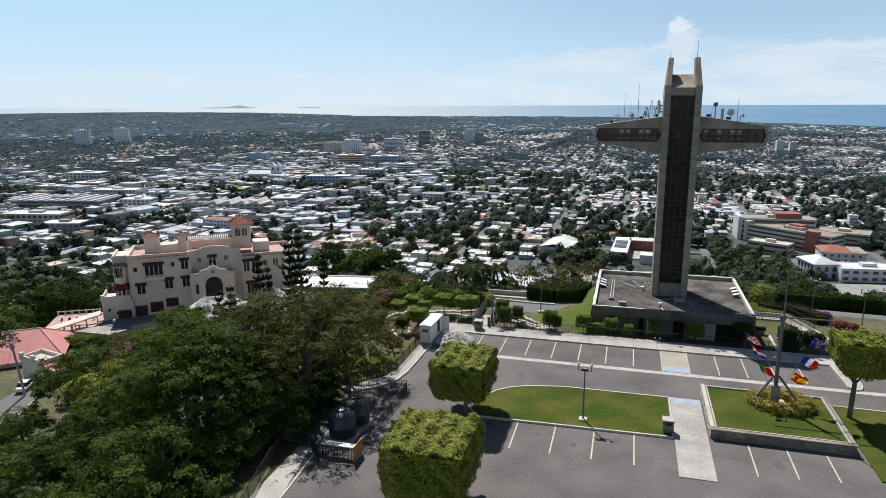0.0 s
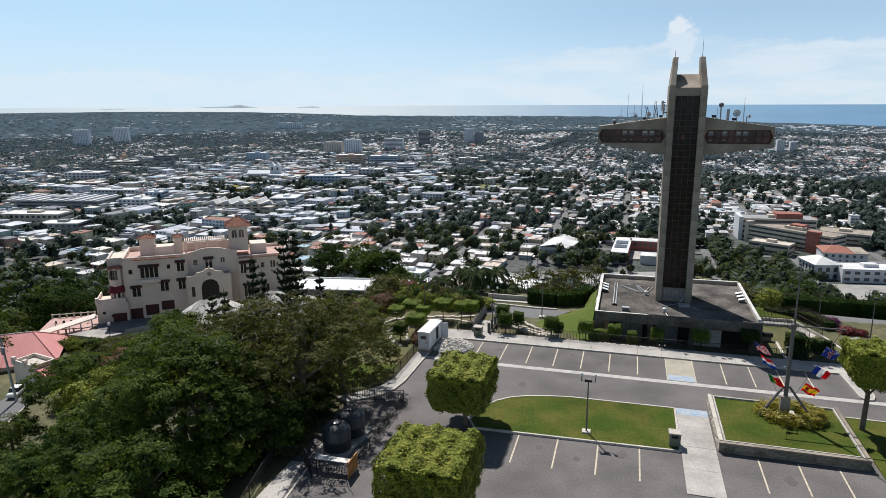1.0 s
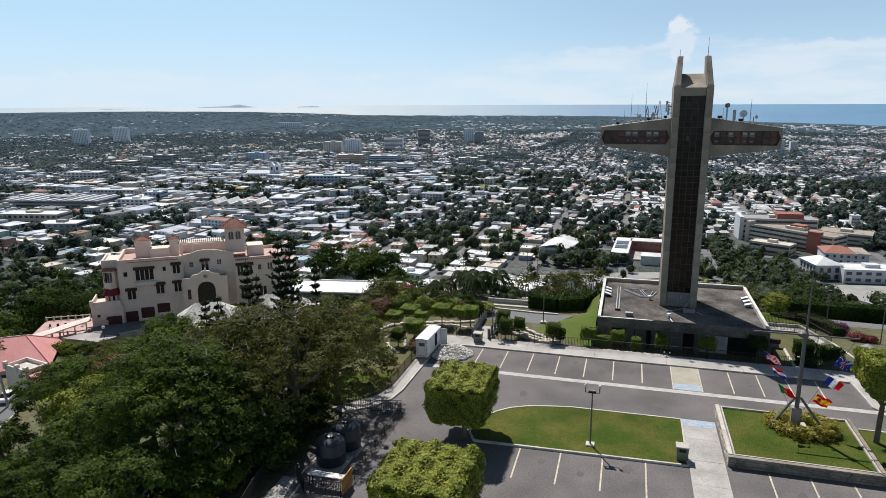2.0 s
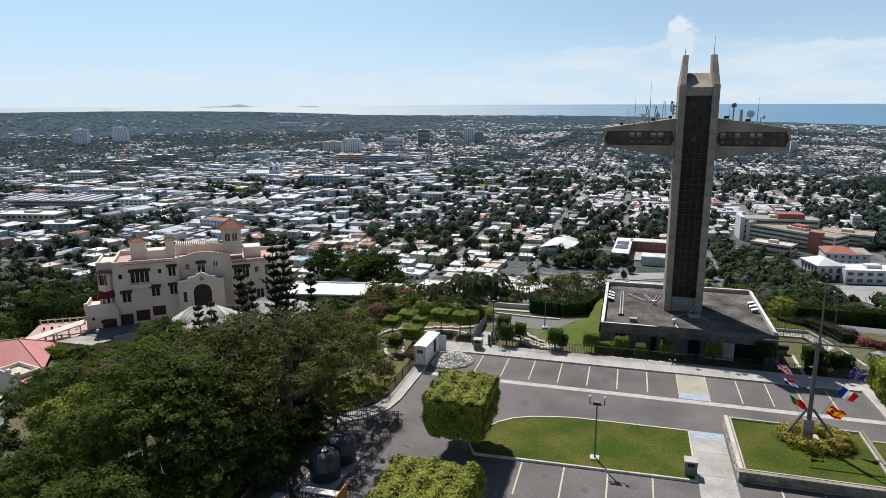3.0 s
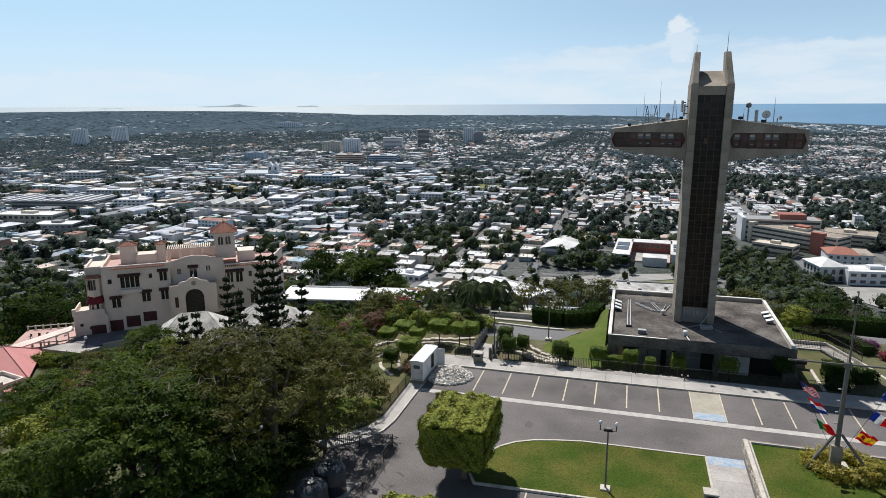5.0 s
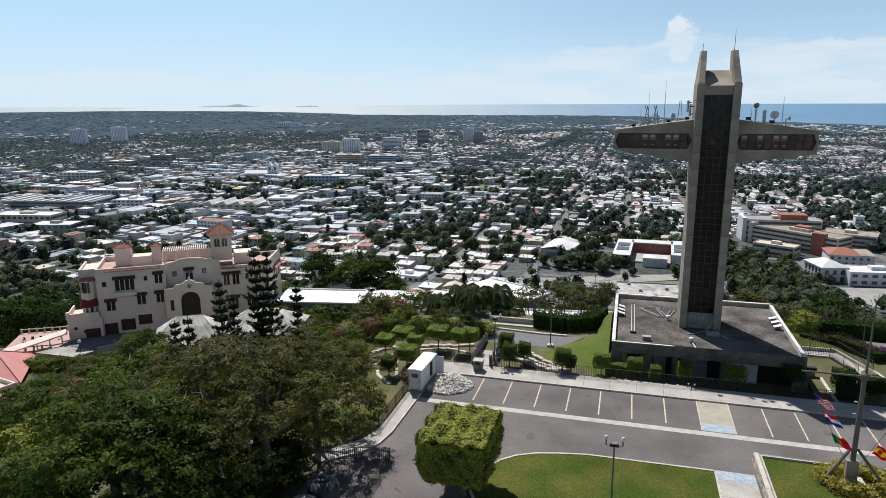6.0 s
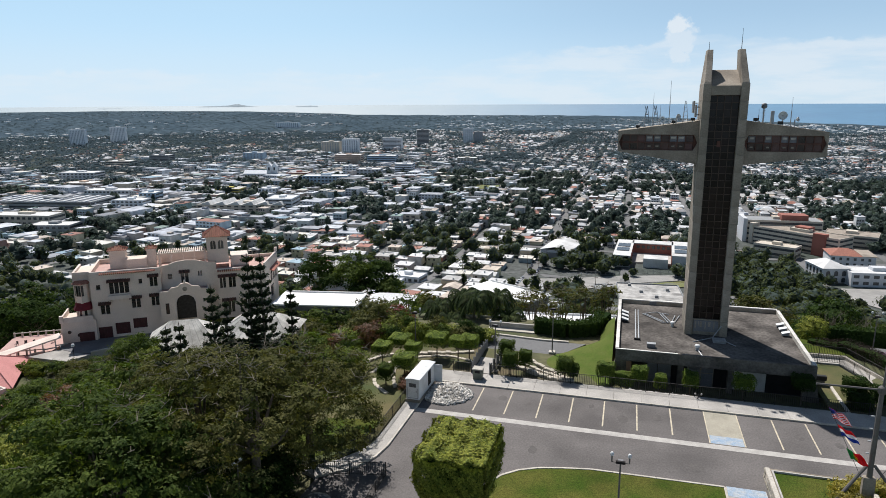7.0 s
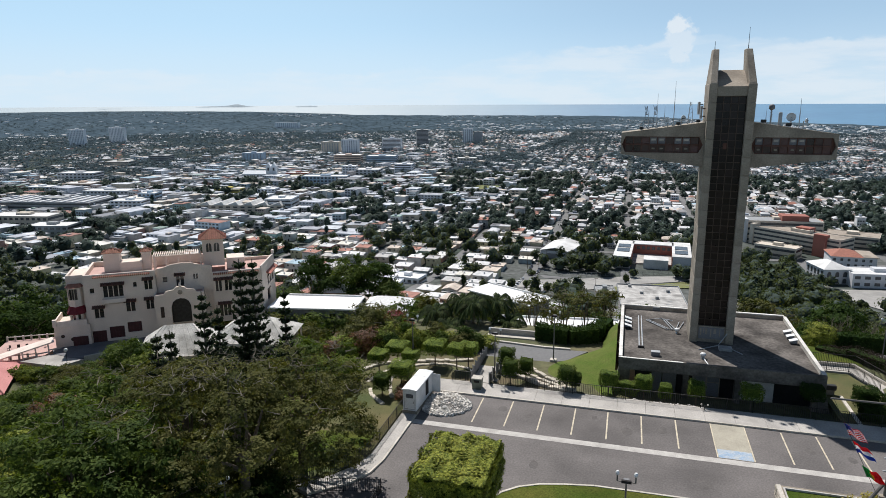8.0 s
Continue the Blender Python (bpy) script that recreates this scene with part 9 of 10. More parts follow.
def town_trees():
    rng = np.random.default_rng(21)
    TOWN_TREES[:] = [t for t in TOWN_TREES if not (-12 < t[0] < 36 and 350 < t[1] < 445)]
    T = np.array([(x, y, r, h) for x, y, r, h in TOWN_TREES])
    z = ground_height(T[:, 0], T[:, 1])
    away = np.hypot(T[:, 0], T[:, 1])
    crown_lumps(rng, T[away < 1150], z[away < 1150], "inner_crowns", TOWN_LEAF)
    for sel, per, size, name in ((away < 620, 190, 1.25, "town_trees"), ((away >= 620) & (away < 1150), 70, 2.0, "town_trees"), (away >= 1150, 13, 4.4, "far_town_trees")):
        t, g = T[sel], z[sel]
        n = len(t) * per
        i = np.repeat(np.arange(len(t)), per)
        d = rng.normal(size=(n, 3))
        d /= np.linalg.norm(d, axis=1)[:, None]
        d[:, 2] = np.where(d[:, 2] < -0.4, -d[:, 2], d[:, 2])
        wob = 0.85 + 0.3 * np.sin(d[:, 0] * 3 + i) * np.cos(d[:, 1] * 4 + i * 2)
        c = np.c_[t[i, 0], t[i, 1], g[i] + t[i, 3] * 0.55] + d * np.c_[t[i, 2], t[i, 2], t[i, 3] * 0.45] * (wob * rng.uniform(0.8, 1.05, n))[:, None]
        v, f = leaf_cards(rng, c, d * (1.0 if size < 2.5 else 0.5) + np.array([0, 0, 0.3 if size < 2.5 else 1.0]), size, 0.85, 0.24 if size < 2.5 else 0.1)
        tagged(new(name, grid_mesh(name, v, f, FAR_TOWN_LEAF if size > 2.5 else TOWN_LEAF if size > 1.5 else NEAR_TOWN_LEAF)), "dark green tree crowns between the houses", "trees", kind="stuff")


town_trees()


# House whites lifted to stand for haze over the shaded walls.
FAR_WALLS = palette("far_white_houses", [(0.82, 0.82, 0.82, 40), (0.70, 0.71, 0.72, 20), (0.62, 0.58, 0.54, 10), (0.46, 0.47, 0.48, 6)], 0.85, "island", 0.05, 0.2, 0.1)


def far_suburbs():
    """Pale specks of houses in the far plain."""
    rng = np.random.default_rng(23)
    n = 4200
    b = np.radians(rng.uniform(-57, 26, n))
    r = 2300 + 1900 * rng.random(n) ** 1.25
    x, y = r * np.sin(b), r * np.cos(b)
    field = np.array([noise.noise(Vector((p / 330, q / 420, 5.0))) for p, q in zip(x, y)])
    keep = (r < sea_shore(np.degrees(b)) - 80) & (field + 0.12 * rng.normal(size=n) + 0.16 * (np.degrees(b) > -22) - 0.10 * (r > 3300) > 0.20)
    x, y = x[keep], y[keep]
    z = ground_height(x, y)
    m = len(x)
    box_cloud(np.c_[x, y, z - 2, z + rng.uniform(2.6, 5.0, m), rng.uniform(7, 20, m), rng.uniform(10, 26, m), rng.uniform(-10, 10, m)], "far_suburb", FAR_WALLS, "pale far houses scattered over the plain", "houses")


far_suburbs()

# streets
STREETS = thing("street_grid", 0, 0, 0, "grey streets of the town grid", "streets", kind="structure")
for bi in range(-14, 8):
    x = -68.0 + BX * bi
    zs = [lattice(x, y)[:2] for y in range(330, 1300, 40) if in_view(x, y, 4)]
    verts, faces = [], []
    for px, py in zs:
        w, z = 4.6 if bi == 0 else 3.4, float(ground_height(px, py))
        verts += [(px - w, py, z + 0.25), (px + w, py, z + 0.25)]
    if len(zs) > 1:
        faces = [[2 * k, 2 * k + 1, 2 * k + 3, 2 * k + 2] for k in range(len(zs) - 1)]
        part("street", grid_mesh("street", verts, faces, ROAD), None, STREETS)
for bj in range(2, 12):
    y = 190.0 + BY * bj
    xs = [x for x in range(-1100, 560, 40) if in_view(x, y, 4)]
    verts, faces = [], []
    for x in xs:
        px, py, _ = lattice(x, y)
        z = float(ground_height(px, py))
        verts += [(px, py + 3.4, z + 0.3), (px, py - 3.4, z + 0.3)]
    if len(xs) > 1:
        part("street", grid_mesh("street", verts, [[2 * k, 2 * k + 1, 2 * k + 3, 2 * k + 2] for k in range(len(xs) - 1)], ROAD), None, STREETS)


def parked_car(rgb):
    t = thing("parked_car", 0, 0, 0, "small parked car at the street side", "car", group="cars parked along the street")
    key = "car_paint_%d_%d_%d" % tuple(int(c * 100) for c in rgb)
    paint = material(key, rgb, rgb, 0.3, 1, 5, 0.03, 0.0, spec=0.6)
    part("body", boxes((-0.85, 0.85, -2.1, 2.1, 0.3, 0.95), bevel=0.15), paint, t)
    part("cabin", extruded(bmesh.new(), [(-1.3, 0.95), (1.4, 0.95), (0.9, 1.5), (-0.8, 1.5)], lambda u, v, s: (-0.72 + 1.44 * s, u, v)), WINDOW_GLASS, t)
    part("roof", boxes((-0.66, 0.66, -0.75, 0.85, 1.5, 1.55)), paint, t)
    for x in (-0.85, 0.68):
        for y in (-1.3, 1.3):
            wheel = part("wheel", lathe([(0.32, 0), (0.32, 0.17)], 10), BLACK_PLASTIC, t)
            wheel.matrix_basis = Matrix.Translation((x, y, 0.32)) @ pose(0, 0, 0, 0, 90, 0)
    return t


cars = [parked_car(c) for c in ((0.7, 0.7, 0.7), (0.05, 0.05, 0.06), (0.10, 0.12, 0.16), (0.3, 0.32, 0.35))]
rnd = random.Random(31)
k = 0
for y in np.arange(430, 620, 7.5):
    for x in (-71.4, -64.6):
        if rnd.random() < 0.55:
            m = pose(x, float(y), float(ground_height(x, y)) + 0.25, 0, 0, rnd.uniform(-2, 2))
            if k < 4:
                cars[k].matrix_basis = m
            else:
                copy_thing(cars[rnd.randrange(4)], m)
            k += 1

copy_thing(cars[0], pose(-100.0, 83.0, -21.55, 0, 0, 24))


# ---- landmarks of the town ----
def block(x, y, w, d, h, turn, wall, label, floors=3, bays=0, roof=WHITE_ROOF, name="building", lift=0.0):
    """A town building: walls, flat roof with parapet, and windows floor by floor; slender far ones have window strips."""
    z = float(ground_height(x, y)) + lift
    t = thing(name, x, y, z, label, "building", turn)
    part("wall", boxes((-w / 2, w / 2, -d / 2, d / 2, -4, h)), wall, t)
    part("roof", boxes((-w / 2 + 0.3, w / 2 - 0.3, -d / 2 + 0.3, d / 2 - 0.3, h, h + 0.25)), roof, t)
    for r in ((-w / 2, w / 2, -d / 2, -d / 2 + 0.3), (-w / 2, w / 2, d / 2 - 0.3, d / 2), (-w / 2, -w / 2 + 0.3, -d / 2 + 0.3, d / 2 - 0.3), (w / 2 - 0.3, w / 2, -d / 2 + 0.3, d / 2 - 0.3)):
        part("parapet", boxes((*r, h, h + 0.8)), wall, t)
    fh = h / floors
    if floors > 6 and bays:
        for i in range(bays):
            x0 = -w / 2 + w * (i + 0.33) / bays
            part("window_strip", boxes((x0, x0 + w * 0.34 / bays, -d / 2 - 0.08, -d / 2 + 0.05, 2.5, h - 1.5)), SLAB_GLASS, t)
        for k in range(1, floors, 2):
            part("balcony_edge", boxes((-w / 2 + 0.4, w / 2 - 0.4, -d / 2 - 0.35, -d / 2 - 0.08, fh * k, fh * k + 0.9)), wall, t)
        bays = -1
    for k in range(floors):
        if bays > 0:
            for i in range(bays):
                x0 = -w / 2 + w * (i + 0.22) / bays
                part("window", boxes((x0, x0 + w * 0.56 / bays, -d / 2 - 0.08, -d / 2 + 0.05, fh * k + fh * 0.35, fh * k + fh * 0.82)), BAND, t)
        elif bays == 0:
            part("window_band", boxes((-w / 2 + 0.8, w / 2 - 0.8, -d / 2 - 0.1, -d / 2 + 0.05, fh * k + fh * 0.38, fh * k + fh * 0.8)), BAND, t)
        if floors < 7:
            part("side_window_band", boxes((w / 2 - 0.05, w / 2 + 0.1, -d / 2 + 1, d / 2 - 1, fh * k + fh * 0.38, fh * k + fh * 0.8)), BAND, t)
    part("lift_house", boxes((-w * 0.12, w * 0.1, -d * 0.1, d * 0.2, h, h + 2.6)), wall, t)
    return t


# Window glass and slab walls lightened in colour to stand for haze.
SLAB_GLASS = material("hazed_window_glass", (0.30, 0.33, 0.37), (0.24, 0.27, 0.31), 0.4, 0.1, 1.5, 0.1, 0.0)
SLAB_WALL = material("white_slab_render", (0.80, 0.81, 0.82), (0.74, 0.75, 0.77), 0.9, 0.05, 0.8, 0.05, 0.0)
BLUE_RENDER = material("pale_blue_render", (0.40, 0.50, 0.60), (0.34, 0.43, 0.53), 0.9, 0.1, 1.5, 0.06, 0.0, stains=0.15)
WHITE_RENDER = material("bluish_white_render", (0.72, 0.74, 0.77), (0.62, 0.65, 0.69), 0.9, 0.1, 1.5, 0.06, 0.0, stains=0.2)
YELLOW_RENDER = material("yellow_render", (0.62, 0.52, 0.12), (0.54, 0.45, 0.12), 0.9, 0.1, 1.5, 0.06, 0.0, stains=0.15)
PEACH_RENDER = material("peach_render", (0.62, 0.46, 0.36), (0.54, 0.40, 0.32), 0.9, 0.1, 1.5, 0.06, 0.0, stains=0.15)
for x, y, w, d, h, turn, wall, label, floors, bays in (
        (-1564, 1602, 42, 24, 50, 24, SLAB_WALL, "tall pale apartment slab on the plain", 18, 10),
        (-1549, 1746, 44, 24, 50, 24, SLAB_WALL, "tall pale apartment slab on the plain", 18, 10),
        (-706, 1500, 44, 24, 30, 10, BEIGE, "beige apartment tower in the town", 10, 7),
        (-659, 1510, 39, 24, 36, 10, WHITE_RENDER, "white apartment tower in the town", 12, 7),
        (-592, 1622, 48, 24, 33, 10, WHITE_RENDER, "broad pale office block in the town", 10, 0),
        (-577, 1830, 34, 30, 46, 20, GREY_TOWER, "dark grey office tower in the town", 13, 0),
        (-480, 1982, 30, 24, 44, 10, WHITE_RENDER, "white apartment tower in the town", 14, 5),
        (-450, 1992, 26, 24, 34, 10, GREY_TOWER, "grey apartment tower in the town", 11, 4),
        (-1526, 2780, 110, 30, 24, 8, SLAB_WALL, "long far white block on the plain", 7, 12),
        (-767, 1252, 43, 22, 21, 10, BLUE_RENDER, "white apartment block with blue window bays", 7, 6),
        (-552, 1255, 53, 30, 20, 10, PEACH_RENDER, "peach civic block in the town", 5, 0),
        (-486, 1272, 58, 32, 18, 10, BLUE_RENDER, "blue glazed office block in the town", 5, 0),
        (-380, 1102, 30, 28, 19, 8, WHITE_RENDER, "white office block with window bands", 5, 0),
        (-451, 938, 69, 26, 14, 12, BLUE_RENDER, "long light blue civic building with white trim", 3, 12),
        (-458, 1046, 22, 22, 19, 10, WHITE_RENDER, "narrow white office block in the town", 5, 4),
        (-429, 1058, 40, 30, 13, 10, PALE_TOWER, "white commercial hall in the town", 3, 6),
        (-402, 716, 32, 34, 13, 12, WHITE_RENDER, "white flat-roofed hall beside the market", 3, 0),
        (-305, 1254, 37, 24, 18, 8, BEIGE, "pale apartment block in the town", 5, 6),
        (-611, 552, 68, 26, 11, 10, BEIGE, "cream two-storey building with rows of windows", 2, 11),
        (-544, 522, 42, 24, 9, 14, GREY_TOWER, "grey two-storey commercial block", 2, 7),
        (-579, 668, 38, 22, 11, 12, WHITE_RENDER, "white three-storey building with rows of windows", 3, 7),
        (-590, 716, 22, 20, 13, 12, BLUE_RENDER, "light blue three-storey building in the town", 3, 4),
        (-878, 902, 61, 32, 13, 12, PALE_TOWER, "broad pale commercial block in the town", 3, 9),
        (-540, 816, 36, 24, 7, 12, YELLOW_RENDER, "yellow shop building in the town", 2, 0),
        (-472, 804, 24, 20, 11, 12, WHITE_RENDER, "white three-storey building in the town", 3, 5),
        (-797, 750, 36, 24, 11, 12, WHITE_RENDER, "white building with a flat roof in the town", 3, 6),
        (-774, 798, 43, 30, 11, 12, PEACH_RENDER, "tan warehouse with a flat roof", 2, 0),
        (-684, 752, 63, 26, 9, 12, PALE_TOWER, "long pale arcaded building in the town", 2, 12),
        (-969, 1096, 48, 30, 13, 12, BEIGE, "cream commercial block in the town", 3, 0),
        (-947, 1188, 42, 28, 18, 12, GREY_TOWER, "grey office block in the town", 5, 0),
        (-543, 1024, 38, 24, 8, 12, SALMON, "low building with a faded pink front", 2, 0),
        (-250, 880, 26, 22, 12, 4, PALE_TOWER, "white office block in the town", 3, 5),
        (-330, 640, 30, 18, 7, 6, WHITE_RENDER, "white school building with rows of windows", 2, 7),
        (345, 1768, 17, 18, 30, 0, PALE_TOWER, "white apartment tower in the eastern town", 12, 5),
        (378, 1792, 15, 18, 25, 0, PALE_TOWER, "white apartment tower in the eastern town", 11, 5)):
    block(x, y, w, d, h, turn, wall, label, floors, bays)
# church with a bell tower
t = thing("church", -597, 990, float(ground_height(-597, 990)), "pale church with a long nave and a bell tower", "church", 12)
part("nave", extruded(bmesh.new(), [(-11, -3), (11, -3), (11, 9), (0, 14), (-11, 9)], lambda u, v, s: (-26 + 52 * s, u, v)), WHITE_RENDER, t)
for x in (20, 29):
    part("bell_tower", extruded(bmesh.new(), [(-4, -3), (4, -3), (4, 22), (0, 28), (-4, 22)], lambda u, v, s, x=x: (x + u, -15 + 8 * s, v)), WHITE_RENDER, t)
    part("belfry_opening", boxes((x - 1.4, x + 1.4, -15.2, -14.9, 15, 20)), BAND, t)
for k in range(7):
    part("window", boxes((-23 + 5.6 * k, -21 + 5.6 * k, -11.15, -10.9, 2.5, 7)), BAND, t)


def middle_town():
    """Two- to four-storey commercial buildings of the core, with their rows of windows."""
    rng = random.Random(41)
    walls, tops, wins = [], [], []
    for k in range(190):
        x, y = rng.uniform(-1080, -210), rng.uniform(500, 1560)
        if rng.random() > downtown(x, y) * 1.3 or not in_view(x, y, 3) or any(math.hypot(x - a, y - b) < r for a, b, r in LANDMARKS):
            continue
        w, d, n, turn = rng.uniform(14, 36), rng.uniform(14, 32), rng.choice((1, 2, 2, 2, 3, 4)), lattice(x, y)[2] + rng.uniform(-4, 4)
        h, g = 3.1 * n, float(ground_height(x, y))
        walls.append((x, y, g - 3, g + h, w, d, turn))
        tops.append((x, y, g + h, g + h + 0.3, w - 0.8, d - 0.8, turn))
        c, s = math.cos(radians(turn)), math.sin(radians(turn))
        bays = int(w / 4)
        for f in range(n):
            for b in range(bays):
                u = -w / 2 + w * (b + 0.5) / bays
                wins.append((x + c * u + s * d / 2, y + s * u - c * d / 2, g + 3.1 * f + 1.0, g + 3.1 * f + 2.4, w / bays * 0.55, 0.3, turn))
    box_cloud(walls, "core_building_walls", MID_WALLS, "pale and pastel commercial buildings of the town core", "buildings")
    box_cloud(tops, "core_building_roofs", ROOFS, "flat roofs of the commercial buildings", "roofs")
    box_cloud(wins, "core_building_windows", BAND, "rows of dark windows of the commercial buildings", "windows")


MID_WALLS = palette("core_walls", [(0.66, 0.69, 0.73, 30), (0.56, 0.58, 0.62, 20), (0.62, 0.57, 0.50, 12), (0.48, 0.58, 0.66, 8), (0.60, 0.53, 0.28, 2), (0.56, 0.47, 0.43, 5), (0.40, 0.42, 0.45, 10)], 0.9, "island", 0.05, 0.3, 0.15)
middle_town()
# warehouse with a dark ribbed roof, and the market with sawtooth roofs
t = block(-690, 668, 126, 58, 8, 10, GREY_TOWER, "broad dark-roofed warehouse in the town", 2, 0, GREY_TOWER)
for k in range(9):
    part("roof_rib", boxes((-58 + 13.6 * k, -54 + 13.6 * k, -28, 28, 8.3, 9.4)), PALE_TOWER, t)
t = block(-443, 700, 104, 40, 7, 12, BEIGE, "long market hall with white sawtooth roofs", 2, 12)
for k in range(6):
    part("sawtooth", extruded(bmesh.new(), [(-51 + 17.2 * k, 7.3), (-35 + 17.2 * k, 7.3), (-38 + 17.2 * k, 11.6)], lambda u, v, s: (u, -19 + 38 * s, v)), WHITE_ROOF, t)
# white gabled shed
t = thing("storage_shed", -54, 557, float(ground_height(-54, 557)), "white metal shed with a low gable roof", "shed", -10)
part("wall", boxes((-12, 12, -20, 20, -2, 7)), PALE_TOWER, t)
part("roof", extruded(bmesh.new(), [(-12.6, 6.9), (0, 9.6), (12.6, 6.9), (12.6, 7.3), (0, 10.0), (-12.6, 7.3)], lambda u, v, s: (u, -20.6 + 41.2 * s, v)), WHITE_ROOF, t)
part("door", boxes((-7, 7, -20.1, -19.9, 0, 5)), GREY_TOWER, t)
# school round a courtyard
t = thing("school", 18, 548, float(ground_height(18, 548)), "white school with a red-brown courtyard and solar panels", "school", -3)
for x0, x1, y0, y1 in ((-28, -16, -26, 34), (15, 28, -16, 38), (-16, 15, 24, 36)):
    part("wing", boxes((x0, x1, y0, y1, -4, 8.8)), PALE_TOWER, t)
    part("roof", boxes((x0 - 0.6, x1 + 0.6, y0 - 0.6, y1 + 0.6, 8.8, 9.4)), WHITE_ROOF, t)
for r in ((-16, -15.6, -20, 23.4), (14.6, 15, -14, 23.4), (-15.6, 14.6, 23.4, 23.8)):
    part("courtyard_wall", boxes((*r, -1, 8.7)), SALMON, t, "red-brown courtyard wall")
for k in range(7):
    part("courtyard_window", boxes((-13 + 4 * k, -10.6 + 4 * k, 23.1, 23.35, 5.0, 7.6)), BAND, t)
part("courtyard_floor", boxes((-15.4, 14.4, -10, 23, -1, 1.2)), PAVING, t)
part("front_wing", boxes((-6, 12, -22, -8, -4, 7.0)), WHITE_ROOF, t)
for x0, y0 in ((-27, -10), (-27, 6), (16.5, -8), (16.5, 8)):
    part("solar_panel", boxes((x0, x0 + 9.5, y0, y0 + 12, 9.45, 9.9)), BAND, t)
for k in range(5):
    for z0 in (1.2, 5.0):
        part("window", boxes((-27 + 2.2 * k, -25.6 + 2.2 * k, -26.15, -25.9, z0, z0 + 1.8)), BAND, t)
        part("window", boxes((-28.15, -27.9, -24 + 11 * k, -17 + 11 * k, z0, z0 + 1.8)), BAND, t)
# broad flat white roof below the pavilion
t = thing("flat_roofed_hall", 13, 415, -92.0, "broad low hall with a cracked white roof coating", "building", 4)
part("wall", boxes((-18, 18, -23, 21, -8, 4.6)), GREY_TOWER, t)
part("roof", boxes((-18.5, 18.5, -23.5, 21.5, 4.6, 5.0)), WORN_ROOF, t)
for r in ((-18.6, 18.6, -23.8, -23.3), (-18.6, 18.6, 21.3, 21.8), (-18.9, -18.4, -23.3, 21.3), (18.4, 18.9, -23.3, 21.3)):
    part("parapet", boxes((*r, 4.4, 5.7)), GREY_TOWER, t)
pr = random.Random(91)
for k in range(16):
    x0, y0 = pr.uniform(-17, 14), pr.uniform(-21, 18)
    part("roof_patch", boxes((x0, x0 + pr.uniform(0.8, 4), y0, y0 + pr.uniform(0.3, 1.2), 5.0, 5.06)), GREY_TOWER, t, "dark worn roof patch")
for x0, y0 in ((-12, 16), (2, -8), (10, 8), (-6, 2)):
    part("roof_vent", boxes((x0, x0 + 2.0, y0, y0 + 1.6, 5.0, 6.4)), GREY_TOWER, t)
t = block(-14, 424, 12, 16, 4.2, 8, GREY_TOWER, "low dark-roofed annexe beside the white hall", 1, 3, GREY_TOWER)


def draped(name, rows, mat, parent, lift):
    """A strip laid over the ground between two lines: rows of x0, y0, x1, y1."""
    verts, faces, m = [], [], 6
    for x0, y0, x1, y1 in rows:
        for i in range(m + 1):
            x, y = x0 + (x1 - x0) * i / m, y0 + (y1 - y0) * i / m
            verts.append((x, y, float(ground_height(x, y)) + lift))
    for r in range(len(rows) - 1):
        for i in range(m):
            b = r * (m + 1) + i
            faces.append([b, b + 1, b + m + 2, b + m + 1])
    return part(name, grid_mesh(name, verts, faces, mat), None, parent)


JUNCTION = thing("road_junction", 0, 0, 0, "pale road junction with grassy verges below the hill", "road", kind="structure")
draped("carriageway", [(-82, 428, -86, 446), (-60, 430, -62, 462), (-40, 430, -44, 474), (-18, 446, -24, 486), (0, 470, -6, 494), (24, 486, 20, 502), (60, 500, 58, 514), (90, 506, 90, 520)], PALE_ROAD, JUNCTION, 0.5)
draped("verge", [(-14, 440, -12, 456), (4, 446, 6, 468), (26, 466, 26, 484), (58, 480, 60, 498)], MOSS, JUNCTION, 0.6)
draped("verge", [(-66, 452, -67, 463), (-56, 454, -58, 468), (-46, 460, -47, 470)], MOSS, JUNCTION, 0.75)
t = thing("chain_link_fence", 0, 0, 0, "grey wire fence along the junction", "fence")
line = [(-46, 482), (-26, 492), (-6, 500), (18, 508), (50, 519)]
for (x0, y0), (x1, y1) in zip(line, line[1:]):
    for k in range(6):
        x, y = x0 + (x1 - x0) * k / 6, y0 + (y1 - y0) * k / 6
        z = float(ground_height(x, y))
        part("post", boxes((x - 0.12, x + 0.12, y - 0.12, y + 0.12, z - 0.3, z + 3.0)), GALV, t)
    za, zb = float(ground_height(x0, y0)), float(ground_height(x1, y1))
    for h in (0.6, 1.7, 2.9):
        part("rail", rods(((x0, y0, za + h), (x1, y1, zb + h), 0.07), n=4), GALV, t)
# hospital
TAN_ROOF = material("tan_gravel_roof", (0.36, 0.31, 0.26), (0.24, 0.205, 0.17), 0.95, 0.15, 2, 0.15, 0.1, stains=0.5)
t = block(140, 622, 74, 22, 15, -42, BEIGE, "long beige hospital with banded storeys", 4, 0, TAN_ROOF)
part("stair_tower", boxes((17, 27, -13.5, -8, -2, 18)), SALMON, t, "salmon stair tower")
part("plant_room", boxes((-6, 6, 0, 9, 15, 19)), SALMON, t, "salmon plant room")
part("end_tower", boxes((-40, -36.5, -12, 11, -2, 18)), BEIGE, t)
t = block(131, 658, 62, 24, 19, 3, BEIGE, "beige hospital block with a dark roof", 4, 0, GREY_TOWER)
part("plant_room", boxes((-2, 20, -8, 6, 19, 24)), SALMON, t, "salmon plant room")
part("end_tower", boxes((-34, -30.5, -13, 10, -2, 21)), PALE_TOWER, t)
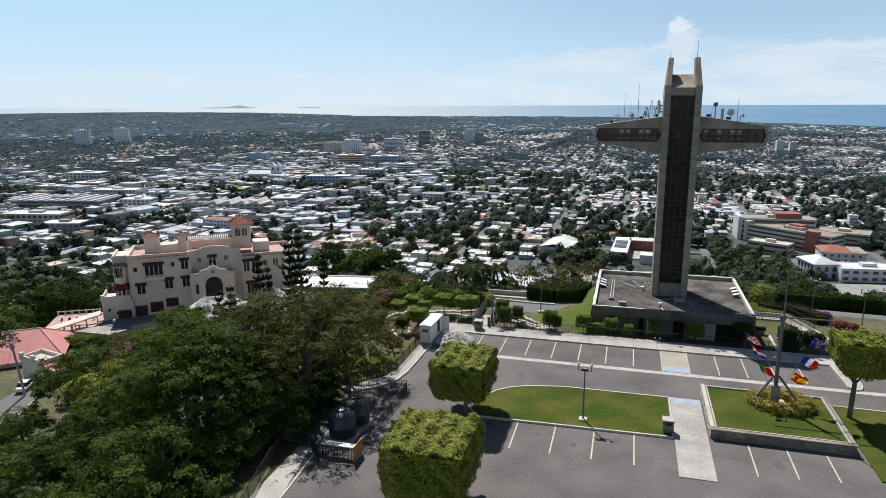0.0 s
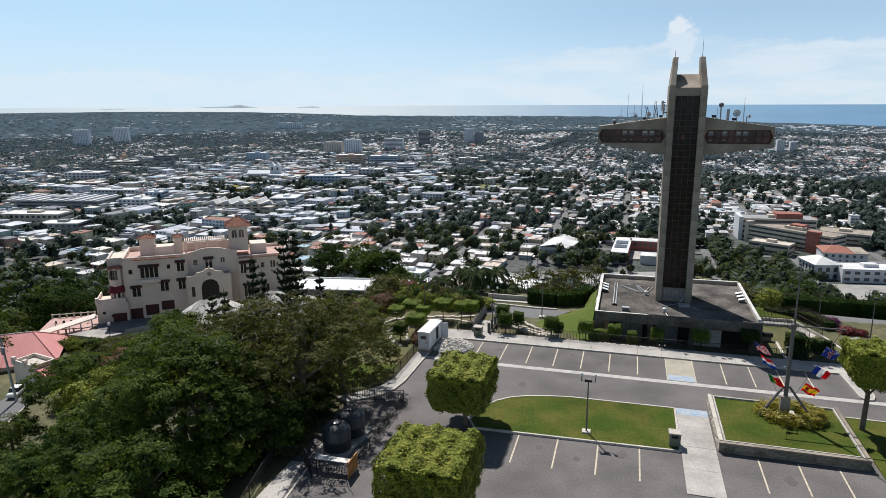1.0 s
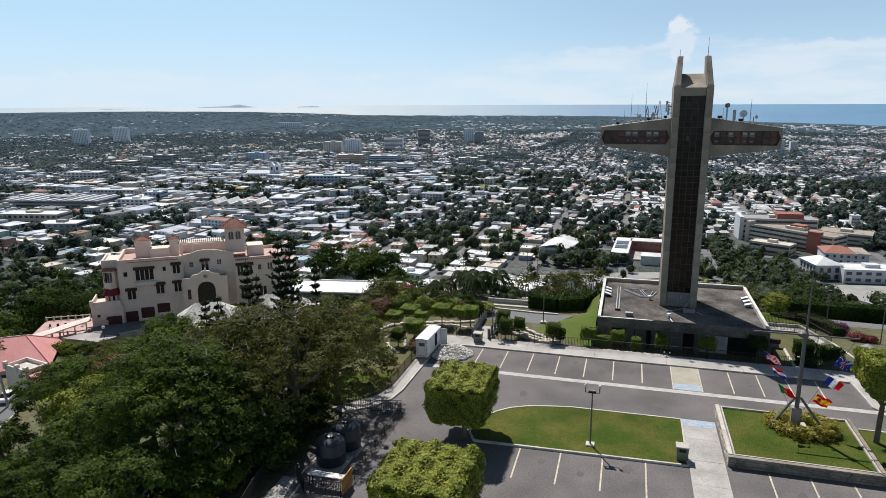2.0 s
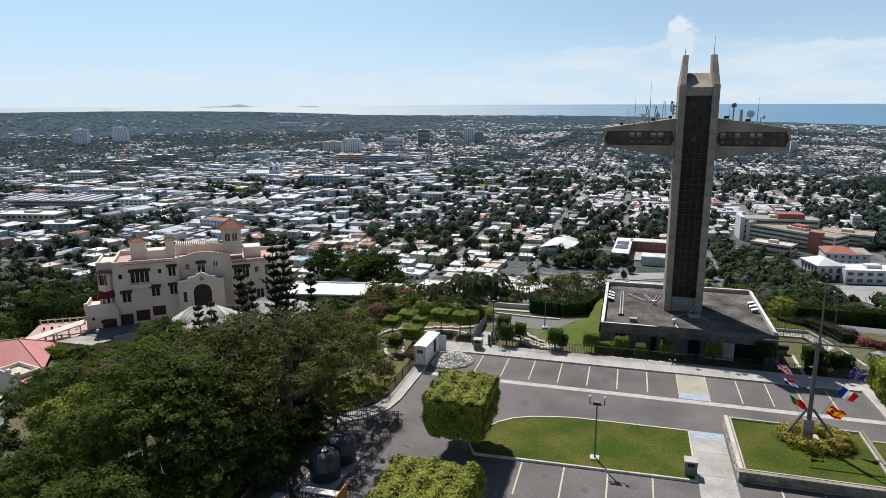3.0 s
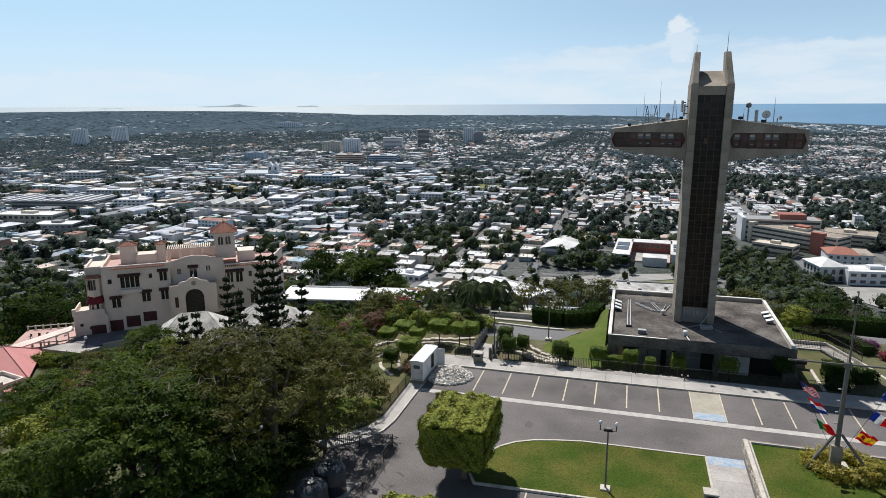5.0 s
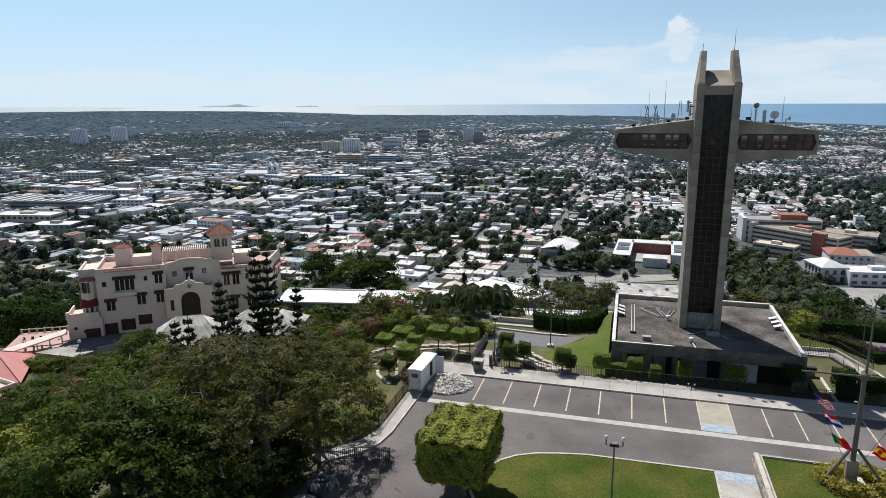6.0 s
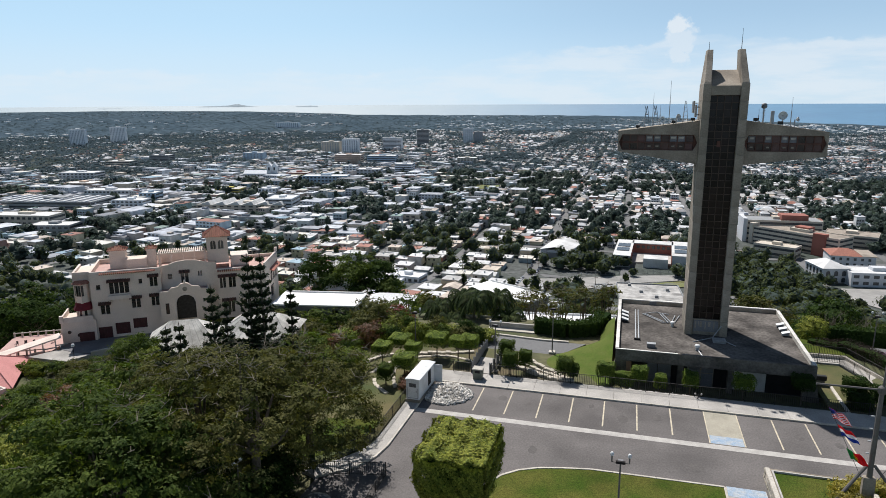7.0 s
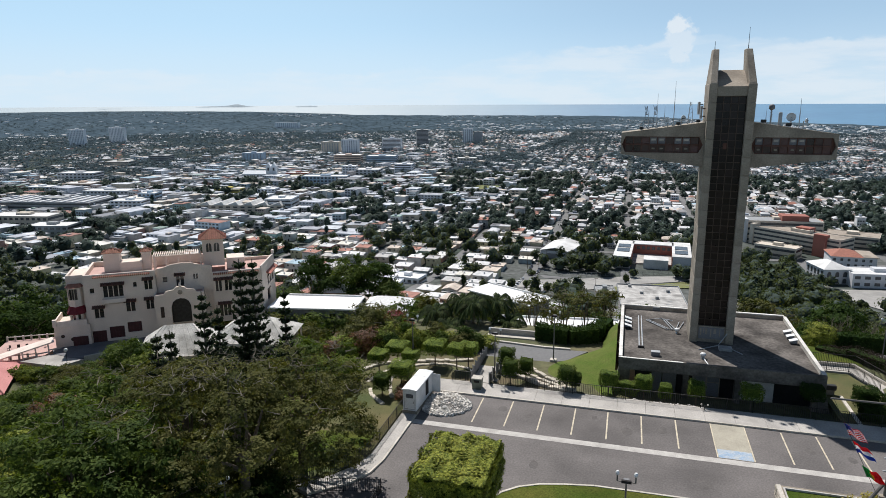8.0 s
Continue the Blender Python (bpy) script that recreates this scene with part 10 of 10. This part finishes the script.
block(116, 590, 32, 15, 9, -30, BEIGE, "low beige hospital wing among trees", 2, 0, BEIGE)
block(185, 645, 40, 26, 11, -20, BEIGE, "beige hospital wing with banded storeys", 3, 0, TAN_ROOF)


def arched_window(parent, x, y, z, w, h):
    """A dark round-headed opening with a pale surround, on a wall that faces -y."""
    arch = [(x - w / 2, z), (x + w / 2, z), (x + w / 2, z + h - w / 2)] + [(x + w / 2 * math.cos(a), z + h - w / 2 + w / 2 * math.sin(a)) for a in (0.52, 1.05, 1.57, 2.09, 2.62)] + [(x - w / 2, z + h - w / 2)]
    wide = [(x + (u - x) * 1.28, z + (v - z) * 1.1) for u, v in arch]
    part("window_surround", extruded(bmesh.new(), wide, lambda u, v, s: (u, y - 0.12 + 0.2 * s, v)), WHITE_ROOF, parent)
    part("arched_window", extruded(bmesh.new(), arch, lambda u, v, s: (u, y - 0.2 + 0.2 * s, v)), BAND, parent)


# white hall with arches
t = thing("arcaded_hall", 135, 521, float(ground_height(135, 521)), "white arcaded hall with a pale hip roof", "building", 14)
part("wall", boxes((-9, 9, -12, 12, -4, 10)), PALE_TOWER, t)
part("cornice", boxes((-9.6, 9.6, -12.6, 12.6, 10, 10.6)), WHITE_ROOF, t)
bm = bmesh.new()
r4 = [bm.verts.new(c) for c in ((-9.8, -12.8, 10.6), (9.8, -12.8, 10.6), (9.8, 12.8, 10.6), (-9.8, 12.8, 10.6))]
rt = [bm.verts.new((0, -3, 14.6)), bm.verts.new((0, 3, 14.6))]
for f in ((r4[0], r4[1], rt[0]), (r4[1], r4[2], rt[1], rt[0]), (r4[2], r4[3], rt[1]), (r4[3], r4[0], rt[0], rt[1])):
    bm.faces.new(f)
part("hip_roof", bm, WHITE_ROOF, t)
for z0, h in ((0.6, 3.4), (5.2, 3.6)):
    for k in range(3):
        arched_window(t, -5.4 + 5.4 * k, -12, z0, 2.6, h)
    for k in range(5):
        part("side_window", boxes((-9.15, -8.9, -10.5 + 4.5 * k, -8.4 + 4.5 * k, z0, z0 + h)), BAND, t)
t = block(166, 516, 44, 22, 9, 7, PALE_TOWER, "long white wing with dark openings", 2, 7)
t = thing("tiled_roof_house", 160, 572, float(ground_height(160, 572)), "white house with a terracotta hip roof", "house", -2)
part("wall", boxes((-12, 18, -12, 12, -4, 9)), PALE_TOWER, t)
bm = bmesh.new()
r4 = [bm.verts.new(c) for c in ((-13, -13, 9), (9, -13, 9), (9, 13, 9), (-13, 13, 9))]
rt = [bm.verts.new((-4, 0, 12.8)), bm.verts.new((1, 0, 12.8))]
for f in ((r4[0], r4[1], rt[1], rt[0]), (r4[1], r4[2], rt[1]), (r4[2], r4[3], rt[0], rt[1]), (r4[3], r4[0], rt[0]), r4[::-1]):
    bm.faces.new(f)
part("roof", bm, TERRACOTTA, t)
part("side_roof", boxes((9, 19, -13, 13, 9, 9.4)), TAN_ROOF, t)
for k in range(6):
    for z0 in (1.5, 5.6):
        part("window", boxes((-11 + 4.8 * k, -9.2 + 4.8 * k, -12.12, -11.9, z0, z0 + 2.0)), BAND, t)
YARD = thing("paved_yard", 0, 0, 0, "pale paved yard before the white wing", "yard", kind="structure")
draped("surface", [(134, 468, 136, 494), (150, 432, 160, 498), (176, 428, 190, 502), (200, 440, 214, 505)], PALE_ROAD, YARD, 0.5)
# white low roofs below the garden
for k, (x, y, w, d, turn) in enumerate([(-168, 424, 30, 18, 6), (-146, 430, 22, 14, -8), (-156, 408, 26, 10, 0)]):
    block(x, y, w, d, 4.2, turn, WHITE_RENDER, "low building with a bright white roof", 1, 5, FRESH_ROOF)
FIELD = thing("playing_field", 0, 0, 0, "bright green playing field between houses", "field", kind="structure")
part("turf", slab([(-225, 940), (-180, 940), (-180, 985), (-225, 985)], -99, -96.3), MOSS, FIELD)
# telegraph poles
for k, (x, y) in enumerate([(-62, 470), (-62, 520), (-74, 500), (-62, 570), (-20, 430), (40, 440), (-110, 440), (70, 470)]):
    z = float(ground_height(x, y))
    t = thing("utility_pole", x, y, z, "grey utility pole with a crossarm beside the street", "utility pole", group="utility poles")
    part("pole", rods(((0, 0, -1), (0, 0, 11), 0.2, 0.13), n=6), BARK, t)
    part("crossarm", boxes((-1.2, 1.2, -0.08, 0.08, 10.0, 10.2)), BARK, t)


def harbour_crane(x, y):
    z = float(ground_height(x, y))
    t = thing("harbour_crane", x, y, z, "far grey gantry crane at the harbour", "crane", group="harbour cranes")
    for u in (-8, 8):
        for v in (-8, 8):
            part("leg", rods(((u, v, -2), (u * 0.7, v * 0.7, 62), 1.5), n=4), GREY_TOWER, t)
    part("portal", boxes((-8, 8, -8, 8, 28, 31)), GREY_TOWER, t)
    part("girder", boxes((-3, 3, -30, 40, 60, 64)), GREY_TOWER, t)
    part("apex_frame", rods(((-6, 0, 62), (0, 0, 96), 1.3), ((6, 0, 62), (0, 0, 96), 1.3), n=4), GREY_TOWER, t)
    part("raised_boom", rods(((0, -6, 64), (-10, -12, 98), 1.4), n=4), GREY_TOWER, t)


harbour_crane(55, 2914)
harbour_crane(90, 2914)
